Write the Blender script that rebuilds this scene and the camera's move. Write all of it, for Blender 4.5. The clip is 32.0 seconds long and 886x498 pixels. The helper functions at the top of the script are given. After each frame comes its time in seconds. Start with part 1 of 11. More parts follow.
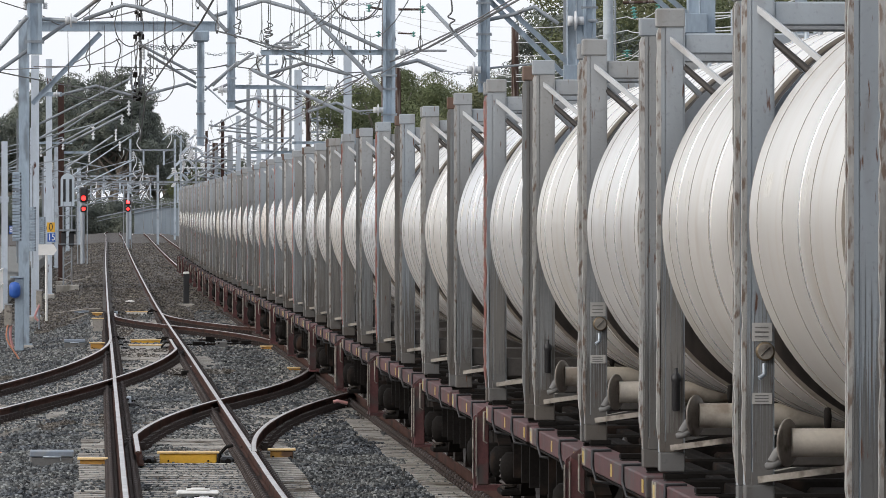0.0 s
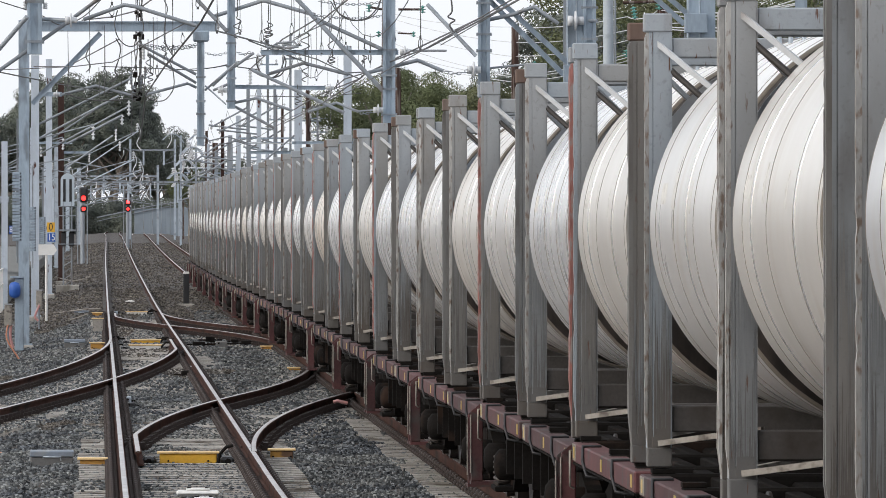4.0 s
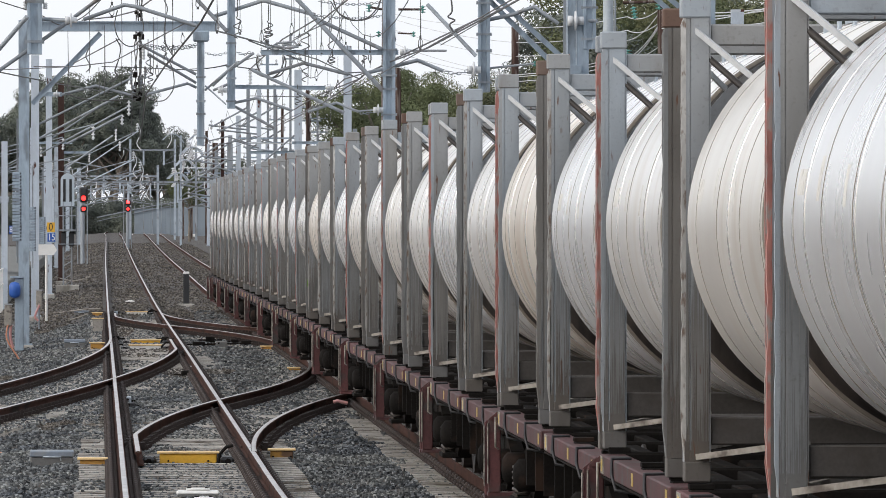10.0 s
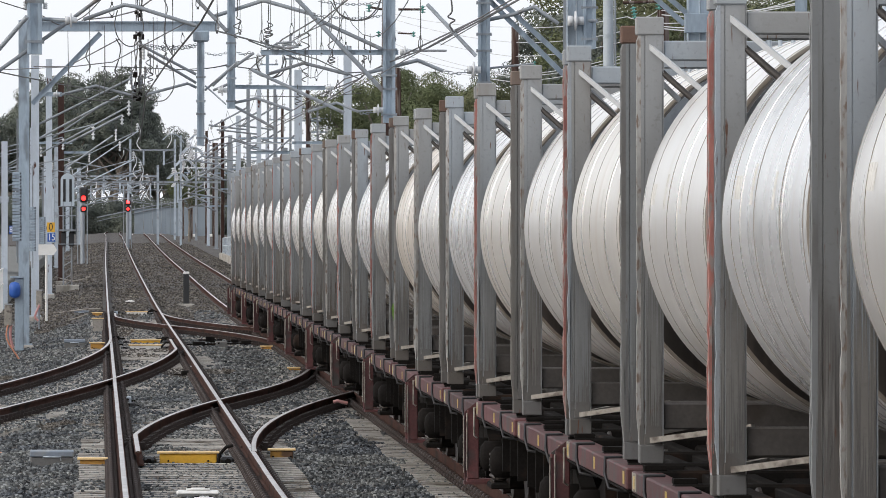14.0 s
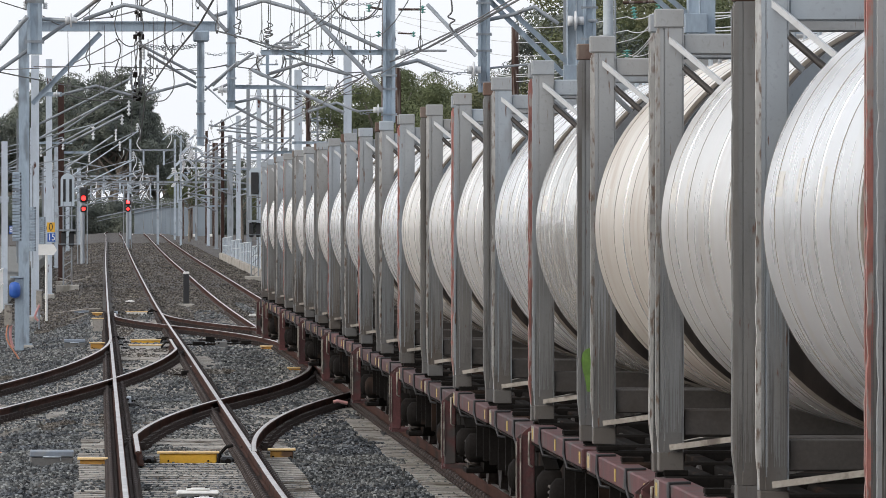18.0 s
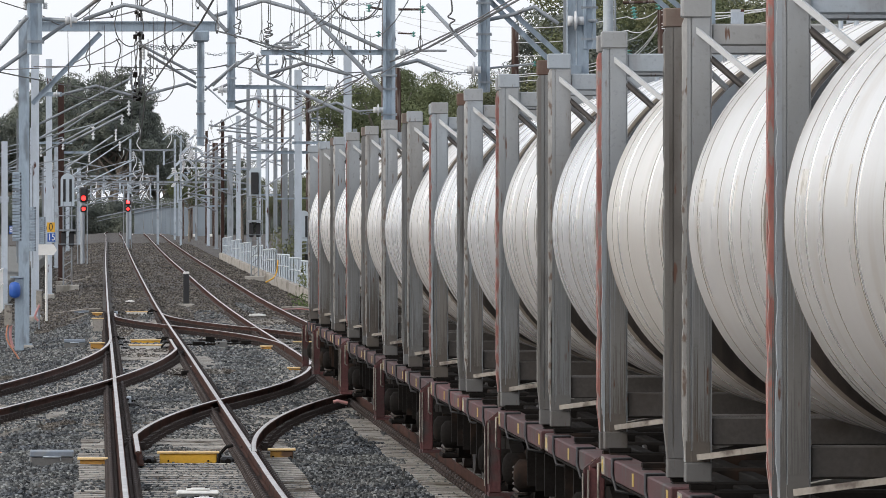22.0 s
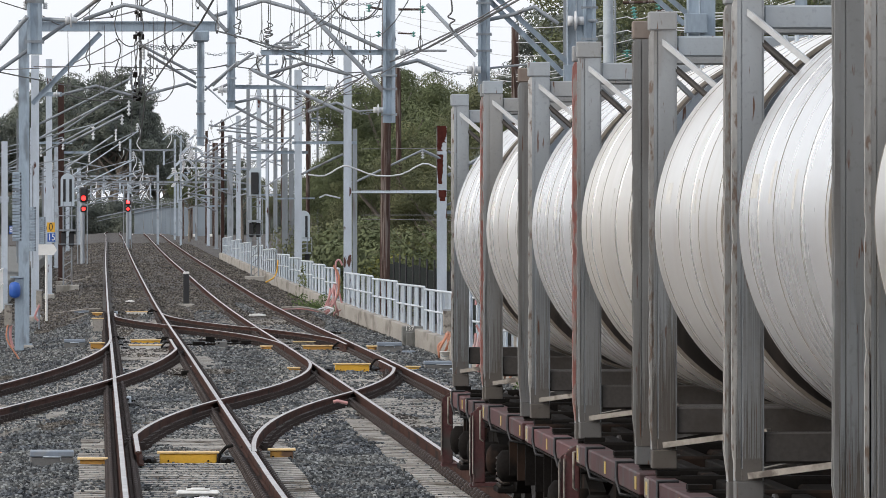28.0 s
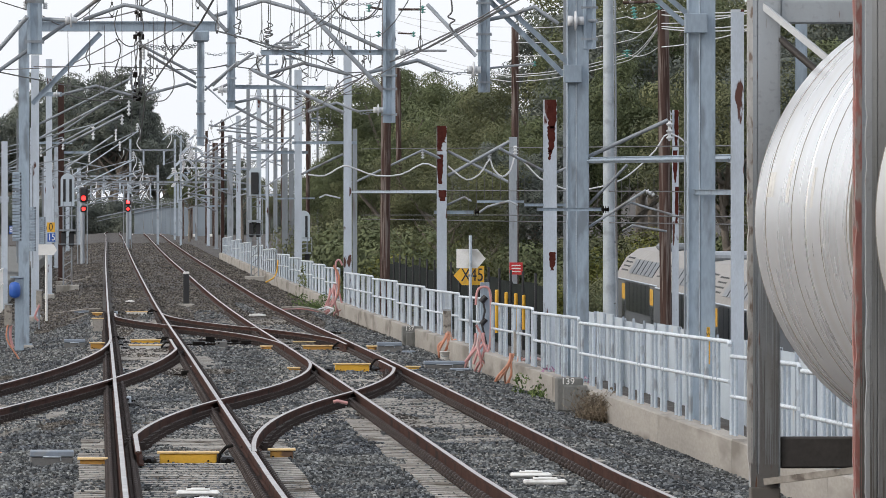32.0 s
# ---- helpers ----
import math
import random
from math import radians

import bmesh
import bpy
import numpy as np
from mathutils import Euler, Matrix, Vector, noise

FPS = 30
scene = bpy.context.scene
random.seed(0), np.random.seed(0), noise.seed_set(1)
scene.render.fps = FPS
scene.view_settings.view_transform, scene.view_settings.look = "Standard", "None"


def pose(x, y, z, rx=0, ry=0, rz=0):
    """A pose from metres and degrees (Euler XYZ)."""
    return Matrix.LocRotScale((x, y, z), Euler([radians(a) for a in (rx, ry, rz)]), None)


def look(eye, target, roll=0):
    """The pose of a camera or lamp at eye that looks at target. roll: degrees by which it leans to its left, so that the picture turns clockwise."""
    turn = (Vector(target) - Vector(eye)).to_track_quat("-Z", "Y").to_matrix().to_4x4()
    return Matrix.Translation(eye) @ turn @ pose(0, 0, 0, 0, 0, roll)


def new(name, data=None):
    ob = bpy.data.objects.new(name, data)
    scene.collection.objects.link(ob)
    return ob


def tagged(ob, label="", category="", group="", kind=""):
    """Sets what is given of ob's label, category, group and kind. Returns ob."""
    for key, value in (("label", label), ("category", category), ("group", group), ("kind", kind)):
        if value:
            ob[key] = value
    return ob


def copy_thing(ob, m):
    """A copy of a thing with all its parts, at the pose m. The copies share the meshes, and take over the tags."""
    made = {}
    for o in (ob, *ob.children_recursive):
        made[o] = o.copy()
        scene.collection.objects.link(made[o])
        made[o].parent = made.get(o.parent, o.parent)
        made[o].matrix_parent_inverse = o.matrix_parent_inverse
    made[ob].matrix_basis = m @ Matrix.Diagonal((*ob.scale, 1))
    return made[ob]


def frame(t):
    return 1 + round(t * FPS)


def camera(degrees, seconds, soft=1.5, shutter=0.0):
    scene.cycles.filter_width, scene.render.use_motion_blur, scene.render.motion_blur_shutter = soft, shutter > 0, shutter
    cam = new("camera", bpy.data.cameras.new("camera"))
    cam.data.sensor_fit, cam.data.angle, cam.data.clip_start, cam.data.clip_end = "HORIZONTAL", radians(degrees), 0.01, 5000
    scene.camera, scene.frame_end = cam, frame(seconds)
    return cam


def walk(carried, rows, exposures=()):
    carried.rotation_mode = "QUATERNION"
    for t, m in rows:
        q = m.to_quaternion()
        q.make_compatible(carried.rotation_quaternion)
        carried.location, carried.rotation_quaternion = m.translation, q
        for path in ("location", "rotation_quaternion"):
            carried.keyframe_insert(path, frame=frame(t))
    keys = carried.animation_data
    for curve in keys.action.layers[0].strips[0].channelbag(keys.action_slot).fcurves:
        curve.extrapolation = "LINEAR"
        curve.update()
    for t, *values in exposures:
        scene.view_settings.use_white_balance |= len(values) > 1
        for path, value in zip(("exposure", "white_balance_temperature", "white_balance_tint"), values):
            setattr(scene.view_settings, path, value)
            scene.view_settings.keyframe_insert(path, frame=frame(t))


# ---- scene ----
HEIGHT = 2.68          # lens above the rail heads
cam = camera(6.60, 32.0, soft=0.6, shutter=0.0)
EYE = look((0, 0, HEIGHT), (4.434, 100, HEIGHT - 0.412))
walk(cam, [(0, EYE), (32.0, EYE)], exposures=[(0, 0.0), (32.0, 0.0)])

# ---- sky and sun: bright thin overcast, the sun behind the viewer ----
SUN_UP, SUN_TURN = radians(26), radians(248)
world = bpy.data.worlds.new("sky")
scene.world = world
world.use_nodes = True
wn, wl = world.node_tree.nodes, world.node_tree.links
sky = wn.new("ShaderNodeTexSky")
sky.sky_type, sky.sun_disc = "NISHITA", False
sky.sun_elevation, sky.sun_rotation = SUN_UP, SUN_TURN
sky.air_density, sky.dust_density, sky.ozone_density = 1.0, 3.0, 1.0
veil = wn.new("ShaderNodeMixRGB")
veil.inputs[0].default_value = 0.72
veil.inputs[2].default_value = (9.0, 9.3, 9.9, 1)
wl.new(sky.outputs[0], veil.inputs[1])
wl.new(veil.outputs[0], wn["Background"].inputs[0])
wn["Background"].inputs[1].default_value = 0.138
sun = new("sun", bpy.data.lights.new("sun", "SUN"))
sun.data.energy, sun.data.angle, sun.data.color = 1.25, radians(25), (1.0, 0.953, 0.91)
sun.matrix_world = look((math.sin(SUN_TURN) * 50, math.cos(SUN_TURN) * 50, 50 * math.tan(SUN_UP)), (0, 0, 0))

# ---- materials ----


def paint(name, colour, rough=0.6, metal=0.0, var=0.25, scale=3.0, fine=40.0, bump=0.15, dirt=None, dirt_at=0.55,
          dirt_soft=0.12, dirt_scale=2.0, stretch=(1, 1, 1), each=0.0, each_colour=None):
    """A worn surface: broad and fine variation, stains of the colour dirt, fine relief; each: how far it varies from object to object."""
    m = bpy.data.materials.new(name)
    m.use_nodes = True
    n, l = m.node_tree.nodes, m.node_tree.links
    b = n["Principled BSDF"]
    b.inputs["Roughness"].default_value, b.inputs["Metallic"].default_value = rough, metal
    b.inputs["Specular IOR Level"].default_value = 0.05 if rough >= 0.85 else 0.5
    co, mp = n.new("ShaderNodeTexCoord"), n.new("ShaderNodeMapping")
    mp.inputs["Scale"].default_value = stretch
    l.new(co.outputs["Object"], mp.inputs["Vector"])
    info = n.new("ShaderNodeObjectInfo")
    shift = n.new("ShaderNodeVectorMath")
    shift.operation = "MULTIPLY_ADD"
    shift.inputs[1].default_value = (37, 53, 71)
    l.new(info.outputs["Random"], shift.inputs[0])
    l.new(mp.outputs[0], shift.inputs[2])
    out = {}
    for key, s, det in (("broad", scale, 5), ("fine", fine, 3), ("dirt", dirt_scale, 6)):
        t = n.new("ShaderNodeTexNoise")
        t.inputs["Scale"].default_value, t.inputs["Detail"].default_value = s, det
        l.new(shift.outputs[0], t.inputs["Vector"])
        out[key] = t.outputs["Fac"]
    add = n.new("ShaderNodeMath")
    add.operation = "MULTIPLY_ADD"
    add.inputs[1].default_value = 0.6
    l.new(out["broad"], add.inputs[0])
    half = n.new("ShaderNodeMath")
    half.operation = "MULTIPLY"
    half.inputs[1].default_value = 0.4
    l.new(out["fine"], half.inputs[0])
    l.new(half.outputs[0], add.inputs[2])
    ramp = n.new("ShaderNodeValToRGB")
    e = ramp.color_ramp.elements
    e[0].position, e[1].position = 0.3, 0.7
    e[0].color = (*[c * (1 - var) for c in colour], 1)
    e[1].color = (*[min(1, c * (1 + var)) for c in colour], 1)
    l.new(add.outputs[0], ramp.inputs[0])
    col = ramp.outputs[0]
    if each_colour:
        mix = n.new("ShaderNodeMixRGB")
        mix.blend_type = "MULTIPLY"
        r2 = n.new("ShaderNodeValToRGB")
        r2.color_ramp.elements[0].color = (*each_colour, 1)
        r2.color_ramp.elements[1].color = (1, 1, 1, 1)
        l.new(info.outputs["Random"], r2.inputs[0])
        mix.inputs[0].default_value = 1
        l.new(col, mix.inputs[1])
        l.new(r2.outputs[0], mix.inputs[2])
        col = mix.outputs[0]
    if each:
        hsv, mr = n.new("ShaderNodeHueSaturation"), n.new("ShaderNodeMapRange")
        mr.inputs["To Min"].default_value, mr.inputs["To Max"].default_value = 1 - each, 1 + each
        l.new(info.outputs["Random"], mr.inputs["Value"])
        l.new(mr.outputs[0], hsv.inputs["Value"])
        l.new(col, hsv.inputs["Color"])
        col = hsv.outputs[0]
    if dirt:
        r, mix = n.new("ShaderNodeValToRGB"), n.new("ShaderNodeMixRGB")
        r.color_ramp.elements[0].position, r.color_ramp.elements[1].position = dirt_at, min(1, dirt_at + dirt_soft)
        l.new(out["dirt"], r.inputs[0])
        l.new(r.outputs[0], mix.inputs[0])
        l.new(col, mix.inputs[1])
        mix.inputs[2].default_value = (*dirt, 1)
        col = mix.outputs[0]
    l.new(col, b.inputs["Base Color"])
    if bump:
        bp = n.new("ShaderNodeBump")
        bp.inputs["Strength"].default_value, bp.inputs["Distance"].default_value = bump, 0.02
        l.new(add.outputs[0], bp.inputs["Height"])
        l.new(bp.outputs[0], b.inputs["Normal"])
    return m


def glow(name, colour, power):
    m = bpy.data.materials.new(name)
    m.use_nodes = True
    b = m.node_tree.nodes["Principled BSDF"]
    b.inputs["Base Color"].default_value = (*colour, 1)
    b.inputs["Emission Color"].default_value, b.inputs["Emission Strength"].default_value = (*colour, 1), power
    return m


def noise_of(n, l, vector, scale, detail, at=None):
    """A noise texture; with at = (low, high) its value stretched between them."""
    t = n.new("ShaderNodeTexNoise")
    t.inputs["Scale"].default_value, t.inputs["Detail"].default_value = scale, detail
    l.new(vector, t.inputs["Vector"])
    if at is None:
        return t.outputs["Fac"]
    r = n.new("ShaderNodeMapRange")
    r.inputs["From Min"].default_value, r.inputs["From Max"].default_value = at
    l.new(t.outputs["Fac"], r.inputs["Value"])
    return r.outputs[0]


def stretched(n, l, vector, scale):
    mp = n.new("ShaderNodeMapping")
    mp.inputs["Scale"].default_value = scale
    l.new(vector, mp.inputs["Vector"])
    return mp.outputs[0]


def blended(n, l, fac, a, b, mode="MIX"):
    """Mixes two colours; each may be a socket or a tuple, the share a socket or a number."""
    mix = n.new("ShaderNodeMixRGB")
    mix.blend_type = mode
    for slot, value in zip(mix.inputs, (fac, a, b)):
        if isinstance(value, (int, float)):
            slot.default_value = value
        elif isinstance(value, tuple):
            slot.default_value = (*value, 1)
        else:
            l.new(value, slot)
    return mix.outputs[0]


def shifted_place(n, l):
    co, info = n.new("ShaderNodeTexCoord"), n.new("ShaderNodeObjectInfo")
    shift = n.new("ShaderNodeVectorMath")
    shift.operation = "MULTIPLY_ADD"
    shift.inputs[1].default_value = (37, 53, 71)
    l.new(info.outputs["Random"], shift.inputs[0])
    l.new(co.outputs["Object"], shift.inputs[2])
    return shift.outputs[0], info.outputs["Random"]


def worn_paint(name, brown, cool, grime, grime_at, rough):
    """Old frame paint: each piece its own tint, smeared grime, dark pits, rust specks and scratches."""
    m = bpy.data.materials.new(name)
    m.use_nodes = True
    n, l = m.node_tree.nodes, m.node_tree.links
    b = n["Principled BSDF"]
    place, chance = shifted_place(n, l)
    tall = stretched(n, l, place, (3.0, 3.0, 0.7))
    col = blended(n, l, chance, brown, cool)
    col = blended(n, l, noise_of(n, l, tall, 1.3, 5, (0.25, 0.75)), col, (0.78, 0.76, 0.73), "MULTIPLY")
    col = blended(n, l, noise_of(n, l, tall, 1.1, 7, (grime_at, grime_at + 0.2)), col, grime)
    col = blended(n, l, noise_of(n, l, place, 34, 4, (0.58, 0.95)), col, (0.62, 0.6, 0.57), "MULTIPLY")
    col = blended(n, l, noise_of(n, l, stretched(n, l, place, (9, 9, 1.2)), 4, 5, (0.66, 0.72)), col, (0.12, 0.058, 0.035))
    l.new(col, b.inputs["Base Color"])
    b.inputs["Roughness"].default_value = rough
    bp = n.new("ShaderNodeBump")
    bp.inputs["Strength"].default_value, bp.inputs["Distance"].default_value = 0.25, 0.01
    l.new(noise_of(n, l, place, 18, 5), bp.inputs["Height"])
    l.new(bp.outputs[0], b.inputs["Normal"])
    return m


def tank_metal(name, colour, metal, rough, stain, stain_at):
    """Thin polished cladding sheet with brown runs round the girth and dull smears."""
    m = bpy.data.materials.new(name)
    m.use_nodes = True
    n, l = m.node_tree.nodes, m.node_tree.links
    b = n["Principled BSDF"]
    place, chance = shifted_place(n, l)
    girth = stretched(n, l, place, (0.4, 1.3, 0.4))
    col = blended(n, l, noise_of(n, l, place, 0.8, 4, (0.3, 0.7)), tuple(c * 0.93 for c in colour), colour)
    hsv = n.new("ShaderNodeHueSaturation")
    tone = n.new("ShaderNodeMapRange")
    tone.inputs["To Min"].default_value, tone.inputs["To Max"].default_value = 0.94, 1.04
    l.new(chance, tone.inputs["Value"])
    l.new(tone.outputs[0], hsv.inputs["Value"])
    l.new(col, hsv.inputs["Color"])
    runs = noise_of(n, l, girth, 1.5, 4, (stain_at, stain_at + 0.3))
    col = blended(n, l, runs, hsv.outputs[0], stain)
    col = blended(n, l, noise_of(n, l, place, 1.1, 7, (stain_at + 0.03, stain_at + 0.3)), col, stain)
    l.new(col, b.inputs["Base Color"])
    b.inputs["Metallic"].default_value = metal
    gloss = n.new("ShaderNodeMapRange")
    gloss.inputs["To Min"].default_value, gloss.inputs["To Max"].default_value = rough * 0.9, rough * 1.25
    l.new(noise_of(n, l, girth, 2.0, 4, (0.3, 0.7)), gloss.inputs["Value"])
    l.new(gloss.outputs[0], b.inputs["Roughness"])
    return m


M_GROUND = paint("ballast bed", (0.115, 0.108, 0.103), 0.95, var=0.7, scale=7, fine=30, bump=0.9, dirt=(0.085, 0.071, 0.062), dirt_at=0.48, dirt_scale=0.5, dirt_soft=0.25)
M_RAIL = paint("rusty rail web", (0.068, 0.036, 0.029), 0.86, var=0.4, scale=1.5, fine=30, bump=0.3, dirt=(0.034, 0.026, 0.023), dirt_scale=0.8)
M_RUNTOP = paint("polished rail top", (0.46, 0.435, 0.42), 0.38, 0.9, var=0.25, scale=1.0, fine=12, bump=0.03, dirt=(0.3, 0.25, 0.22), dirt_at=0.55, dirt_scale=3)
M_WORNTOP = paint("worn rail top", (0.42, 0.385, 0.365), 0.36, 0.8, var=0.2, scale=1.0, bump=0.04)
M_SLEEPER = paint("concrete sleeper", (0.40, 0.375, 0.34), 0.9, var=0.3, scale=2.0, fine=50, bump=0.3, dirt=(0.14, 0.12, 0.10), dirt_at=0.52, each=0.2)
M_CLIP = paint("rusty clip", (0.036, 0.024, 0.02), 0.75, var=0.4)
M_GALV = paint("galvanised steel", (0.31, 0.375, 0.44), 0.5, 0.2, var=0.2, scale=2.5, fine=25, bump=0.08, dirt=(0.2, 0.235, 0.27), dirt_at=0.52, dirt_scale=4, stretch=(1, 1, 0.3), each=0.12)
M_GALVOLD = paint("weathered galvanised steel", (0.26, 0.285, 0.31), 0.6, 0.15, var=0.2, scale=3, bump=0.1, dirt=(0.16, 0.15, 0.145), dirt_at=0.56, dirt_scale=2.5, stretch=(1, 1, 0.2), each=0.3)
M_RUSTED = paint("galvanised post with rust runs", (0.47, 0.52, 0.58), 0.6, 0.1, var=0.15, scale=3, bump=0.1, dirt=(0.085, 0.03, 0.02), dirt_at=0.63, dirt_soft=0.03, dirt_scale=2.6, stretch=(1.6, 1.6, 0.45))
M_HEADRUST = paint("rust-eaten post head", (0.50, 0.53, 0.57), 0.7, 0.1, var=0.15, scale=3, bump=0.15, dirt=(0.085, 0.022, 0.016), dirt_at=0.50, dirt_soft=0.025, dirt_scale=2.4, stretch=(2.6, 1.2, 0.55))
M_SCAB = paint("dark red rust scab", (0.075, 0.022, 0.017), 0.85, var=0.35, scale=8, bump=0.4)
M_RUST = paint("bare rust", (0.05, 0.03, 0.026), 0.85, var=0.45, scale=4, bump=0.25, dirt=(0.12, 0.095, 0.085), dirt_at=0.6, dirt_scale=5, stretch=(1, 1, 0.15))
M_PIPE = paint("galvanised pipe", (0.43, 0.485, 0.54), 0.4, 0.3, var=0.18, scale=2, bump=0.05, dirt=(0.28, 0.30, 0.325), dirt_at=0.56, dirt_scale=3, each=0.15)
M_WOOD = paint("weathered pole timber", (0.072, 0.046, 0.039), 0.9, var=0.5, scale=9, fine=60, bump=0.5, dirt=(0.19, 0.16, 0.145), dirt_at=0.49, dirt_soft=0.12, dirt_scale=15, stretch=(1, 1, 0.05))
M_POLE = paint("pale steel pole", (0.42, 0.465, 0.50), 0.5, 0.2, var=0.16, scale=2, bump=0.05, dirt=(0.3, 0.33, 0.36), dirt_at=0.52, dirt_scale=3)
M_CONC = paint("stained concrete", (0.40, 0.38, 0.345), 0.9, var=0.2, scale=2, fine=40, bump=0.25, dirt=(0.2, 0.185, 0.16), dirt_at=0.5, dirt_scale=1.5, stretch=(1, 1, 0.35))
M_WIRE = paint("dark copper wire", (0.10, 0.10, 0.10), 0.6, 0.3, var=0.15)
M_WIREPALE = paint("pale cable", (0.6, 0.61, 0.62), 0.5, var=0.1)
M_GREENGLASS = paint("green glass insulator", (0.12, 0.32, 0.28), 0.15, var=0.1)
M_WHITECER = paint("white porcelain", (0.62, 0.63, 0.64), 0.25, var=0.12)
M_POSTGREY = worn_paint("grey container paint", (0.315, 0.315, 0.31), (0.365, 0.41, 0.455), (0.18, 0.155, 0.132), 0.60, 0.5)
M_POSTEDGE = paint("chipped pale edge paint", (0.40, 0.39, 0.37), 0.6, var=0.3, scale=9, bump=0.3, dirt=(0.19, 0.14, 0.11), dirt_at=0.52, dirt_soft=0.12, dirt_scale=34, stretch=(1, 1, 0.35), each=0.2)
M_POSTRED = paint("worn red edge paint", (0.36, 0.15, 0.125), 0.6, var=0.4, scale=9, bump=0.3, dirt=(0.35, 0.29, 0.265), dirt_at=0.49, dirt_soft=0.1, dirt_scale=24, stretch=(1, 1, 0.3), each=0.25)
M_TANKS = [tank_metal("clean silver cladding", (0.80, 0.80, 0.80), 0.42, 0.27, (0.66, 0.62, 0.56), 0.60),
           tank_metal("cream cladding", (0.78, 0.745, 0.69), 0.34, 0.31, (0.58, 0.50, 0.41), 0.56),
           tank_metal("weathered white cladding", (0.79, 0.77, 0.74), 0.38, 0.29, (0.58, 0.52, 0.44), 0.57),
           tank_metal("rust-stained cladding", (0.74, 0.68, 0.60), 0.3, 0.34, (0.46, 0.34, 0.235), 0.52),
           tank_metal("scuffed cladding", (0.75, 0.73, 0.69), 0.5, 0.22, (0.36, 0.32, 0.275), 0.55)]
M_BAND = paint("cladding band", (0.70, 0.70, 0.70), 0.25, 0.6, var=0.06, scale=1)
M_SEAM = paint("dark sealed seam", (0.25, 0.22, 0.185), 0.7, var=0.2, scale=1, dirt=(0.14, 0.115, 0.09), dirt_at=0.52, dirt_soft=0.25, dirt_scale=1.0)
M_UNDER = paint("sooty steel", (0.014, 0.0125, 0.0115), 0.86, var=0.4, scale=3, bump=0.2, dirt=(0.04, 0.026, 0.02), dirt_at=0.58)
M_SILL = paint("faded maroon wagon paint", (0.085, 0.029, 0.029), 0.7, var=0.4, scale=3, bump=0.15, dirt=(0.06, 0.052, 0.048), dirt_at=0.52, dirt_soft=0.15, dirt_scale=3.5, each=0.35)
M_YELLOW = paint("yellow paint", (0.72, 0.40, 0.035), 0.55, var=0.15, scale=3, dirt=(0.3, 0.2, 0.08), dirt_at=0.62, dirt_scale=3)
M_BRACE = paint("pale brace paint", (0.50, 0.51, 0.52), 0.5, var=0.12, dirt=(0.25, 0.22, 0.2), dirt_at=0.6)
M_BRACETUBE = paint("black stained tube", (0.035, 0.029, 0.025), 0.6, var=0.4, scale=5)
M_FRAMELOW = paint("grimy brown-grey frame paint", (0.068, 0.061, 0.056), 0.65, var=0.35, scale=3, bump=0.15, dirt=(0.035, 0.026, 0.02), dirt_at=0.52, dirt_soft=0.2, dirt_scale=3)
M_WHEEL = paint("dull wheel steel", (0.03, 0.024, 0.021), 0.6, 0.3, var=0.3, scale=4)
M_REFLECT = paint("dull yellow reflector", (0.5, 0.36, 0.08), 0.4, var=0.15)
M_WHITE = paint("white paint", (0.78, 0.77, 0.74), 0.5, var=0.1, dirt=(0.5, 0.48, 0.44), dirt_at=0.6)
# near-black head colour holds the deep shade of the gap between tanks
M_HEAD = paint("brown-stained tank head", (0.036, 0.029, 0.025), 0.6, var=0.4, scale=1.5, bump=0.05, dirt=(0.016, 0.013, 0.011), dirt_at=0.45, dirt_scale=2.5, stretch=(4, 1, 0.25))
M_PIPECREAM = paint("stained cream pipe", (0.50, 0.46, 0.40), 0.5, var=0.15, scale=3, dirt=(0.25, 0.21, 0.17), dirt_at=0.55, dirt_scale=4)
M_FARWALL = paint("pale blue-grey concrete", (0.27, 0.31, 0.345), 0.9, var=0.1, scale=0.3, dirt=(0.2, 0.225, 0.25), dirt_at=0.5, dirt_scale=0.4, dirt_soft=0.3)
M_PALELID = paint("sun-bleached yellow lid", (0.74, 0.52, 0.25), 0.6, var=0.2, scale=4, dirt=(0.35, 0.2, 0.1), dirt_at=0.58, dirt_scale=5)
M_OCHRE = paint("rust-stained ochre paint", (0.46, 0.235, 0.045), 0.65, var=0.25, scale=4, dirt=(0.14, 0.075, 0.04), dirt_at=0.55, dirt_scale=5)
M_BOXBODY = paint("dusty dark grey steel", (0.15, 0.147, 0.142), 0.7, var=0.2, scale=4, dirt=(0.24, 0.23, 0.21), dirt_at=0.6)
M_CONCDARK = paint("dark stained concrete", (0.19, 0.19, 0.18), 0.9, var=0.25, scale=3, bump=0.2, dirt=(0.1, 0.1, 0.09), dirt_at=0.55, dirt_scale=3, stretch=(1, 1, 0.4))
M_POSTDIRTY = worn_paint("grimy container paint", (0.19, 0.175, 0.157), (0.26, 0.275, 0.285), (0.09, 0.077, 0.065), 0.52, 0.6)
M_CASTRUST = worn_paint("rusty corner casting", (0.17, 0.10, 0.072), (0.24, 0.20, 0.17), (0.10, 0.05, 0.034), 0.48, 0.7)
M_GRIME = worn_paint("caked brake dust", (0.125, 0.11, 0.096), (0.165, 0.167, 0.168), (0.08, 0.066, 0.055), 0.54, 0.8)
M_DUST = worn_paint("thin brown dust", (0.215, 0.203, 0.188), (0.255, 0.27, 0.283), (0.14, 0.122, 0.104), 0.56, 0.7)
M_SPRING = paint("oily spring steel", (0.07, 0.058, 0.05), 0.6, 0.2, var=0.35, scale=6)
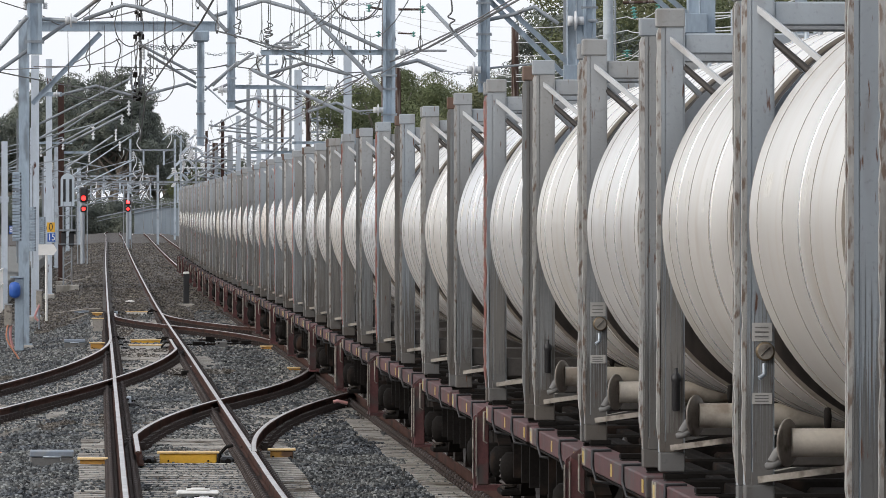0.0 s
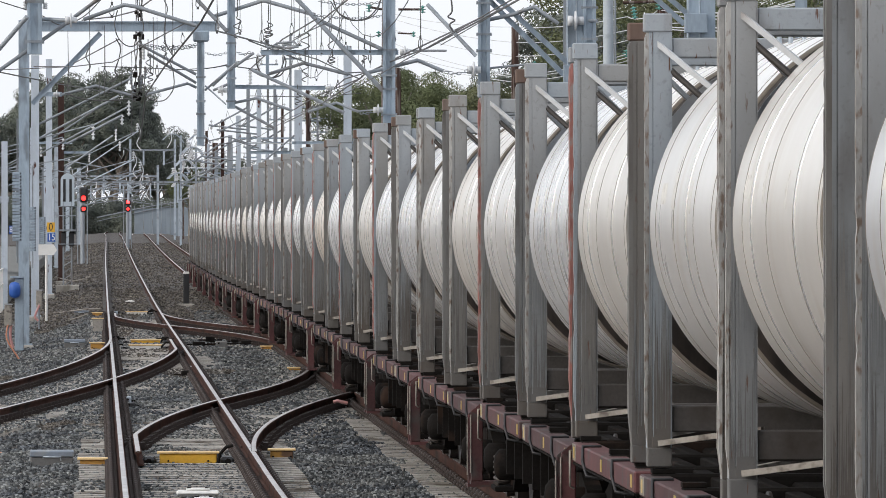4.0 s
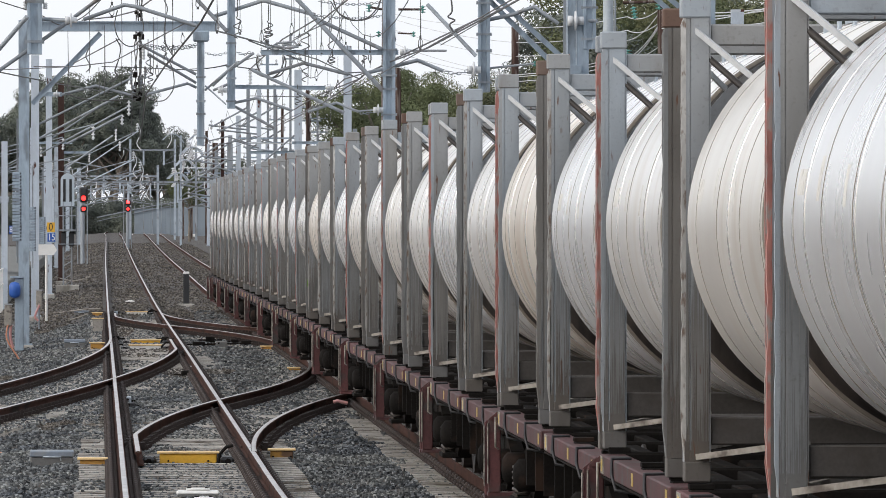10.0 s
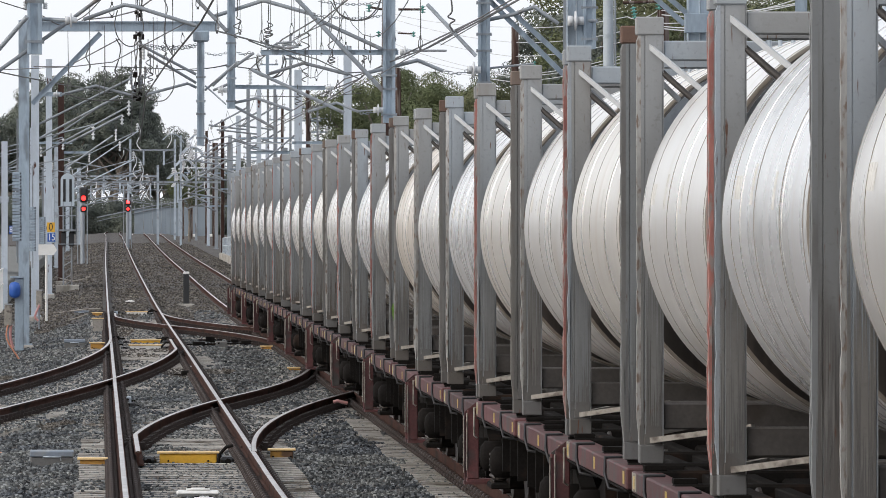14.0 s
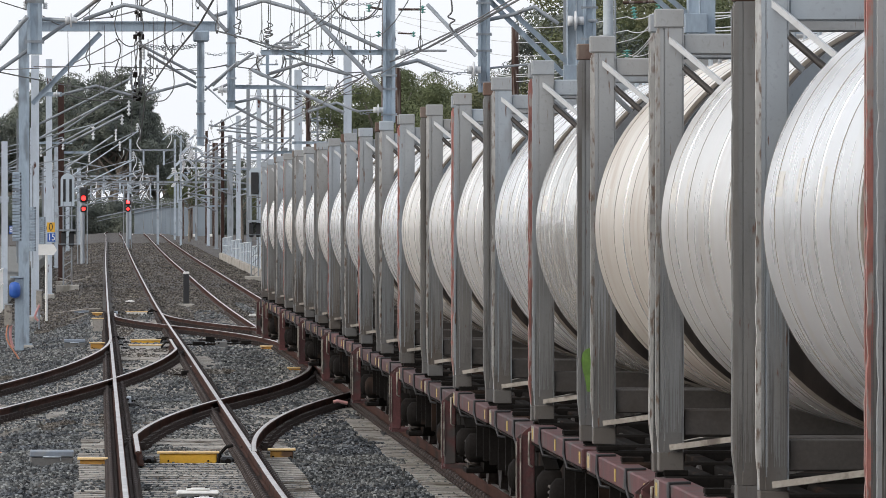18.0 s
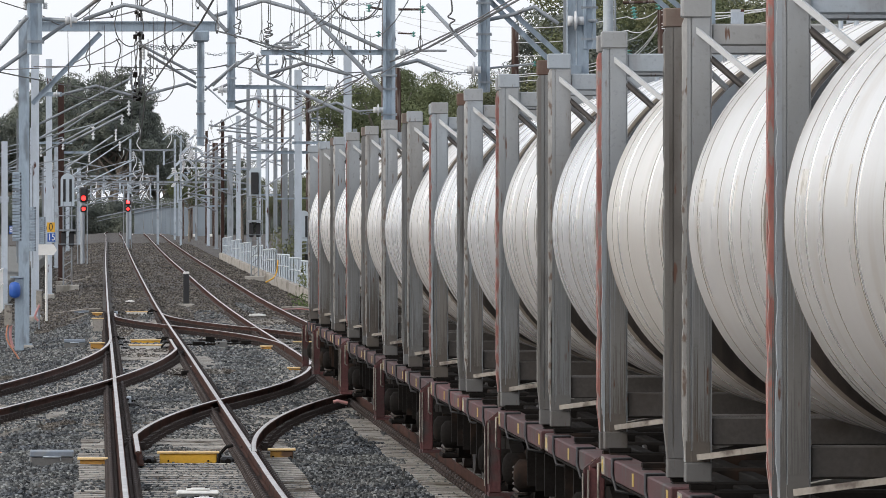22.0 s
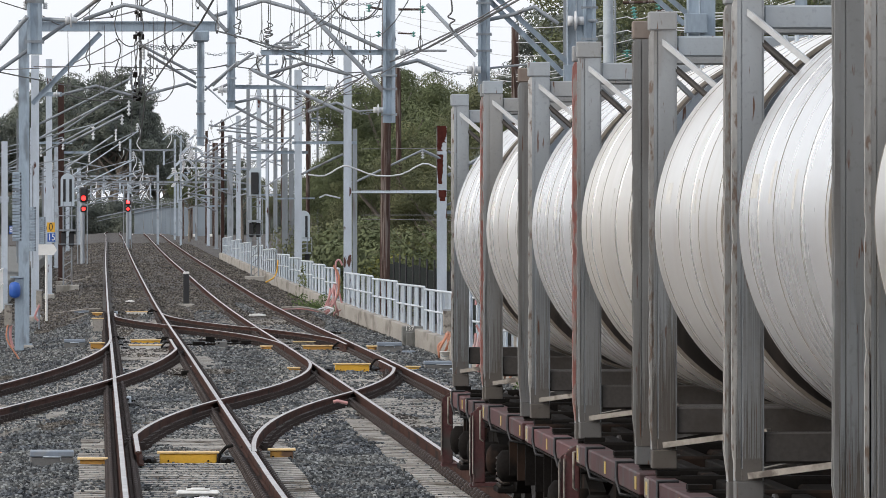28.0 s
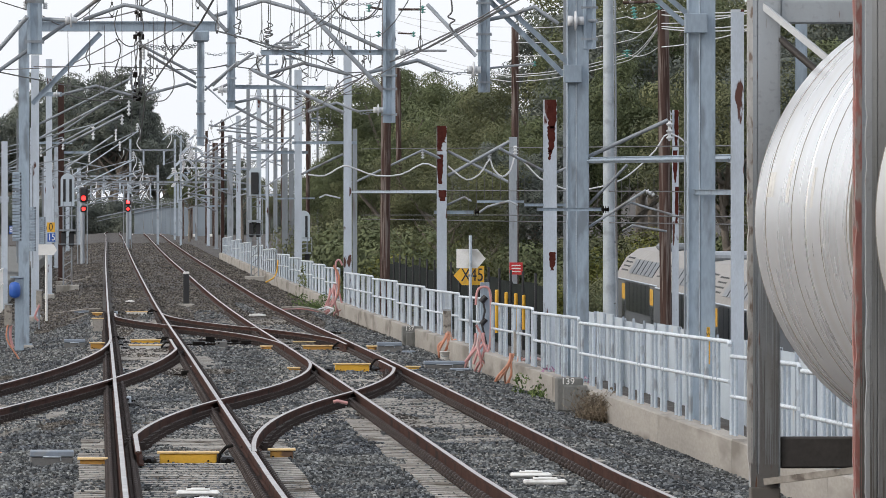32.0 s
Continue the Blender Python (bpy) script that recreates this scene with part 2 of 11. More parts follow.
M_WALL = paint("stained kerb concrete", (0.36, 0.335, 0.30), 0.9, var=0.2, scale=2, fine=40, bump=0.2, dirt=(0.22, 0.2, 0.175), dirt_at=0.52, dirt_scale=2.5, stretch=(1, 0.1, 0.7))
M_BEIGE = paint("weathered pale bar", (0.30, 0.275, 0.24), 0.75, var=0.3, scale=6, bump=0.2, dirt=(0.12, 0.1, 0.085), dirt_at=0.52, dirt_scale=8)
M_BLACK = paint("black painted steel", (0.02, 0.02, 0.022), 0.5, var=0.3)
M_BLUE = paint("blue enamel", (0.03, 0.11, 0.42), 0.4, var=0.15)
M_BLUEGREY = paint("blue-grey cabinet", (0.20, 0.235, 0.28), 0.6, var=0.15, dirt=(0.3, 0.29, 0.27), dirt_at=0.6)
M_GREYBOX = paint("grey cabinet", (0.34, 0.35, 0.36), 0.6, var=0.15, dirt=(0.25, 0.23, 0.2), dirt_at=0.58)
M_ORANGE = paint("orange conduit", (0.50, 0.215, 0.13), 0.5, var=0.25, dirt=(0.4, 0.27, 0.21), dirt_at=0.55)
M_PINK = paint("faded red conduit", (0.50, 0.25, 0.24), 0.5, var=0.25, dirt=(0.42, 0.3, 0.28), dirt_at=0.55)
M_RED = paint("red enamel", (0.5, 0.03, 0.03), 0.4, var=0.1)
M_GLASSDARK = paint("dark window glass", (0.02, 0.024, 0.03), 0.3, var=0.1)
M_SILVER = paint("dull carriage steel", (0.17, 0.18, 0.19), 0.45, 0.4, var=0.15)
M_ROOF = paint("tan-grey carriage roof", (0.30, 0.285, 0.265), 0.7, 0.0, var=0.15)
M_LAMPRED = glow("lit red lens", (1.0, 0.022, 0.02), 6.0)
M_BARK = paint("grey bark", (0.20, 0.175, 0.15), 0.95, var=0.35, scale=3, bump=0.4)


def island_paint(name, low, high, rough, extra=None):
    """A colour that varies from piece to piece of one joined mesh."""
    m = bpy.data.materials.new(name)
    m.use_nodes = True
    n, l = m.node_tree.nodes, m.node_tree.links
    b = n["Principled BSDF"]
    b.inputs["Roughness"].default_value, b.inputs["Specular IOR Level"].default_value = rough, 0.1
    g, r = n.new("ShaderNodeNewGeometry"), n.new("ShaderNodeValToRGB")
    r.color_ramp.elements[0].color, r.color_ramp.elements[1].color = (*low, 1), (*high, 1)
    if extra:
        e = r.color_ramp.elements.new(0.55)
        e.color = (*extra, 1)
    l.new(g.outputs["Random Per Island"], r.inputs[0])
    co, t, mx = n.new("ShaderNodeTexCoord"), n.new("ShaderNodeTexNoise"), n.new("ShaderNodeMixRGB")
    t.inputs["Scale"].default_value, t.inputs["Detail"].default_value = 0.45, 4
    l.new(co.outputs["Object"], t.inputs["Vector"])
    r2 = n.new("ShaderNodeValToRGB")
    r2.color_ramp.elements[0].position, r2.color_ramp.elements[1].position = 0.35, 0.68
    r2.color_ramp.elements[0].color, r2.color_ramp.elements[1].color = (0.6, 0.62, 0.64, 1), (1.3, 1.26, 1.12, 1)
    l.new(t.outputs["Fac"], r2.inputs[0])
    mx.blend_type, mx.inputs[0].default_value = "MULTIPLY", 1
    l.new(r.outputs[0], mx.inputs[1])
    l.new(r2.outputs[0], mx.inputs[2])
    l.new(mx.outputs[0], b.inputs["Base Color"])
    return m


M_STONES = island_paint("loose ballast stones", (0.047, 0.05, 0.055), (0.32, 0.335, 0.355), 0.9, (0.13, 0.137, 0.147))
M_STONESBROWN = island_paint("rust-stained ballast stones", (0.05, 0.044, 0.04), (0.25, 0.23, 0.215), 0.9, (0.11, 0.099, 0.091))
# the third foliage is paled and greyed: distance haze put into its colour
M_LEAVES = [island_paint("gum foliage", (0.10, 0.118, 0.066), (0.15, 0.17, 0.094), 0.7, (0.125, 0.146, 0.08)),
            island_paint("olive foliage", (0.12, 0.128, 0.075), (0.175, 0.182, 0.105), 0.7, (0.145, 0.155, 0.088)),
            island_paint("grey-green foliage", (0.125, 0.14, 0.13), (0.18, 0.198, 0.178), 0.8, (0.15, 0.168, 0.152))]
M_SCRUB = island_paint("yellow-green scrub", (0.09, 0.10, 0.03), (0.23, 0.225, 0.065), 0.7, (0.145, 0.155, 0.048))
M_WEED = island_paint("green weed leaves", (0.05, 0.085, 0.03), (0.2, 0.24, 0.1), 0.7, (0.1, 0.15, 0.06))
M_FLOWER = island_paint("pink flowers", (0.3, 0.14, 0.24), (0.55, 0.36, 0.5), 0.7)
M_DRY = island_paint("dry brown stalks", (0.09, 0.068, 0.05), (0.3, 0.25, 0.2), 0.9)

# ---- mesh helpers ----


class Form:
    """Collects vertices and faces of one mesh."""

    def __init__(self):
        self.v, self.f, self.smooth = [], [], set()

    def add(self, verts, faces, smooth=False):
        k = len(self.v)
        self.v.extend(tuple(p) for p in verts)
        for face in faces:
            if smooth:
                self.smooth.add(len(self.f))
            self.f.append([k + i for i in face])
        return self

    def box(self, x0, y0, z0, x1, y1, z1, c=0.0, m=None):
        """A box between two corners, its edges cut by c."""
        p, q = Vector((x0, y0, z0)), Vector((x1, y1, z1))
        mid, h = (p + q) / 2, [abs(a) / 2 for a in (q - p)]
        verts, faces = [], []
        if c <= 0:
            for sx in (-1, 1):
                for sy in (-1, 1):
                    for sz in (-1, 1):
                        verts.append(mid + Vector((sx * h[0], sy * h[1], sz * h[2])))
            faces = [(0, 1, 3, 2), (4, 6, 7, 5), (0, 4, 5, 1), (2, 3, 7, 6), (0, 2, 6, 4), (1, 5, 7, 3)]
        else:
            c = min(c, min(h) * 0.9)
            index = {}
            for sx in (-1, 1):
                for sy in (-1, 1):
                    for sz in (-1, 1):
                        for a in range(3):
                            s = (sx, sy, sz)
                            index[s, a] = len(verts)
                            verts.append(mid + Vector([s[i] * (h[i] - (0 if i == a else c)) for i in range(3)]))
            for a in range(3):
                b, d = (a + 1) % 3, (a + 2) % 3
                for sa in (-1, 1):
                    loop = []
                    for sb, sd in ((-1, -1), (1, -1), (1, 1), (-1, 1)):
                        s = [0, 0, 0]
                        s[a], s[b], s[d] = sa, sb, sd
                        loop.append(index[tuple(s), a])
                    faces.append(loop if sa > 0 else loop[::-1])
                for sb in (-1, 1):
                    for sd in (-1, 1):
                        s0, s1 = [0, 0, 0], [0, 0, 0]
                        s0[a], s1[a] = -1, 1
                        s0[b] = s1[b] = sb
                        s0[d] = s1[d] = sd
                        loop = [index[tuple(s0), b], index[tuple(s1), b], index[tuple(s1), d], index[tuple(s0), d]]
                        faces.append(loop if sb * sd < 0 else loop[::-1])
            for sx in (-1, 1):
                for sy in (-1, 1):
                    for sz in (-1, 1):
                        s = (sx, sy, sz)
                        loop = [index[s, 0], index[s, 1], index[s, 2]]
                        faces.append(loop if sx * sy * sz > 0 else loop[::-1])
        if m is not None:
            verts = [m @ p for p in verts]
        return self.add(verts, faces)

    def rod(self, p, q, r, r2=None, seg=8, caps=True):
        """A round bar from p to q."""
        p, q = Vector(p), Vector(q)
        r2 = r if r2 is None else r2
        w = (q - p).normalized()
        u = w.orthogonal().normalized()
        t = w.cross(u)
        ring = [(math.cos(2 * math.pi * i / seg), math.sin(2 * math.pi * i / seg)) for i in range(seg)]
        verts = [p + r * (a * u + b * t) for a, b in ring] + [q + r2 * (a * u + b * t) for a, b in ring]
        self.add(verts, [(i, (i + 1) % seg, seg + (i + 1) % seg, seg + i) for i in range(seg)], True)
        if caps:
            self.add(verts, [tuple(range(seg))[::-1], tuple(range(seg, 2 * seg))])
        return self

    def bar(self, p, q, w, h, up=(0, 0, 1)):
        """A flat bar from p to q, w wide across and h high along up."""
        p, q, up = Vector(p), Vector(q), Vector(up)
        d = (q - p).normalized()
        s = d.cross(up).normalized()
        t = s.cross(d)
        verts = [c + s * a * w / 2 + t * b * h / 2 for c in (p, q) for a, b in ((-1, -1), (1, -1), (1, 1), (-1, 1))]
        return self.add(verts, [(0, 1, 2, 3), (7, 6, 5, 4), (1, 0, 4, 5), (2, 1, 5, 6), (3, 2, 6, 7), (0, 3, 7, 4)])

    def tube(self, pts, r, seg=6):
        """A round tube along a line of points."""
        pts = [Vector(p) for p in pts]
        verts, faces = [], []
        u = None
        for i, p in enumerate(pts):
            w = (pts[min(i + 1, len(pts) - 1)] - pts[max(i - 1, 0)]).normalized()
            u = w.orthogonal().normalized() if u is None else (u - w * u.dot(w)).normalized()
            t = w.cross(u)
            for k in range(seg):
                a = 2 * math.pi * k / seg
                verts.append(p + r * (math.cos(a) * u + math.sin(a) * t))
        for i in range(len(pts) - 1):
            for k in range(seg):
                a, b = i * seg + k, i * seg + (k + 1) % seg
                faces.append((a, b, b + seg, a + seg))
        n = len(pts) * seg
        self.add(verts, faces, True)
        return self.add(verts, [tuple(range(seg))[::-1], tuple(range(n - seg, n))])

    def lathe(self, profile, p, axis=(0, 0, 1), seg=16, smooth=True):
        """A turned form: (radius, height) pairs along an axis from p."""
        p, w = Vector(p), Vector(axis).normalized()
        u = w.orthogonal().normalized()
        if abs(w.y) > 0.9:
            u = Vector((1, 0, 0))
        t = w.cross(u)
        verts = [p + w * h + r * (math.cos(2 * math.pi * k / seg) * u + math.sin(2 * math.pi * k / seg) * t)
                 for r, h in profile for k in range(seg)]
        faces = []
        for i in range(len(profile) - 1):
            for k in range(seg):
                a, b = i * seg + k, i * seg + (k + 1) % seg
                faces.append((a, b, b + seg, a + seg))
        n = len(verts)
        self.add(verts, faces, smooth)
        return self.add(verts, [tuple(range(seg))[::-1], tuple(range(n - seg, n))])

    def sweep(self, outline, pts, closed=True):
        """An outline of (across, up) pairs carried along level points."""
        pts = [Vector(p) for p in pts]
        k = len(outline)
        verts, faces = [], []
        for i, p in enumerate(pts):
            w = pts[min(i + 1, len(pts) - 1)] - pts[max(i - 1, 0)]
            s = Vector((w.y, -w.x, 0)).normalized()
            verts += [p + s * a + Vector((0, 0, b)) for a, b in outline]
        last = k if closed else k - 1
        for i in range(len(pts) - 1):
            for j in range(last):
                a, b = i * k + j, i * k + (j + 1) % k
                faces.append((a, b, b + k, a + k))
        if closed:
            faces += [tuple(range(k))[::-1], tuple(range(len(verts) - k, len(verts)))]
        return self.add(verts, faces)

    def prism(self, outline, m):
        """A flat plate: outline of (x, z, ) pairs, thick from y0 to y1 in m = (y0, y1)."""
        k = len(outline)
        verts = [(x, y, z) for y in m for x, z in outline]
        return self.add(verts, [tuple(range(k)), tuple(range(k, 2 * k))[::-1]] + [((i + 1) % k, i, k + i, k + (i + 1) % k) for i in range(k)])

    def mesh(self, name, material):
        me = bpy.data.meshes.new(name)
        me.from_pydata(self.v, [], self.f)
        flags = np.zeros(len(self.f), bool)
        flags[list(self.smooth)] = True
        me.polygons.foreach_set("use_smooth", flags)
        me.materials.append(material)
        return me


def base(name, m, label, category, group="", kind=""):
    """An Empty at a thing's base, which carries its parts."""
    ob = new(name)
    ob.matrix_basis = m
    return tagged(ob, label, category, group, kind)


def part(name, form, material, parent, label="", m=None):
    ob = new(name, form.mesh(name, material))
    ob.parent = parent
    if m is not None:
        ob.matrix_basis = m
    return tagged(ob, label)


def again(name, ob, parent, m, label=""):
    """One more part on the mesh of ob."""
    o = new(name, ob.data)
    o.parent, o.matrix_basis = parent, m
    return tagged(o, label)


def thing(name, form, material, label, category, m=None, group="", kind=""):
    ob = new(name, form.mesh(name, material))
    if m is not None:
        ob.matrix_basis = m
    return tagged(ob, label, category, group, kind)


def I_beam(form, x, y, z0, z1, w, dep, web=0.02, fl=0.025):
    """An upright H section, its flanges facing along y."""
    a, b, e, g = w / 2, dep / 2, web / 2, dep / 2 - fl
    out = [(-a, -b), (a, -b), (a, -g), (e, -g), (e, g), (a, g), (a, b), (-a, b), (-a, g), (-e, g), (-e, -g), (-a, -g)]
    verts = [(x + p, y + q, z) for z in (z0, z1) for p, q in out]
    faces = [(i, (i + 1) % 12, 12 + (i + 1) % 12, 12 + i) for i in range(12)]
    for k, turn in ((0, -1), (12, 1)):
        for quad in ((0, 1, 2, 11), (10, 3, 4, 9), (8, 5, 6, 7), (11, 2, 3, 10), (9, 4, 5, 8)):
            faces.append([k + i for i in quad][::turn])
    return form.add(verts, faces)


# ---- plan of the line: x to the side, y along the rails, z above the rail heads ----


def rise(y):
    """The line climbs gently beyond 280 m."""
    if y < 80:
        return 0.003 * (80 - max(y, 20))
    if 140 < y < 300:
        return -0.05 * math.sin((y - 140) / 160 * math.pi) ** 2 + (0.00196 * (y - 250) ** 2 / 120 if y > 250 else 0.0)
    return 0.0 if y < 250 else 0.00196 * (y - 280) if y > 310 else 0.00196 * (y - 250) ** 2 / 120


def curve_of(y, knots):
    for (a, p), (b, q) in zip(knots, knots[1:]):
        if y <= b:
            break
    ys = [k[0] for k in knots]
    i = ys.index(a)
    d = [(knots[j + 1][1] - knots[j][1]) / (knots[j + 1][0] - knots[j][0]) for j in range(len(knots) - 1)]
    m0 = (d[i - 1] + d[i]) / 2 if i > 0 else d[i]
    m1 = (d[i] + d[i + 1]) / 2 if i < len(d) - 1 else d[i]
    h = b - a
    t = (y - a) / h
    if t < 0:
        return p + m0 * (y - a)
    if t > 1:
        return q + m1 * (y - b)
    return ((2 * t ** 3 - 3 * t * t + 1) * p + (t ** 3 - 2 * t * t + t) * h * m0 + (3 * t * t - 2 * t ** 3) * q + (t ** 3 - t * t) * h * m1)


NEAR_TRACK = [(-60, 0.99), (60, 0.98), (90, 0.97), (140, 0.95), (200, 0.93), (300, 0.92), (420, 0.93), (560, 1.02), (720, 1.1), (850, 1.3), (960, 4.0), (1100, 14.0)]
TRAIN_TRACK = [(-60, 4.70), (60, 4.675), (120, 4.655), (160, 4.61), (207, 4.57), (255, 4.55), (321, 4.58), (436, 4.6), (560, 4.75), (716, 5.05), (850, 5.5), (960, 8.3), (1100, 18.5)]


def near_x(y):
    return curve_of(y, NEAR_TRACK)


def train_x(y):
    return curve_of(y, TRAIN_TRACK)


def s_bend(u):
    u = min(1, max(0, u))
    return 2 * u * u if u < 0.5 else 1 - 2 * (1 - u) ** 2


def cross_a(y):
    """The crossover that leaves the near track and joins the train's track."""
    u = s_bend((y - 85) / 62)
    return near_x(y) * (1 - u) + train_x(y) * u


def cross_b(y):
    """The far crossover, the other way round."""
    u = s_bend((y - 160) / 62)
    return train_x(y) * (1 - u) + near_x(y) * u


def branch_x(y):
    """The siding that leaves the near track towards the platform side."""
    t = max(0, 173 - y)
    off = 7.6e-4 * t * t if t < 55 else 7.6e-4 * 55 * 55 + (t - 55) * 0.0836
    return near_x(y) - off


GAUGE = 1.505          # between the middles of the two rail heads
HEAD = [(-0.035, -0.004), (0.035, -0.004), (0.037, -0.032), (0.012, -0.045), (0.009, -0.135), (0.07, -0.158), (0.072, -0.17),
        (-0.072, -0.17), (-0.07, -0.158), (-0.009, -0.135), (-0.012, -0.045), (-0.037, -0.032)]


def rails(name, where, ys, top, label, sides=(-1, 1), parent=None, lift=0.0, blades=()):
    """Two rails along a line. blades: (side, from, to, main line) where a switch blade stands open beside its stock rail."""
    made = []
    for s in sides:
        pts = []
        for y in ys:
            slope = (where(y + 0.5) - where(y - 0.5))
            x = where(y)
            for side, a, b, main in blades:
                if side == s and a < y < b:
                    x -= side * max(0, 0.19 - abs(x - main(y)))
            pts.append((x + s * GAUGE / 2 / math.cos(math.atan(slope)), y - s * GAUGE / 2 * math.sin(math.atan(slope)), rise(y) + lift))
        ob = part(name, Form().sweep(HEAD[::-1], pts), M_RAIL, parent)
        ob2 = part("running_surface", Form().sweep([(0.026, -0.003), (0.034, -0.012), (-0.034, -0.012), (-0.026, -0.003), (-0.018, 0.0), (0.018, 0.0)][::-1], pts), top, ob, label)
        made.append(ob)
    return made


def spread(a, b, step):
    n = max(2, round((b - a) / step))
    return [a + (b - a) * i / n for i in range(n + 1)]

# ---- ground ----


def ground_level(x, y):
    """Ballast beds shoulder down between and beside the tracks; the yard beyond the wall lies lower."""
    z = -0.22
    for c in (near_x(y), train_x(y)):
        z = max(z, (-0.19 if y < 218 else -0.15) - max(0, abs(x - c) - 1.5) * 0.25)
    if x < near_x(y) - 1.8:
        z = max(-0.34, -0.19 + (x - near_x(y) + 1.8) * 0.12)
    wall = 7.55
    if x > train_x(y) + 1.7 and x < wall:
        z = max(-0.42, -0.19 - (x - train_x(y) - 1.7) * 0.16)
    if x >= wall and y < 300:
        z = -0.3 if x < 9.5 else max(-2.7, -0.3 - (x - 9.5) * 1.2)
    elif x >= wall:
        z = -0.4
    if x > 17:
        z = z + min(9, (x - 17) * 0.10)
    if x < -14:
        z = z + min(5, (-14 - x) * 0.06)
    if y < 218 and (abs(x - near_x(y)) < 1.3 or abs(x - train_x(y)) < 1.3):
        z = -0.28
    return z + rise(y)


def build_ground():
    xs = [-900, -300, -100, -40, -20, -14] + spread(-12, -3, 1.0) + spread(-2.5, 7.5, 0.25) + [7.55, 7.6, 8, 9, 9.5, 10, 10.5, 11, 11.5, 12, 13, 15, 17, 20, 26, 40, 60, 120, 400, 1000]
    ys = [-300, -100, -20, 20] + spread(40, 160, 1.5) + spread(163, 300, 4) + [310, 320, 340, 370, 400, 440, 480, 530, 590, 650, 720, 800, 900, 1000, 1200, 1600, 2400, 4000]
    form = Form()
    verts = [(x, y, ground_level(x, y) + 0.02 * noise.noise(Vector((x * 1.3, y * 0.7, 0)))) for y in ys for x in xs]
    k = len(xs)
    form.add(verts, [(j * k + i, j * k + i + 1, (j + 1) * k + i + 1, (j + 1) * k + i) for j in range(len(ys) - 1) for i in range(k - 1)], True)
    thing("ground", form, M_GROUND, "grey crushed-stone ballast ground stained brown", "ground", kind="structure")


build_ground()

# ---- rails ----
track_1 = base("near_track", pose(0, 0, 0), "running track of polished rails on concrete sleepers", "track", kind="structure")
rails("rail", near_x, spread(-40, 84, 4) + spread(86, 300, 2.5) + spread(306, 1050, 9), M_RUNTOP, "bright worn running surface", parent=track_1)
track_2 = base("train_track", pose(0, 0, 0), "running track of brown rails that carries the tank train", "track", kind="structure")
rails("rail", train_x, spread(-40, 84, 4) + spread(86, 300, 2.5) + spread(306, 1050, 9), M_WORNTOP, "dull worn running surface", parent=track_2)
cross_1 = base("crossover", pose(0, 0, 0), "curved brown crossover rails between the two tracks", "track", kind="structure")
rails("rail", cross_a, spread(88, 144, 1), M_WORNTOP, "dull worn running surface", parent=cross_1, lift=0.004, blades=((-1, 60, 110, near_x), (1, 125, 160, train_x)))
cross_2 = base("crossover", pose(0, 0, 0), "far curved crossover of rusty brown rails", "track", kind="structure")
rails("rail", cross_b, spread(163, 219, 1), M_WORNTOP, "dull worn running surface", parent=cross_2, lift=0.004, blades=((1, 150, 185, train_x), (-1, 200, 240, near_x)))
siding = base("siding_track", pose(0, 0, 0), "siding of rusty brown rails that leaves the near track", "track", kind="structure")
rails("rail", branch_x, spread(60, 170, 1), M_WORNTOP, "dull worn running surface", parent=siding, lift=0.004, blades=((1, 150, 180, near_x),))

# ---- overhead line: masts, cantilevers, wires ----


def inverse(ob):
    return ob.matrix_basis.inverted()


def mast(x, y, z0, z1, w, material, label, name="overhead_mast", dep=None, foot=True):
    """An H-section mast on a concrete footing."""
    ob = base(name, pose(x, y, z0), label, "mast")
    part("column", I_beam(Form(), 0, 0, 0, z1 - z0, w, dep or w * 0.9), material, ob)
    if foot:
        part("footing", Form().box(-w * 0.9, -w * 0.9, -0.45, w * 0.9, w * 0.9, 0.06, 0.03), M_CONC, ob, "concrete footing")
    part("base_plate", Form().box(-w * 0.75, -w * 0.75, 0.06, w * 0.75, w * 0.75, 0.09), material, ob)
    return ob


def rust_run(ob, x, y, z_top, w, runs, seed):
    """Ragged rust scabs on a post's near flange: runs of (drop from the top, length, left share, right share)."""
    rng = random.Random(seed)
    for drop_, long, a, b in runs:
        n = 15
        left, right = [], []
        for i in range(n):
            t = i / (n - 1)
            pinch = 0.25 * max(0, t - 0.55) / 0.45
            z = z_top - drop_ - long * t
            left.append((x + w * (-0.5 + min(1, max(0, a + (b - a) * pinch * rng.uniform(0.4, 1.4) + rng.gauss(0, 0.03 if a > 0.01 else 0.0)))), z))
            right.append((x + w * (-0.5 + min(1, max(0, b - (b - a) * pinch * rng.uniform(0.4, 1.6) + rng.gauss(0, 0.035)))), z))
        part("rust_patch", Form().prism(left[::-1] + right, (y - 0.003, y)), M_SCAB, ob, "dark rust scab", inverse(ob))


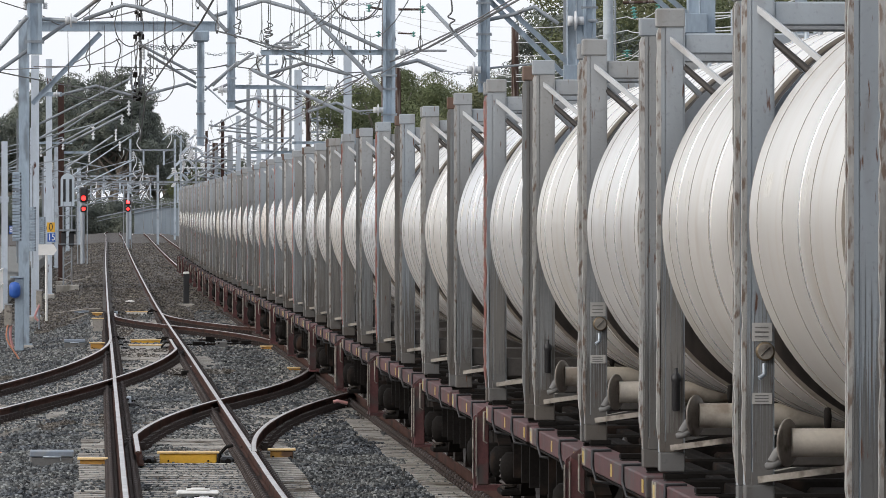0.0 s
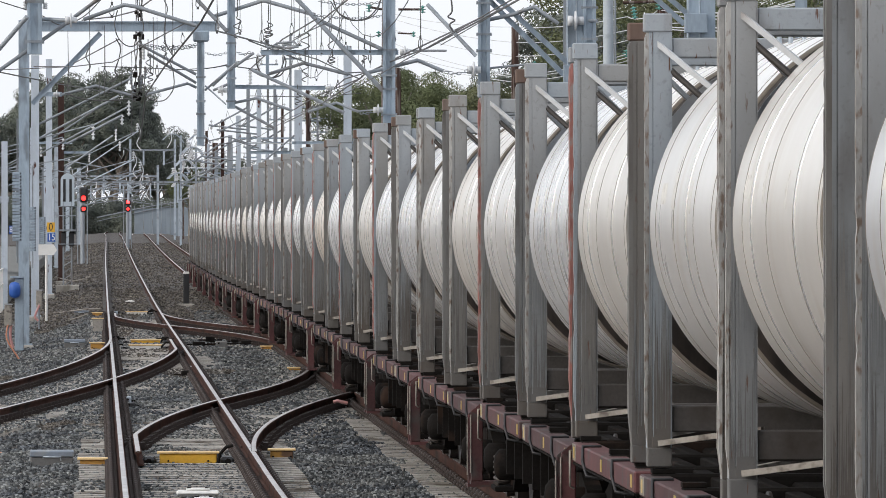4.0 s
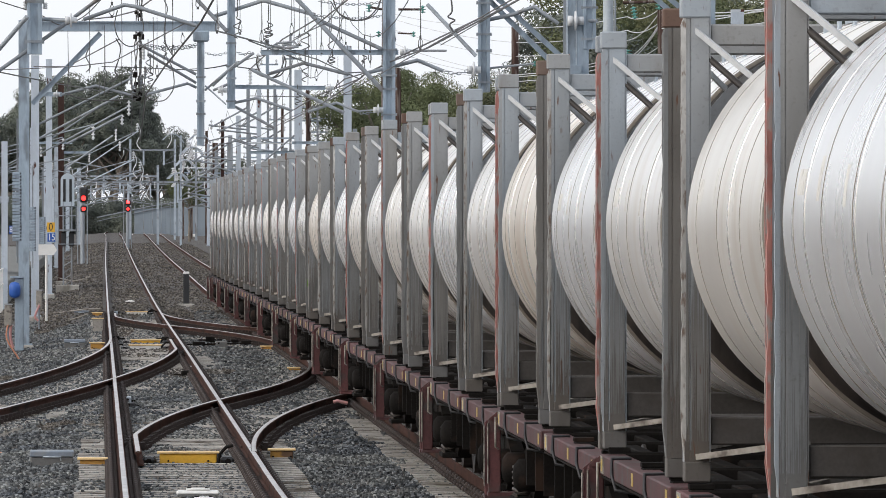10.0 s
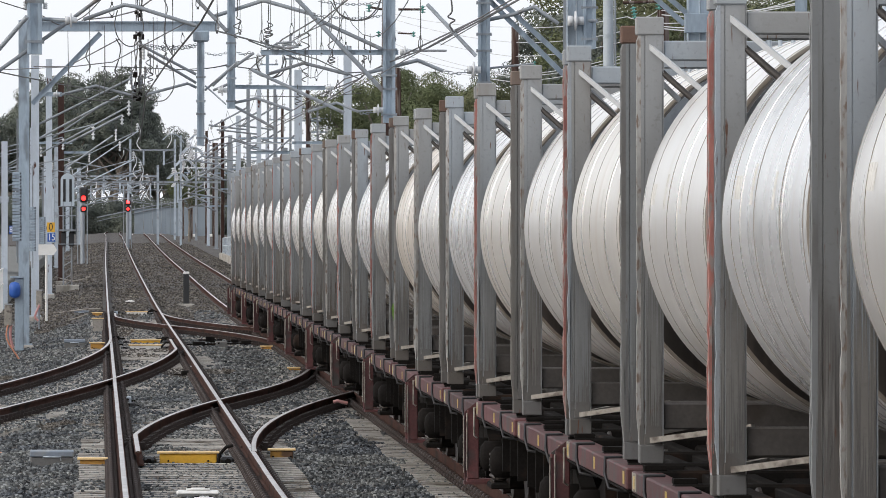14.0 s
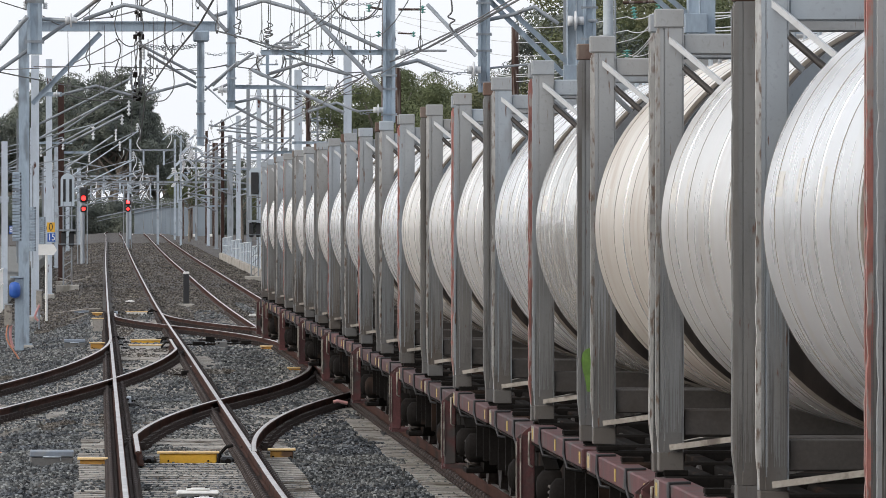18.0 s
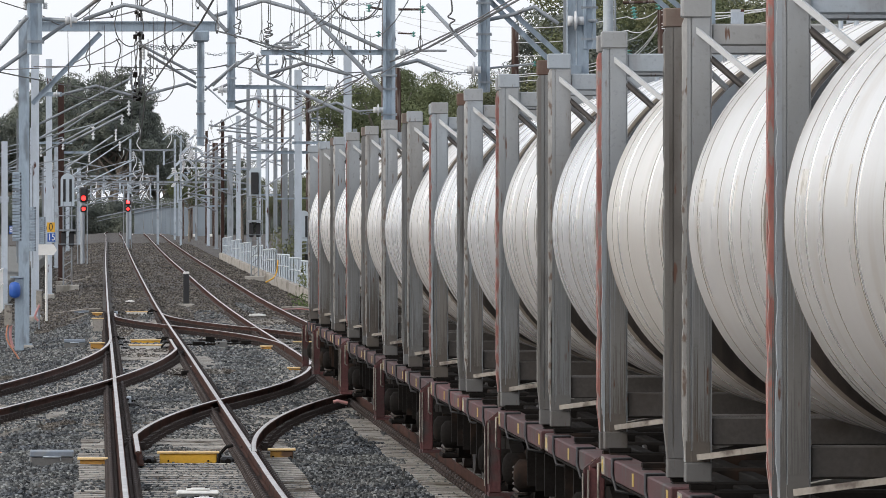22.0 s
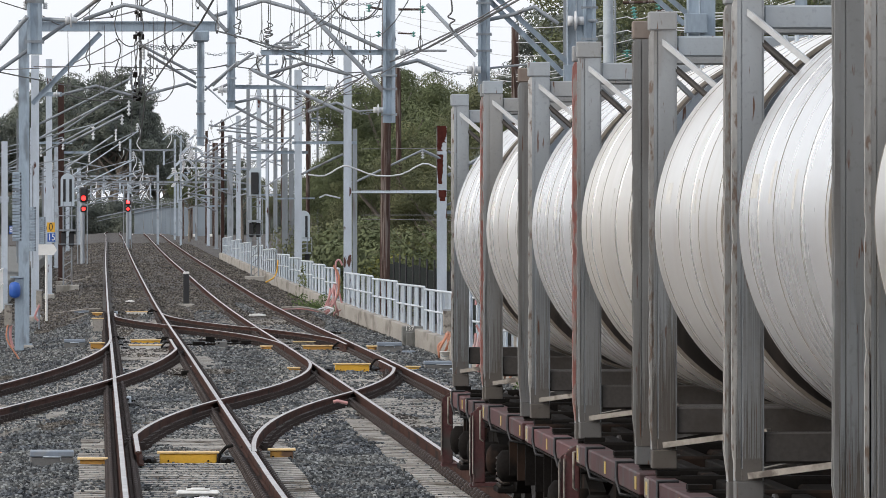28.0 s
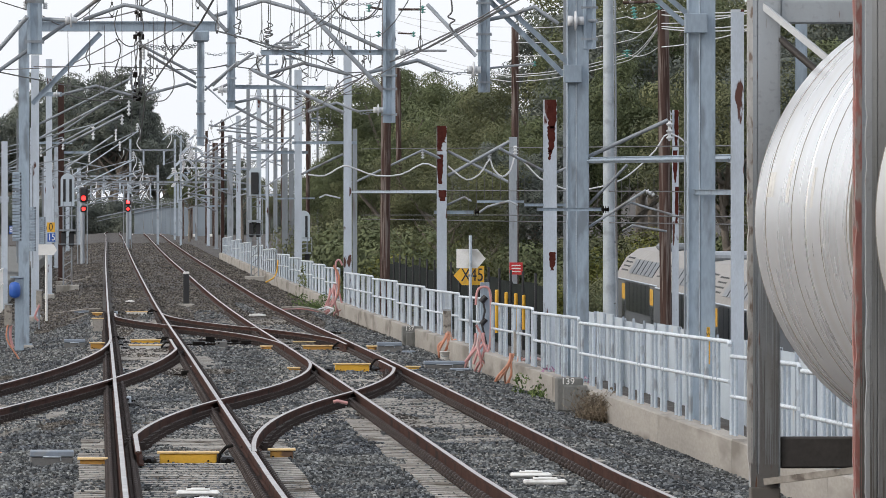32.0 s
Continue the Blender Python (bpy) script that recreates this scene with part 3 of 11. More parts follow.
def boom(ob, p, q, h, name="boom", material=None, w=None):
    """A steel beam fixed to a mast: two flanges and a web."""
    p, q = Vector(p), Vector(q)
    w = w or h * 0.7
    up = (q - p).cross(Vector((0, 1, 0))).normalized()
    up = up if up.z > 0 or (abs(up.z) < 1e-6 and up.x > 0) else -up
    side = (q - p).normalized().cross(up)
    a, b, e, t = w / 2, h / 2, w * 0.12, h * 0.38
    out = [(-a, -b), (a, -b), (a, -t), (e, -t), (e, t), (a, t), (a, b), (-a, b), (-a, t), (-e, t), (-e, -t), (-a, -t)]
    verts = [c + side * u + up * v for c in (p, q) for u, v in out]
    faces = [(i, (i + 1) % 12, 12 + (i + 1) % 12, 12 + i) for i in range(12)]
    for k in (0, 12):
        faces += [[k + i for i in quad] for quad in ((0, 1, 2, 11), (11, 2, 3, 10), (10, 3, 4, 9), (9, 4, 5, 8), (8, 5, 6, 7))]
    f = Form().add(verts, faces)
    return part(name, f, material or M_GALV, ob, "", inverse(ob))


def drop(ob, x, y, z0, z1, w):
    a, d = w / 2, w * 0.4
    f = Form().box(x - a * 0.5, y - d * 0.55, z0, x + a * 0.42, y + d, z1).box(x - a, y - d, z0, x - a * 0.5, y + d, z1, 0.006).box(x + a * 0.42, y - d, z0, x + a, y + d, z1, 0.006)
    post = part("drop_post", f, M_GALV, ob, "", inverse(ob))
    k = 0
    while k < 4 and z1 - z0 > 1.2:
        z = z0 + 0.16 + 0.42 * k + 0.13 * (k % 2)
        g = Form().box(x - a * 1.12, y - d * 1.12, z, x + a * 1.12, y - d * 1.01, z + 0.035).box(x - a * 1.3, y - d * 0.6, z - 0.01, x - a * 1.02, y - d * 0.2, z + 0.045).box(x + a * 1.02, y - d * 0.6, z - 0.01, x + a * 1.3, y - d * 0.2, z + 0.045)
        part("clamp_band", g, M_GALVOLD, post, "bolted clamp band")
        k += 1
    return post


def arm(ob, pts, r=0.03, name="cantilever_tube", material=None, seg=8):
    return part(name, Form().tube(pts, r, seg), material or M_GALVOLD, ob, "", inverse(ob))


def insulator(ob, p, axis, long=0.3, r=0.07, sheds=4, material=None):
    """A stack of rounded sheds on a core."""
    prof = [(0.02, 0)]
    for i in range(sheds):
        h = long * (i + 0.25) / sheds
        prof += [(0.025, h), (r, h + long * 0.2 / sheds), (r * 0.95, h + long * 0.35 / sheds), (0.028, h + long * 0.55 / sheds)]
    prof += [(0.02, long)]
    return part("insulator", Form().lathe(prof, p, axis, 12), material or M_WHITECER, ob, "ribbed insulator", inverse(ob))


def bell(ob, p, r):
    """A strut insulator that points across the line: a core, a wide thin shed and a cap."""
    x = p[0] - r * 0.75
    part("insulator", Form().lathe([(0.03, 0), (r * 0.5, 0.0), (r * 0.5, r * 0.55), (0.035, r * 0.6), (r, r * 0.7), (r * 0.97, r * 0.86), (0.04, r), (r * 0.42, r * 1.05), (r * 0.42, r * 1.6), (0.02, r * 1.62)], (x, p[1], p[2]), (1, 0, 0), 18), M_WHITECER, ob, "white strut insulator with a wide shed", inverse(ob))


def gantry_column(x, y, z0, z1, w, label):
    """A broad gantry leg: a front flange beside a recessed web, with a rolled lip between."""
    ob = base("overhead_mast", pose(x, y, z0), label, "mast")
    part("column", Form().box(-w * 0.06, -w / 2, 0, w / 2, w / 2, z1 - z0, 0.01), M_GALV, ob)
    part("side_channel", Form().box(-w / 2, -w * 0.3, 0, -w * 0.062, w * 0.45, z1 - z0, 0.008), M_GALV, ob)
    part("lip", Form().box(-w * 0.1, -w * 0.52, 0, -w * 0.063, -w * 0.301, z1 - z0, 0.004), M_PIPE, ob)
    part("edge_strip", Form().box(-w * 0.5, -w * 0.36, 0, -w * 0.46, -w * 0.301, z1 - z0), M_PIPE, ob)
    part("footing", Form().box(-w * 0.9, -w * 0.9, -0.45, w * 0.9, w * 0.9, 0.06, 0.03), M_CONC, ob, "concrete footing")
    return ob


def wire(pts, r, label, material=None, name="overhead_wire", sag=None):
    """A wire hung through points; sag: how far it hangs in the middle of each span."""
    line = []
    for p, q in zip(pts, pts[1:]):
        p, q = Vector(p), Vector(q)
        n = 8 if sag else 1
        for i in range(n):
            t = i / n
            line.append(p.lerp(q, t) - Vector((0, 0, 4 * (sag or 0) * t * (1 - t))))
    line.append(Vector(pts[-1]))
    return thing(name, Form().tube(line, r, 5), material or M_WIRE, label, "wire")


def chain(p, q, label="small galvanised tension chain"):
    """A chain of oval links hung between two points."""
    p, q = Vector(p), Vector(q)
    n = max(6, int((q - p).length / 0.062))
    f = Form()
    for i in range(n):
        t = (i + 0.5) / n
        c = p.lerp(q, t) - Vector((0, 0, 0.06 * 4 * t * (1 - t)))
        u = (q - p).normalized()
        v = Vector((0, 0, 1)) if i % 2 else Vector((0, 1, 0))
        f.tube([c + u * (0.043 * math.cos(a)) + v * (0.024 * math.sin(a)) for a in [k * math.pi / 4 for k in range(9)]], 0.009, 4)
    return thing("chain", f, M_GALVOLD, label, "chain")


def hanger(p, long, label="thin dark dropper wire with a loop"):
    """A dropper that ends in a narrow loop, with clips."""
    x, y, z = p
    e = z - long
    f = Form().tube([(x, y, z), (x, y, e + 0.22)], 0.0065, 4)
    f.tube([(x, y, e + 0.22), (x + 0.035, y, e + 0.16), (x + 0.035, y, e + 0.05), (x, y, e), (x - 0.035, y, e + 0.05), (x - 0.03, y, e + 0.16), (x, y, e + 0.22)], 0.008, 4)
    f.box(x - 0.02, y - 0.02, e - 0.02, x + 0.02, y + 0.02, e + 0.03)
    f.box(x - 0.018, y - 0.018, e + 0.2, x + 0.018, y + 0.018, e + 0.25)
    return thing("dropper", f, M_WIRE, label, "wire")


def coil(ob, p, long, r, material=None):
    """A wavy jumper that hangs from a tube."""
    pts = [(p[0] + r * math.sin(i * 0.9) * max(0, min(1, (i - 12) / 3)), p[1] - r * math.cos(i * 0.9) * max(0, min(1, (i - 12) / 3)), p[2] - long * i / 28) for i in range(29)]
    return part("jumper", Form().tube(pts, 0.012, 5), material or M_WIRE, ob, "dark wavy jumper wire", inverse(ob))


mast_1 = mast(-1.79, 176, -0.3, 7.19, 0.246, M_GALV, "galvanised cantilever mast with a long boom over the near track")
boom(mast_1, (-1.911, 176, 7.049), (2.636, 176, 7.054), 0.233, "boom")
boom(mast_1, (-0.039, 176, 6.896), (-1.602, 176, 5.278), 0.116, "brace")
drop(mast_1, 2.25, 175.86, 4.32, 6.91, 0.168)
part("knuckle", Form().box(2.07, 175.7, 6.70, 2.44, 176.1, 6.95, 0.03), M_GALV, mast_1, "", inverse(mast_1))
arm(mast_1, [(2.145, 176, 5.954), (0.851, 175.7, 6.631)], 0.032)
arm(mast_1, [(2.145, 176, 5.759), (1.044, 175.7, 6.412)], 0.032)
arm(mast_1, [(2.145, 176, 5.656), (1.949, 175.85, 5.744), (0.992, 175.7, 5.482)], 0.032, "registration_arm")
arm(mast_1, [(2.352, 176, 5.591), (3.084, 175.7, 6.233)], 0.026)
arm(mast_1, [(2.352, 176, 5.695), (2.825, 175.7, 5.264)], 0.019)
insulator(mast_1, (0.942, 175.9, 6.571), (-0, 0, -0.284), 0.284, 0.045, 4)
insulator(mast_1, (0.852, 175.9, 6.636), (-0.09, 0, 0.039), 0.098, 0.039, 3)
insulator(mast_1, (2.648, 175.9, 7.271), (-0, 0, -0.284), 0.284, 0.039, 3)
coil(mast_1, (0.761, 175.8, 5.845), 0.518, 0.078)
coil(mast_1, (1.419, 175.8, 7.009), 0.712, 0.058)
coil(mast_1, (1.096, 175.8, 6.427), 0.582, 0.058)
mast_2 = mast(-1.98, 227, -0.3, 7.46, 0.234, M_RUSTED, "galvanised mast with dark rust runs beside the platform")
boom(mast_2, (-1.866, 227, 6.315), (-1.184, 227, 6.315), 0.134, "boom")
bell(mast_2, (-1.348, 226.65, 6.31), 0.117)
arm(mast_2, [(-1.867, 227, 5.431), (0.814, 226.7, 6.762)], 0.033)
arm(mast_2, [(-2.017, 227, 4.931), (0.482, 226.7, 6.262)], 0.033)
arm(mast_2, [(-1.051, 227, 4.848), (0.565, 226.7, 5.679)], 0.033)
arm(mast_2, [(-1.2, 227, 6.299), (-0.184, 226.85, 6.564), (0.898, 226.7, 6.262)], 0.042, "registration_arm")
insulator(mast_2, (0.782, 226.9, 6.132), (-0, 0, -0.45), 0.450, 0.058, 4)
insulator(mast_2, (0.582, 226.9, 5.715), (-0, 0, -0.317), 0.317, 0.058, 3)
mast_3 = mast(-1.96, 283, -0.2, 8.50, 0.229, M_RUSTED, "rust-streaked galvanised mast with a brown top")
boom(mast_3, (-2.514, 283, 5.424), (-1.102, 283, 5.425), 0.083, "boom")
arm(mast_3, [(-1.85, 283, 5.237), (0.912, 282.7, 6.731)], 0.031)
arm(mast_3, [(-1.85, 283, 5.591), (0.185, 282.7, 6.939)], 0.031)
insulator(mast_3, (0.497, 282.9, 5.944), (-0, 0, -0.457), 0.457, 0.052, 4)
mast_4 = mast(-1.77, 330, -0.1, 8.43, 0.243, M_RUST, "dark brown rusted steel mast")
boom(mast_4, (-1.649, 330, 5.468), (-0.511, 330, 5.469), 0.097, "boom")
arm(mast_4, [(-1.649, 330, 4.741), (0.458, 329.7, 6.193)], 0.036)
insulator(mast_4, (0.749, 329.9, 5.953), (-0, 0, -0.436), 0.436, 0.061, 4)
mast_5 = gantry_column(8.27, 106, -0.3, 8.97, 0.374, "tall galvanised gantry mast with knee braces beside the fence")
boom(mast_5, (8.266, 106, 8.657), (-0.941, 106, 8.634), 0.312, "gantry_beam")
boom(mast_5, (7.64, 106, 5.711), (8.04, 106, 5.352), 0.070, "knee_brace")
boom(mast_5, (7.828, 106, 5.712), (8.204, 106, 5.392), 0.070, "knee_brace")
part("bracket", Form().box(8.02, 105.6, 5.22, 8.33, 105.8, 5.49, 0.01), M_GALV, mast_5, "", inverse(mast_5))
drop(mast_5, -0.93, 105.86, 4.92, 8.63, 0.203)
arm(mast_5, [(-0.832, 106, 5.413), (-0.489, 105.7, 5.39)], 0.027)
bell(mast_5, (-0.434, 105.65, 5.389), 0.101)
arm(mast_5, [(-0.381, 106, 5.444), (-0.024, 105.7, 5.701)], 0.027)
arm(mast_5, [(-0.514, 106, 5.343), (-1.435, 105.7, 4.683)], 0.027)
arm(mast_5, [(-1.439, 106, 4.976), (-1.032, 105.7, 5.436)], 0.031)
insulator(mast_5, (-1.057, 105.9, 5.659), (-0, 0, -0.109), 0.109, 0.039, 3)
insulator(mast_5, (-0.785, 105.9, 5.636), (-0, 0, -0.086), 0.086, 0.039, 3)
arm(mast_5, [(-0.257, 106, 5.406), (0.303, 105.9, 5.606), (0.458, 105.8, 5.58), (1.296, 105.7, 5.314)], 0.027, "registration_arm")
boom(mast_5, (8.15, 106, 3.032), (8.695, 104, 3.018), 0.070, "bracket_beam")
part("ladder_rail", Form().tube([(8.017, 105.6, 5.21), (8.018, 105.6, 1.006)], 0.012), M_GALVOLD, mast_5, "", inverse(mast_5))
mast_6 = gantry_column(8.33, 134.6, -0.3, 9.47, 0.376, "galvanised gantry mast with paired knee braces and a drop post")
boom(mast_6, (8.31, 134.6, 9.273), (1.176, 134.6, 9.258), 0.337, "gantry_beam")
boom(mast_6, (6.742, 134.6, 6.525), (8.092, 134.6, 5.179), 0.089, "knee_brace")
boom(mast_6, (6.921, 134.6, 6.526), (8.241, 134.6, 5.318), 0.089, "knee_brace")
part("bracket", Form().box(8.07, 134.2, 5.04, 8.38, 134.42, 5.35, 0.01), M_GALV, mast_6, "", inverse(mast_6))
drop(mast_6, 6.68, 134.46, 4.87, 9.27, 0.208)
bell(mast_6, (6.487, 134.25, 5.26), 0.148)
arm(mast_6, [(6.782, 134.6, 5.297), (7.549, 134.3, 5.371)], 0.020)
arm(mast_6, [(5.691, 134.6, 6.415), (6.529, 134.3, 5.508)], 0.035)
arm(mast_6, [(6.782, 134.6, 6.149), (7.193, 134.5, 6.236), (7.554, 134.4, 6.372), (7.975, 134.3, 6.073)], 0.035, "registration_arm")
drop(mast_6, 8.53, 134.46, 5.63, 9.27, 0.228)
bell(mast_6, (8.269, 134.25, 6.122), 0.178)
arm(mast_6, [(8.35, 134.6, 6.131), (8.649, 134.3, 6.124)], 0.030)
boom(mast_6, (8.529, 134.6, 3.682), (8.698, 106, 3.501), 0.089, "link_beam")
arm(mast_6, [(8.529, 134.6, 3.751), (9.899, 134.3, 4.383)], 0.035)
insulator(mast_6, (9.943, 134.5, 4.376), (0, 0, -0.357), 0.357, 0.064, 3)
arm(mast_6, [(8.529, 134.6, 2.512), (9.512, 134.3, 3.155)], 0.025)
insulator(mast_6, (9.526, 134.5, 3.146), (0.149, 0, -0.079), 0.169, 0.045, 3)
arm(mast_6, [(9.056, 134.6, 2.849), (9.264, 134.45, 2.938), (10.226, 134.3, 2.651)], 0.020, "registration_arm")
arm(mast_6, [(9.126, 134.6, 2.442), (9.284, 134.45, 2.542), (9.879, 134.3, 2.433)], 0.020, "registration_arm")
arm(mast_6, [(8.529, 134.6, 2.908), (9.184, 134.3, 3.601)], 0.025)
boom(mast_6, (7.468, 132, 2.816), (8.579, 132, 2.817), 0.058, "boom")
insulator(mast_6, (8.592, 131.9, 2.816), (0.117, 0, 0), 0.117, 0.068, 3, M_UNDER)
mast_7 = mast(11.11, 184, -0.3, 10.74, 0.122, M_GALVOLD, "tall galvanised mast that carries a gantry beam")
boom(mast_7, (10.953, 184, 10.473), (0.257, 184, 10.453), 0.352, "gantry_beam")
drop(mast_7, 3.08, 183.86, 5.28, 10.46, 0.189)
boom(mast_7, (3.175, 184, 5.806), (5.34, 184, 5.78), 0.095, "boom")
bell(mast_7, (2.859, 183.65, 5.718), 0.135)
bell(mast_7, (5.438, 183.65, 5.774), 0.108)
arm(mast_7, [(2.634, 184, 5.832), (2.983, 183.85, 6.154), (3.616, 183.7, 6.611)], 0.034)
arm(mast_7, [(3.175, 184, 5.427), (3.686, 183.85, 5.533), (4.534, 183.7, 5.234)], 0.034, "registration_arm")
arm(mast_7, [(2.689, 184, 7.496), (3.809, 183.9, 7.86), (3.902, 183.8, 7.857), (5.089, 183.7, 7.518)], 0.047, "registration_arm")
arm(mast_7, [(3.175, 184, 5.332), (4.115, 183.7, 4.815)], 0.034)
arm(mast_7, [(2.269, 184, 7.887), (2.981, 183.7, 7.124)], 0.047)
arm(mast_7, [(2.661, 184, 5.724), (2.981, 183.7, 5.854)], 0.034)
insulator(mast_7, (3.539, 183.9, 6.183), (-0, 0, -0.325), 0.325, 0.047, 4)
insulator(mast_7, (3.728, 183.9, 6.602), (-0, 0, -0.406), 0.406, 0.054, 5)
mast_8 = mast(10.86, 165, -0.3, 10.28, 0.146, M_GALVOLD, "galvanised mast behind the fence with a gantry beam")
boom(mast_8, (10.796, 165, 10.095), (4.595, 165, 10.083), 0.340, "gantry_beam")
drop(mast_8, 6.15, 164.86, 4.71, 10.09, 0.267)
boom(mast_8, (3.405, 165, 6.223), (6.356, 165, 6.226), 0.109, "boom")
drop(mast_8, 3.54, 164.86, 5.75, 6.16, 0.073)
bell(mast_8, (6.476, 164.65, 6.231), 0.133)
arm(mast_8, [(6.575, 165, 6.263), (7.376, 164.7, 6.257)], 0.024)
arm(mast_8, [(3.539, 165, 5.75), (4.324, 164.85, 5.991), (5.277, 164.7, 5.746)], 0.036, "registration_arm")
arm(mast_8, [(4.158, 165, 7.389), (6.005, 164.7, 5.407)], 0.049)
arm(mast_8, [(4.595, 165, 6.94), (5.98, 164.7, 6.292)], 0.042)
arm(mast_8, [(5.7, 165, 5.788), (6.763, 164.85, 6.053), (7.303, 164.7, 5.82)], 0.042, "registration_arm")
bell(mast_8, (5.906, 164.65, 4.982), 0.133)
arm(mast_8, [(5.493, 165, 4.963), (5.847, 164.7, 4.983)], 0.018)
arm(mast_8, [(4.413, 165, 4.95), (5.027, 164.85, 5.142), (5.483, 164.7, 4.946)], 0.030, "registration_arm")
arm(mast_8, [(3.187, 165, 5.859), (5.18, 164.7, 4.922)], 0.036)
coil(mast_8, (3.559, 164.8, 6.861), 0.316, 0.085)
coil(mast_8, (4.347, 164.8, 6.317), 0.728, 0.073)
coil(mast_8, (4.929, 164.8, 6.257), 0.291, 0.061)
arm(mast_8, [(3.466, 165, 6.442), (3.549, 164.925, 6.331), (3.766, 164.85, 6.354), (3.982, 164.775, 6.304), (4.199, 164.7, 6.339)], 0.024, "tension_clamp")
arm(mast_8, [(3.648, 165, 6.345), (3.743, 164.9, 6.415), (4.104, 164.8, 6.45), (4.174, 164.7, 6.375)], 0.024, "tension_clamp", material=M_GALVOLD)
insulator(mast_8, (3.864, 164.9, 6.391), (0.182, 0, 0.012), 0.182, 0.036, 3)
insulator(mast_8, (3.961, 164.9, 6.331), (0.218, 0, 0.024), 0.220, 0.036, 4)
insulator(mast_8, (3.67, 164.9, 6.306), (0.146, 0, 0.012), 0.146, 0.036, 3)
mast_9 = mast(8.57, 194, -0.3, 4.35, 0.243, M_RUSTED, "pale galvanised line post with a rusted top")
rust_run(mast_9, 8.57, 194 - 0.1090, 4.99, 0.243, ((0, 0.42, 0.0, 1.0), (0.42, 0.16, 0.0, 0.55), (0.72, 0.75, 0.0, 0.62), (1.62, 0.28, 0.15, 0.95)), 194)
part("rusted_head", I_beam(Form(), 8.57, 194, 4.35, 4.99, 0.243, 0.218), M_HEADRUST, mast_9, "rust-eaten brown head", inverse(mast_9))
boom(mast_9, (8.373, 194, 2.809), (9.374, 194, 2.809), 0.086, "boom")
insulator(mast_9, (9.398, 193.9, 2.809), (0.114, 0, 0), 0.114, 0.086, 3, M_UNDER)
arm(mast_9, [(8.731, 194, 3.737), (10.259, 193.7, 4.592)], 0.043)
arm(mast_9, [(8.731, 194, 4.351), (10.259, 193.7, 3.565)], 0.036)
arm(mast_9, [(8.702, 194, 2.995), (9.138, 193.85, 3.194), (9.302, 193.7, 3.094)], 0.029, "registration_arm")
insulator(mast_9, (9.769, 193.9, 4.294), (0, 0, -0.171), 0.171, 0.064, 3)
arm(mast_9, [(8.688, 194, 4.094), (8.075, 193.7, 4.377)], 0.036)
mast_10 = mast(8.51, 146, -0.3, 4.43, 0.247, M_RUSTED, "pale galvanised line post with a rust-streaked head")
rust_run(mast_10, 8.51, 146 - 0.1110, 4.92, 0.247, ((0, 0.55, 0.28, 1.0), (0.5, 0.5, 0.3, 0.85), (0.95, 0.2, 0.35, 0.6), (2.9, 0.35, 0.45, 0.9)), 146)
part("rusted_head", I_beam(Form(), 8.51, 146, 4.43, 4.92, 0.247, 0.222), M_HEADRUST, mast_10, "rust-eaten brown head", inverse(mast_10))
boom(mast_10, (8.024, 146, 2.917), (8.875, 146, 2.917), 0.054, "boom")
arm(mast_10, [(8.39, 146, 3.562), (7.534, 145.7, 3.989)], 0.027)
arm(mast_10, [(7.173, 146, 2.777), (7.319, 145.9, 2.885), (7.722, 145.8, 2.992), (7.878, 145.7, 2.916)], 0.021, "registration_arm")
arm(mast_10, [(8.637, 146, 3.541), (8.846, 145.7, 3.636)], 0.027)
boom(mast_10, (7.119, 146, 2.981), (8.013, 146, 2.981), 0.043, "boom")
insulator(mast_10, (7.846, 145.9, 4.045), (0, 0, -0.183), 0.183, 0.054, 3)
mast_11 = mast(8.03, 97, -0.3, 5.28, 0.157, M_RUSTED, "pale galvanised post with a rusty edge behind the fence")
part("rusted_head", I_beam(Form(), 8.03, 97, 5.28, 5.31, 0.157, 0.141), M_HEADRUST, mast_11, "rust-eaten brown head", inverse(mast_11))
mast_12 = mast(7.88, 247, -0.3, 8.19, 0.254, M_RUSTED, "pale galvanised mast with rust runs at the far fence")
boom(mast_12, (6.097, 247, 5.079), (8.187, 247, 5.08), 0.091, "boom")
arm(mast_12, [(7.732, 247, 4.716), (6.38, 246.7, 4.06)], 0.036)
arm(mast_12, [(7.955, 240, 3.811), (9.993, 239.7, 4.78)], 0.035)
insulator(mast_12, (10.001, 239.9, 4.747), (-0, 0, -0.247), 0.247, 0.062, 3)
arm(mast_12, [(6.987, 247, 3.317), (7.164, 246.85, 3.407), (7.632, 246.7, 3.298)], 0.027, "registration_arm")
boom(mast_12, (8.005, 247, 3.498), (8.691, 200, 3.343), 0.073, "boom")
mast_13 = mast(8.28, 252, -0.3, 5.59, 0.148, M_GALVOLD, "slim galvanised post at the far fence")
mast_14 = mast(7.97, 313, -0.2, 8.69, 0.299, M_RUSTED, "pale galvanised mast with a rusty head beside the line")
boom(mast_14, (5.953, 313, 5.328), (8.37, 313, 5.328), 0.115, "boom")
boom(mast_14, (7.012, 313, 3.44), (8.647, 313, 3.464), 0.069, "boom")
arm(mast_14, [(7.818, 313, 4.638), (6.637, 312.7, 3.946)], 0.035)
arm(mast_14, [(7.818, 313, 6.019), (6.453, 312.7, 4.865)], 0.035)
mast_15 = mast(7.83, 330, -0.2, 5.67, 0.243, M_GALVOLD, "weathered grey post beside the line")
mast_16 = mast(8.23, 335, -0.2, 5.64, 0.222, M_GALVOLD, "weathered grey post with a rusty foot")
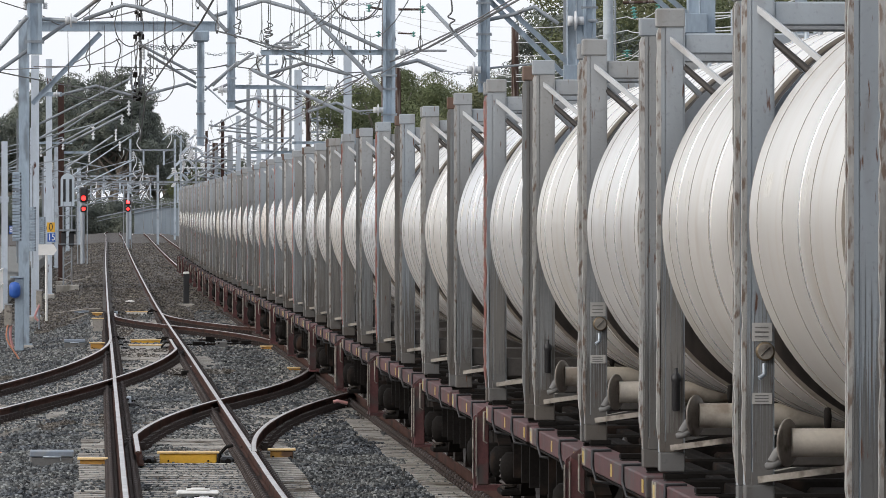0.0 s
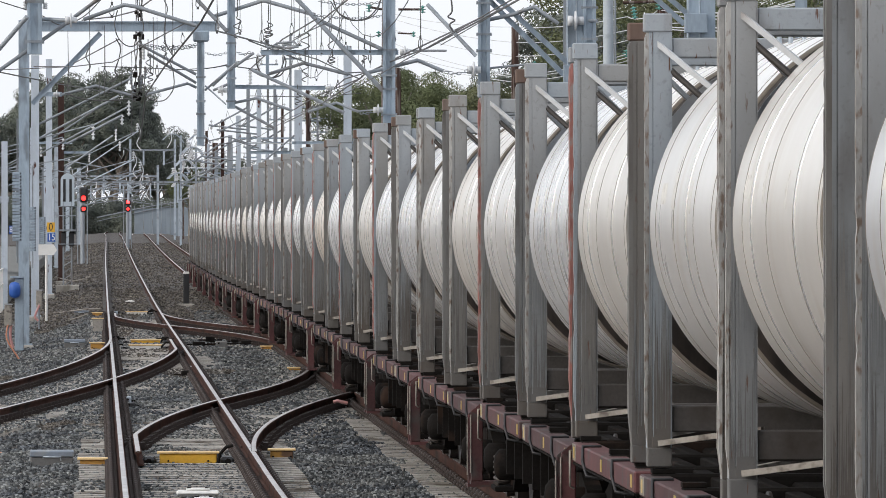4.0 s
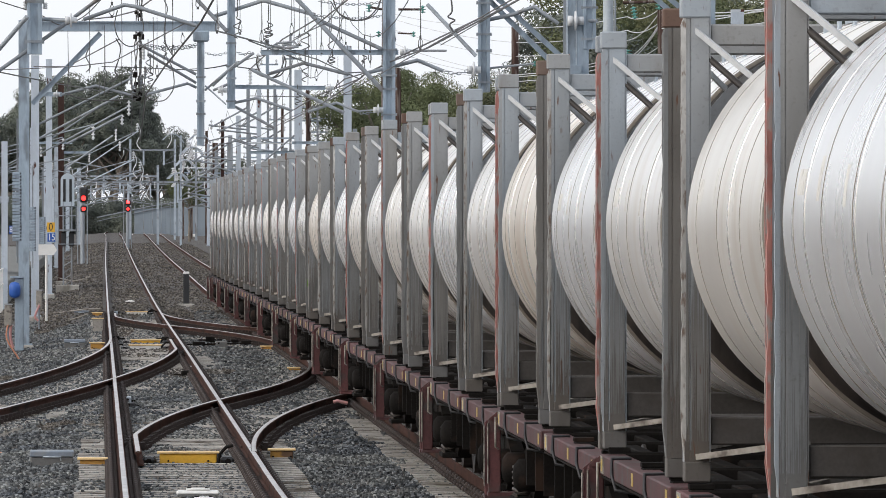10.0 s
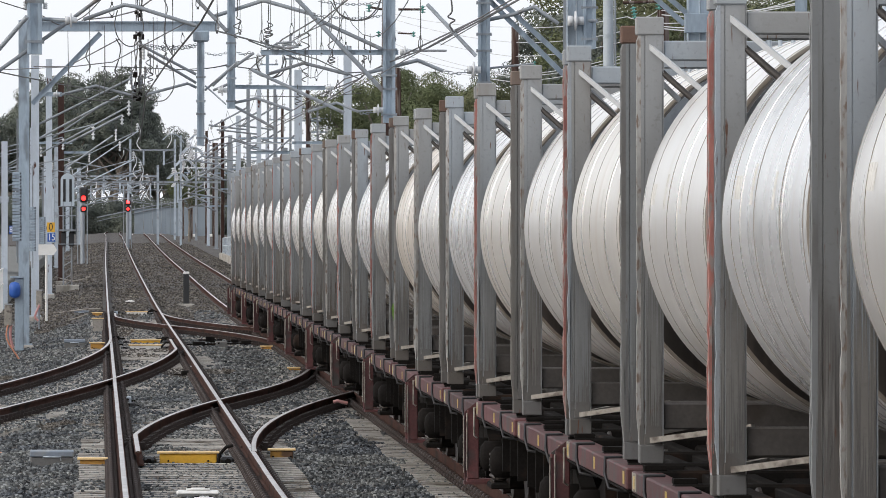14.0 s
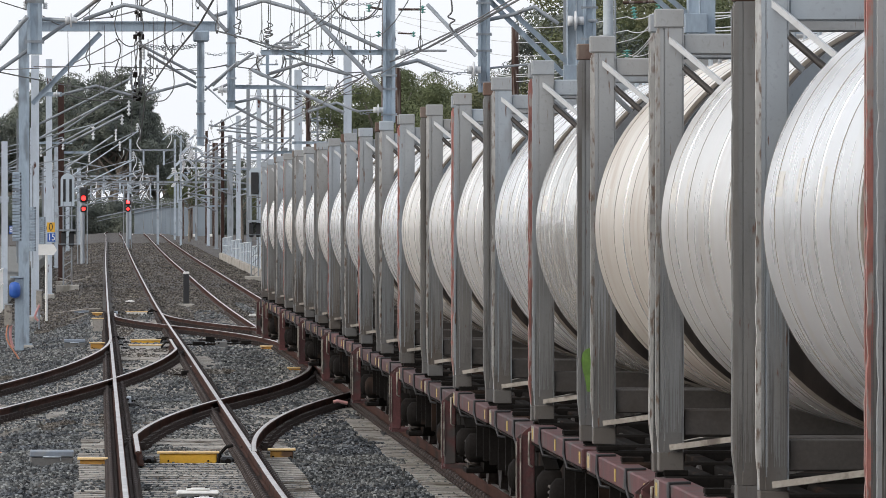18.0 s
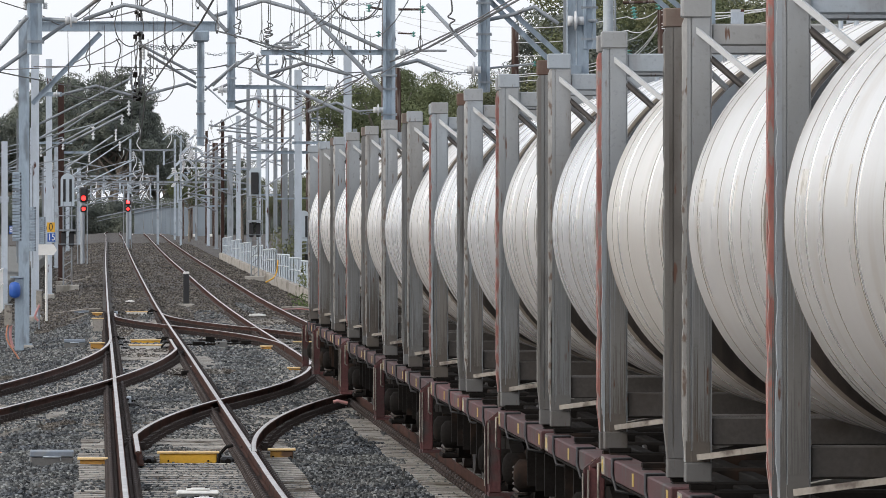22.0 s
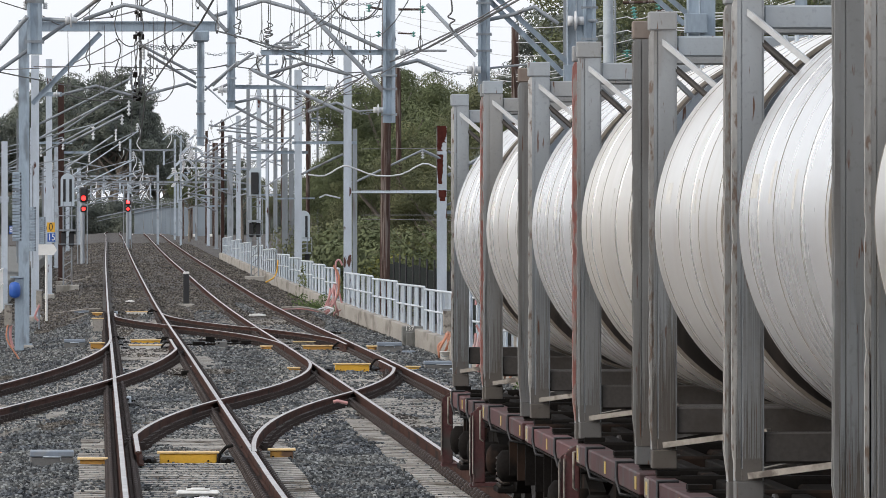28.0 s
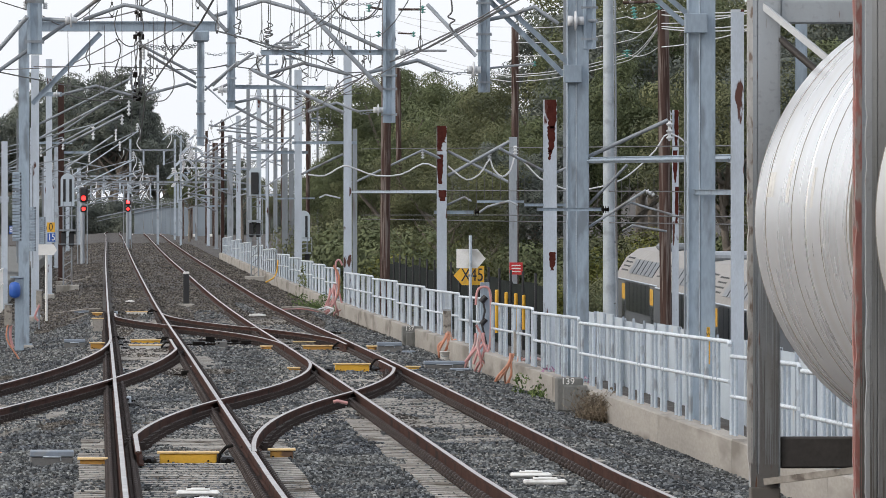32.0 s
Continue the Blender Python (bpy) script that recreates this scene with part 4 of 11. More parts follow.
mast_17 = mast(8.00, 393, 0.02, 9.24, 0.231, M_RUSTED, "weathered narrow mast in the distance", foot=False)
arm(mast_17, [(7.995, 393, 8.085), (5.984, 392.7, 7.069)], 0.043)
arm(mast_17, [(7.995, 393, 6.929), (5.84, 392.7, 7.156)], 0.043)
boom(mast_17, (7.422, 393, 6.495), (9.142, 393, 6.496), 0.087, "boom")
arm(mast_17, [(5.845, 393, 6.35), (6.846, 392.85, 6.58), (7.989, 392.7, 6.233)], 0.036, "registration_arm")
insulator(mast_17, (5.987, 392.9, 7.447), (-0, 0, -0.52), 0.520, 0.072, 3)
mast_18 = mast(7.96, 420, 0.07, 9.94, 0.185, M_GALVOLD, "weathered narrow mast in the distance", foot=False)
arm(mast_18, [(7.958, 420, 8.703), (5.947, 419.7, 7.618)], 0.046)
arm(mast_18, [(7.958, 420, 7.468), (5.804, 419.7, 7.71)], 0.046)
boom(mast_18, (7.384, 420, 7.004), (9.105, 420, 7.005), 0.093, "boom")
arm(mast_18, [(5.808, 420, 6.849), (6.808, 419.85, 7.095), (7.952, 419.7, 6.724)], 0.039, "registration_arm")
insulator(mast_18, (5.95, 419.9, 8.021), (-0, 0, -0.556), 0.556, 0.077, 3)
mast_19 = mast(8.05, 455, 0.14, 8.70, 0.268, M_RUSTED, "weathered narrow mast in the distance", foot=False)
arm(mast_19, [(8.052, 455, 7.365), (6.042, 454.7, 6.191)], 0.050)
arm(mast_19, [(8.052, 455, 6.027), (5.898, 454.7, 6.291)], 0.050)
boom(mast_19, (7.479, 455, 5.525), (9.199, 455, 5.525), 0.100, "boom")
arm(mast_19, [(5.902, 455, 5.357), (6.903, 454.85, 5.624), (8.047, 454.7, 5.222)], 0.042, "registration_arm")
insulator(mast_19, (6.044, 454.9, 6.627), (-0, 0, -0.602), 0.602, 0.084, 3)
mast_20 = mast(8.15, 490, 0.21, 7.91, 0.252, M_GALVOLD, "weathered narrow mast in the distance", foot=False)
arm(mast_20, [(8.149, 490, 6.464), (6.139, 489.7, 5.201)], 0.054)
arm(mast_20, [(8.149, 490, 5.023), (5.996, 489.7, 5.309)], 0.054)
boom(mast_20, (7.576, 490, 4.483), (9.296, 490, 4.483), 0.108, "boom")
arm(mast_20, [(5.999, 490, 4.302), (7, 489.85, 4.59), (8.144, 489.7, 4.157)], 0.045, "registration_arm")
insulator(mast_20, (6.141, 489.9, 5.67), (-0, 0, -0.648), 0.648, 0.090, 3)
mast_21 = mast(8.13, 520, 0.27, 9.30, 0.229, M_RUST, "weathered narrow mast in the distance", foot=False)
arm(mast_21, [(8.132, 520, 7.766), (6.122, 519.7, 6.425)], 0.057)
arm(mast_21, [(8.132, 520, 6.237), (5.979, 519.7, 6.54)], 0.057)
boom(mast_21, (7.559, 520, 5.663), (9.279, 520, 5.664), 0.115, "boom")
arm(mast_21, [(5.982, 520, 5.472), (6.983, 519.85, 5.777), (8.127, 519.7, 5.318)], 0.048, "registration_arm")
insulator(mast_21, (6.125, 519.9, 6.923), (-0, 0, -0.688), 0.688, 0.096, 3)
mast_22 = mast(8.30, 560, 0.35, 7.42, 0.247, M_GALVOLD, "weathered narrow mast in the distance", foot=False)
arm(mast_22, [(8.305, 560, 5.769), (6.295, 559.7, 4.327)], 0.062)
arm(mast_22, [(8.304, 560, 4.122), (6.152, 559.7, 4.451)], 0.062)
boom(mast_22, (7.731, 560, 3.505), (9.451, 560, 3.505), 0.124, "boom")
arm(mast_22, [(6.155, 560, 3.299), (7.156, 559.85, 3.628), (8.3, 559.7, 3.134)], 0.051, "registration_arm")
insulator(mast_22, (6.297, 559.9, 4.863), (-0, 0, -0.741), 0.741, 0.103, 3)
mast_23 = mast(8.26, 600, 0.43, 8.42, 0.221, M_RUSTED, "weathered narrow mast in the distance", foot=False)
arm(mast_23, [(8.259, 600, 6.651), (6.249, 599.7, 5.106)], 0.066)
arm(mast_23, [(8.258, 600, 4.887), (6.106, 599.7, 5.238)], 0.066)
boom(mast_23, (7.685, 600, 4.225), (9.405, 600, 4.226), 0.132, "boom")
arm(mast_23, [(6.109, 600, 4.005), (7.11, 599.85, 4.357), (8.254, 599.7, 3.828)], 0.055, "registration_arm")
insulator(mast_23, (6.251, 599.9, 5.68), (-0, 0, -0.794), 0.794, 0.110, 3)
mast_24 = mast(9.87, 440, 0.11, 10.29, 0.162, M_GALVOLD, "weathered narrow mast in the distance", foot=False)
arm(mast_24, [(9.874, 440, 8.991), (7.861, 439.7, 7.854)], 0.049)
arm(mast_24, [(9.873, 440, 7.697), (7.718, 439.7, 7.951)], 0.049)
boom(mast_24, (9.3, 440, 7.211), (11.021, 440, 7.212), 0.097, "boom")
arm(mast_24, [(7.723, 440, 7.049), (8.723, 439.85, 7.306), (9.867, 439.7, 6.917)], 0.040, "registration_arm")
insulator(mast_24, (7.864, 439.9, 8.277), (-0, 0, -0.582), 0.582, 0.081, 3)
mast_25 = mast(10.53, 450, 0.13, 9.13, 0.165, M_WOOD, "weathered narrow mast in the distance", foot=False)
arm(mast_25, [(10.528, 450, 7.811), (8.515, 449.7, 6.649)], 0.050)
arm(mast_25, [(10.528, 450, 6.487), (8.372, 449.7, 6.748)], 0.050)
boom(mast_25, (9.954, 450, 5.991), (11.675, 450, 5.991), 0.099, "boom")
arm(mast_25, [(8.377, 450, 5.825), (9.378, 449.85, 6.088), (10.521, 449.7, 5.691)], 0.041, "registration_arm")
insulator(mast_25, (8.519, 449.9, 7.081), (-0, 0, -0.595), 0.595, 0.083, 3)
mast_26 = mast(10.06, 470, 0.17, 7.35, 0.173, M_RUSTED, "weathered narrow mast in the distance", foot=False)
arm(mast_26, [(10.063, 470, 5.965), (8.05, 469.7, 4.753)], 0.052)
arm(mast_26, [(10.062, 470, 4.582), (7.907, 469.7, 4.857)], 0.052)
boom(mast_26, (9.489, 470, 4.064), (11.21, 470, 4.064), 0.104, "boom")
arm(mast_26, [(7.912, 470, 3.891), (8.912, 469.85, 4.167), (10.056, 469.7, 3.752)], 0.043, "registration_arm")
insulator(mast_26, (8.054, 469.9, 5.203), (-0, 0, -0.622), 0.622, 0.086, 3)
pole_27 = base("timber_pole", pose(8.44, 230, -1.30), "leaning brown timber pole", "utility pole")
part("pole_shaft", Form().tube([(8.438, 230, -1.3), (8.465, 230, 2.368), (8.521, 230, 9.704)], 0.152, 12), M_WOOD, pole_27, "", inverse(pole_27))
arm(pole_27, [(8.86, 230, 8.909), (9.588, 230, 8.91)], 0.034, "crossarm", material=M_WOOD)
arm(pole_27, [(8.013, 230, 8.976), (8.386, 230, 8.909)], 0.034, "crossarm", material=M_WOOD)
insulator(pole_27, (9.584, 229.9, 9.026), (-0, 0, -0.237), 0.237, 0.101, 3, M_GREENGLASS)
insulator(pole_27, (7.976, 229.9, 9.058), (-0, 0, -0.237), 0.237, 0.101, 3, M_GREENGLASS)
insulator(pole_27, (8.263, 229.9, 8.263), (-0, 0, -0.186), 0.186, 0.076, 2, M_GREENGLASS)
arm(pole_27, [(8.843, 230, 8.198), (9.283, 230, 8.182)], 0.025, "crossarm", material=M_WOOD)
insulator(pole_27, (9.313, 229.9, 8.247), (-0, 0, -0.169), 0.169, 0.068, 2, M_GREENGLASS)
pole_28 = base("timber_pole", pose(13.97, 260, -2.70), "weathered brown timber pole", "utility pole")
part("pole_shaft", Form().tube([(13.972, 260, -2.7), (13.972, 260, 1.244), (13.972, 260, 9.133)], 0.124, 12), M_WOOD, pole_28, "", inverse(pole_28))
insulator(pole_28, (14.628, 259.9, 7.983), (0, 0, -0.191), 0.191, 0.076, 2, M_GREENGLASS)
pole_29 = base("timber_pole", pose(12.88, 175, -2.90), "weathered split timber pole", "utility pole")
part("pole_shaft", Form().tube([(12.881, 175, -2.9), (12.85, 175, 0.572), (12.788, 175, 7.517)], 0.135, 12), M_WOOD, pole_29, "", inverse(pole_29))
insulator(pole_29, (12.684, 174.9, 7.566), (0, 0, -0.155), 0.155, 0.084, 2, M_GREENGLASS)
insulator(pole_29, (11.961, 174.9, 6.508), (0, 0, -0.18), 0.180, 0.116, 3, M_GREENGLASS)
arm(pole_29, [(11.864, 175, 7.58), (12.665, 175, 7.607)], 0.032, "crossarm", material=M_WOOD)
insulator(pole_29, (12.09, 174.9, 7.488), (0.052, 0, -0.283), 0.288, 0.077, 4, M_GREENGLASS)
pole_30 = base("timber_pole", pose(11.65, 300, -1.80), "thin dark timber pole", "utility pole")
part("pole_shaft", Form().tube([(11.652, 300, -1.8), (11.613, 300, 1.644), (11.534, 300, 8.531)], 0.110, 12), M_WOOD, pole_30, "", inverse(pole_30))
pole_31 = base("timber_pole", pose(9.61, 360, -0.80), "thin brown timber pole", "utility pole")
part("pole_shaft", Form().tube([(9.614, 360, -0.8), (9.614, 360, 2.346), (9.614, 360, 8.639)], 0.093, 12), M_WOOD, pole_31, "", inverse(pole_31))
pole_32 = base("steel_pole", pose(9.92, 150, -1.2), "tall pale round steel pole with step irons", "utility pole")
part("pole_shaft", Form().rod((9.92, 150, -1.2), (9.881, 150, 8.261), 0.138, 0.094, 16), M_POLE, pole_32, "", inverse(pole_32))
part("cable_conduit", Form().tube([(10.052, 149.9, 0.305), (10.007, 149.9, 8.037)], 0.02), M_GALVOLD, pole_32, "", inverse(pole_32))
for i in range(14):
    part("step_iron", Form().rod((9.99, 149.9, -0.2 + i * 0.6), (10.05, 149.9, -0.2 + i * 0.6), 0.012, seg=5), M_GALVOLD, pole_32, "", inverse(pole_32))
mast_33 = mast(14.19, 190, -2.6, 5.34, 0.154, M_RUSTED, "white and rust coloured stub mast", foot=False)
rust_run(mast_33, 14.19, 190 - 0.0693, 5.34, 0.154, ((0, 0.9, 0.3, 1.0), (1.0, 0.8, 0.1, 0.8), (1.9, 0.9, 0.4, 1.0)), 190)
insulator(mast_33, (14.039, 189.9, 5.326), (0, 0, -0.616), 0.616, 0.070, 4)
mast_34 = mast(13.64, 255, -2.4, 5.35, 0.263, M_GALVOLD, "grey galvanised line post among the trees", foot=False)
mast_35 = mast(12.76, 140, -2.6, 10.79, 0.206, M_GALV, "galvanised mast behind the fence", foot=False)
wire([(4.48, 70, 5.09), (4.6, 106, 5.09), (4.72, 146, 5.09), (4.54, 184, 5.09), (4.66, 227, 5.09), (4.48, 283, 5.096), (4.6, 330, 5.188), (4.72, 390, 5.306), (4.54, 455, 5.433), (4.66, 520, 5.56), (4.48, 600, 5.717), (4.6, 700, 5.913), (4.72, 820, 6.148)], 0.009, "dark contact wire above a track")
wire([(4.6, 70, 6.6), (4.6, 106, 6.6), (4.6, 146, 6.6), (4.6, 184, 6.6), (4.6, 227, 6.6), (4.6, 283, 6.606), (4.6, 330, 6.698), (4.6, 390, 6.816), (4.6, 455, 6.943), (4.6, 520, 7.07), (4.6, 600, 7.227), (4.6, 700, 7.423), (4.6, 820, 7.658)], 0.008, "dark catenary wire above a track", sag=0.9)
wire([(-1.408, 106, 5.653), (-1.035, 106, 5.537)], 0.0078, "dark overhead wire along the line")
wire([(1.324, 108, 5.371), (1.225, 112, 5.52), (0.181, 130, 5.307), (-0.562, 150, 5.622), (-2.258, 170, 5.938)], 0.0099, "dark overhead wire along the line")
wire([(1.58, 106, 5.252), (2.972, 140, 5.841), (4.456, 160, 5.976), (6.019, 180, 5.925)], 0.0135, "dark overhead wire along the line")
wire([(5.964, 110, 5.799), (6.386, 150, 6.004), (6.174, 165, 6.019), (6.072, 180, 5.991)], 0.0167, "dark overhead wire along the line")
wire([(5.726, 130, 5.599), (5.422, 100, 5.515)], 0.0085, "dark overhead wire along the line")
wire([(5.835, 170, 5.87), (6.153, 184, 5.997), (6.405, 230, 5.98), (6.092, 260, 5.836)], 0.0194, "dark overhead wire along the line")
wire([(6.153, 184, 5.997), (6.405, 230, 6.318), (6.368, 300, 6.211)], 0.0175, "dark overhead wire along the line")
wire([(1.607, 110, 5.834), (1.661, 130, 5.977), (1.2, 150, 5.602), (0.994, 176, 5.487), (1.13, 230, 4.962)], 0.0176, "dark overhead wire along the line")
wire([(0.759, 110, 5.833), (0.541, 125, 6.033), (0.181, 130, 6.071), (-0.37, 140, 6.269)], 0.0116, "dark overhead wire along the line")
wire([(0.319, 150, 6.152), (-0.806, 180, 6.211), (-1.954, 220, 6.994)], 0.0135, "dark overhead wire along the line")
wire([(4.177, 150, 6.553), (3.867, 165, 6.503), (3.5, 184, 6.198)], 0.0153, "dark overhead wire along the line")
wire([(3.827, 120, 6.079), (4.22, 160, 6.505), (3.953, 180, 6.519), (2.922, 200, 6.577), (2.009, 230, 7.076)], 0.0131, "dark overhead wire along the line")
wire([(-1.992, 150, 5.511), (-1.043, 200, 6.133), (0.348, 250, 6.722)], 0.0147, "dark overhead wire along the line")
wire([(-0.203, 120, 5.968), (-0.194, 120, 5.448), (-0.203, 120, 4.928)], 0.0060, "thin dark dropper wire", name="dropper")
wire([(-0.627, 140, 6.074), (-0.617, 140, 5.431), (-0.627, 140, 4.788)], 0.0062, "thin dark dropper wire", name="dropper")
wire([(0.038, 130, 5.928), (0.047, 130, 5.331), (0.038, 130, 4.734)], 0.0060, "thin dark dropper wire", name="dropper")
wire([(0.374, 150, 6.923), (0.385, 150, 6.097), (0.374, 150, 5.27)], 0.0066, "thin dark dropper wire", name="dropper")
wire([(1.057, 160, 6.854), (1.068, 160, 6.267), (1.057, 160, 5.679)], 0.0071, "thin dark dropper wire", name="dropper")
wire([(1.547, 170, 7.491), (1.56, 170, 6.803), (1.547, 170, 6.116)], 0.0075, "thin dark dropper wire", name="dropper")
wire([(1.401, 120, 6.076), (1.41, 120, 5.9), (1.401, 120, 5.723)], 0.0060, "thin dark dropper wire", name="dropper")
wire([(1.938, 130, 6.36), (1.947, 130, 6.073), (1.938, 130, 5.786)], 0.0060, "thin dark dropper wire", name="dropper")
wire([(3.107, 150, 6.817), (3.118, 150, 6.458), (3.107, 150, 6.1)], 0.0066, "thin dark dropper wire", name="dropper")
wire([(3.491, 160, 7.21), (3.502, 160, 6.857), (3.491, 160, 6.504)], 0.0071, "thin dark dropper wire", name="dropper")
wire([(4.109, 165, 7.352), (4.121, 165, 6.867), (4.109, 165, 6.382)], 0.0073, "thin dark dropper wire", name="dropper")
wire([(4.546, 170, 7.119), (4.559, 170, 6.369), (4.546, 170, 5.619)], 0.0075, "thin dark dropper wire", name="dropper")
wire([(4.692, 165, 7.353), (4.704, 165, 6.746), (4.692, 165, 6.14)], 0.0073, "thin dark dropper wire", name="dropper")
wire([(5.009, 170, 7.495), (5.022, 170, 6.807), (5.009, 170, 6.119)], 0.0075, "thin dark dropper wire", name="dropper")
wire([(5.234, 170, 7.495), (5.247, 170, 6.901), (5.234, 170, 6.307)], 0.0075, "thin dark dropper wire", name="dropper")
wire([(5.993, 180, 7.779), (6.006, 180, 7.051), (5.993, 180, 6.322)], 0.0079, "thin dark dropper wire", name="dropper")
wire([(6.139, 180, 7.514), (6.152, 180, 6.852), (6.138, 180, 6.19)], 0.0079, "thin dark dropper wire", name="dropper")
wire([(4.88, 180, 6.983), (4.893, 180, 6.454), (4.88, 180, 5.924)], 0.0079, "thin dark dropper wire", name="dropper")
wire([(4.687, 200, 6.872), (4.701, 200, 6.211), (4.687, 200, 5.549)], 0.0088, "thin dark dropper wire", name="dropper")
wire([(6.828, 230, 6.488), (6.845, 230, 6.022), (6.828, 230, 5.557)], 0.0101, "thin dark dropper wire", name="dropper")
wire([(2.677, 150, 6.926), (2.688, 150, 6.651), (2.677, 150, 6.375)], 0.0066, "thin dark dropper wire", name="dropper")
wire([(3.175, 184, 7.077), (3.189, 184, 6.671), (3.175, 184, 6.265)], 0.0081, "thin dark dropper wire", name="dropper")
wire([(5.795, 140, 6.647), (5.805, 140, 6.209), (5.795, 140, 5.772)], 0.0062, "thin dark dropper wire", name="dropper")
wire([(5.748, 165, 6.626), (5.761, 165, 6.262), (5.748, 165, 5.898)], 0.0073, "thin dark dropper wire", name="dropper")
wire([(-0.089, 200, 6.574), (-0.074, 200, 5.986), (-0.089, 200, 5.399)], 0.0088, "thin dark dropper wire", name="dropper")
wire([(0.422, 240, 6.119), (0.439, 240, 5.767), (0.421, 240, 5.414)], 0.0106, "thin dark dropper wire", name="dropper")
wire([(0.725, 190, 6.799), (0.738, 190, 5.752), (0.724, 190, 4.705)], 0.0084, "thin dark dropper wire", name="dropper")
wire([(0.801, 185, 7.37), (0.814, 185, 6.487), (0.8, 185, 5.603)], 0.0082, "thin dark dropper wire", name="dropper")
wire([(0.944, 195, 7.194), (0.958, 195, 5.905), (0.944, 195, 4.615)], 0.0086, "thin dark dropper wire", name="dropper")
wire([(0.911, 180, 7.376), (0.924, 180, 6.715), (0.911, 180, 6.053)], 0.0079, "thin dark dropper wire", name="dropper")
wire([(0.297, 150, 6.725), (0.288, 150, 6.689), (0.274, 150, 6.638), (0.259, 150, 6.578), (0.247, 150, 6.517), (0.242, 150, 6.46), (0.244, 150, 6.408), (0.251, 150, 6.354), (0.262, 150, 6.301), (0.278, 150, 6.252), (0.297, 150, 6.207), (0.321, 150, 6.166), (0.35, 150, 6.127), (0.383, 150, 6.093), (0.417, 150, 6.064), (0.451, 150, 6.042), (0.485, 150, 6.027), (0.522, 150, 6.017), (0.559, 150, 6.014), (0.594, 150, 6.019), (0.627, 150, 6.031), (0.658, 150, 6.054), (0.687, 150, 6.086), (0.715, 150, 6.125), (0.739, 150, 6.166), (0.759, 150, 6.207), (0.776, 150, 6.248), (0.789, 150, 6.29), (0.798, 150, 6.334), (0.803, 150, 6.38), (0.803, 150, 6.428), (0.796, 150, 6.484), (0.782, 150, 6.547), (0.764, 150, 6.61), (0.748, 150, 6.665), (0.737, 150, 6.703)], 0.0110, "looped dark jumper cable", name="jumper_cable")
wire([(4.75, 160, 7.188), (4.768, 160, 7.155), (4.792, 160, 7.108), (4.823, 160, 7.053), (4.859, 160, 6.999), (4.903, 160, 6.953), (4.956, 160, 6.913), (5.019, 160, 6.873), (5.088, 160, 6.837), (5.156, 160, 6.808), (5.221, 160, 6.789), (5.283, 160, 6.779), (5.344, 160, 6.778), (5.405, 160, 6.784), (5.462, 160, 6.796), (5.515, 160, 6.812), (5.566, 160, 6.836), (5.614, 160, 6.866), (5.658, 160, 6.901), (5.697, 160, 6.939), (5.727, 160, 6.978), (5.748, 160, 7.02), (5.76, 160, 7.069), (5.767, 160, 7.118), (5.771, 160, 7.16), (5.775, 160, 7.189)], 0.0118, "looped dark jumper cable", name="jumper_cable")
wire([(0.934, 172, 5.423), (0.958, 172, 5.404), (0.993, 172, 5.376), (1.034, 172, 5.344), (1.078, 172, 5.316), (1.123, 172, 5.297), (1.171, 172, 5.286), (1.224, 172, 5.28), (1.278, 172, 5.279), (1.33, 172, 5.285), (1.376, 172, 5.297), (1.416, 172, 5.319), (1.453, 172, 5.35), (1.486, 172, 5.386), (1.515, 172, 5.424), (1.54, 172, 5.462), (1.56, 172, 5.496), (1.577, 172, 5.53), (1.589, 172, 5.565), (1.598, 172, 5.605), (1.603, 172, 5.651), (1.605, 172, 5.708), (1.602, 172, 5.775), (1.596, 172, 5.844), (1.588, 172, 5.91), (1.578, 172, 5.967), (1.565, 172, 6.016), (1.548, 172, 6.061), (1.529, 172, 6.101), (1.513, 172, 6.133), (1.502, 172, 6.157)], 0.0126, "looped dark jumper cable", name="jumper_cable")
wire([(-0.97, 200, 5.912), (-0.903, 200, 5.888), (-0.812, 200, 5.853), (-0.702, 200, 5.814), (-0.581, 200, 5.778), (-0.456, 200, 5.751), (-0.322, 200, 5.735), (-0.175, 200, 5.724), (-0.021, 200, 5.719), (0.132, 200, 5.718), (0.278, 200, 5.722), (0.425, 200, 5.734), (0.579, 200, 5.753), (0.726, 200, 5.776), (0.85, 200, 5.797), (0.939, 200, 5.811)], 0.0184, "looped dark jumper cable", name="jumper_cable")
wire([(-0.008, 112, 5.864), (-0.041, 112, 5.829), (-0.085, 112, 5.778), (-0.139, 112, 5.72), (-0.197, 112, 5.664), (-0.255, 112, 5.617), (-0.316, 112, 5.578), (-0.383, 112, 5.54), (-0.451, 112, 5.508), (-0.519, 112, 5.486), (-0.584, 112, 5.477), (-0.649, 112, 5.489), (-0.716, 112, 5.52), (-0.779, 112, 5.557), (-0.833, 112, 5.593), (-0.871, 112, 5.617)], 0.0082, "looped dark jumper cable", name="jumper_cable")
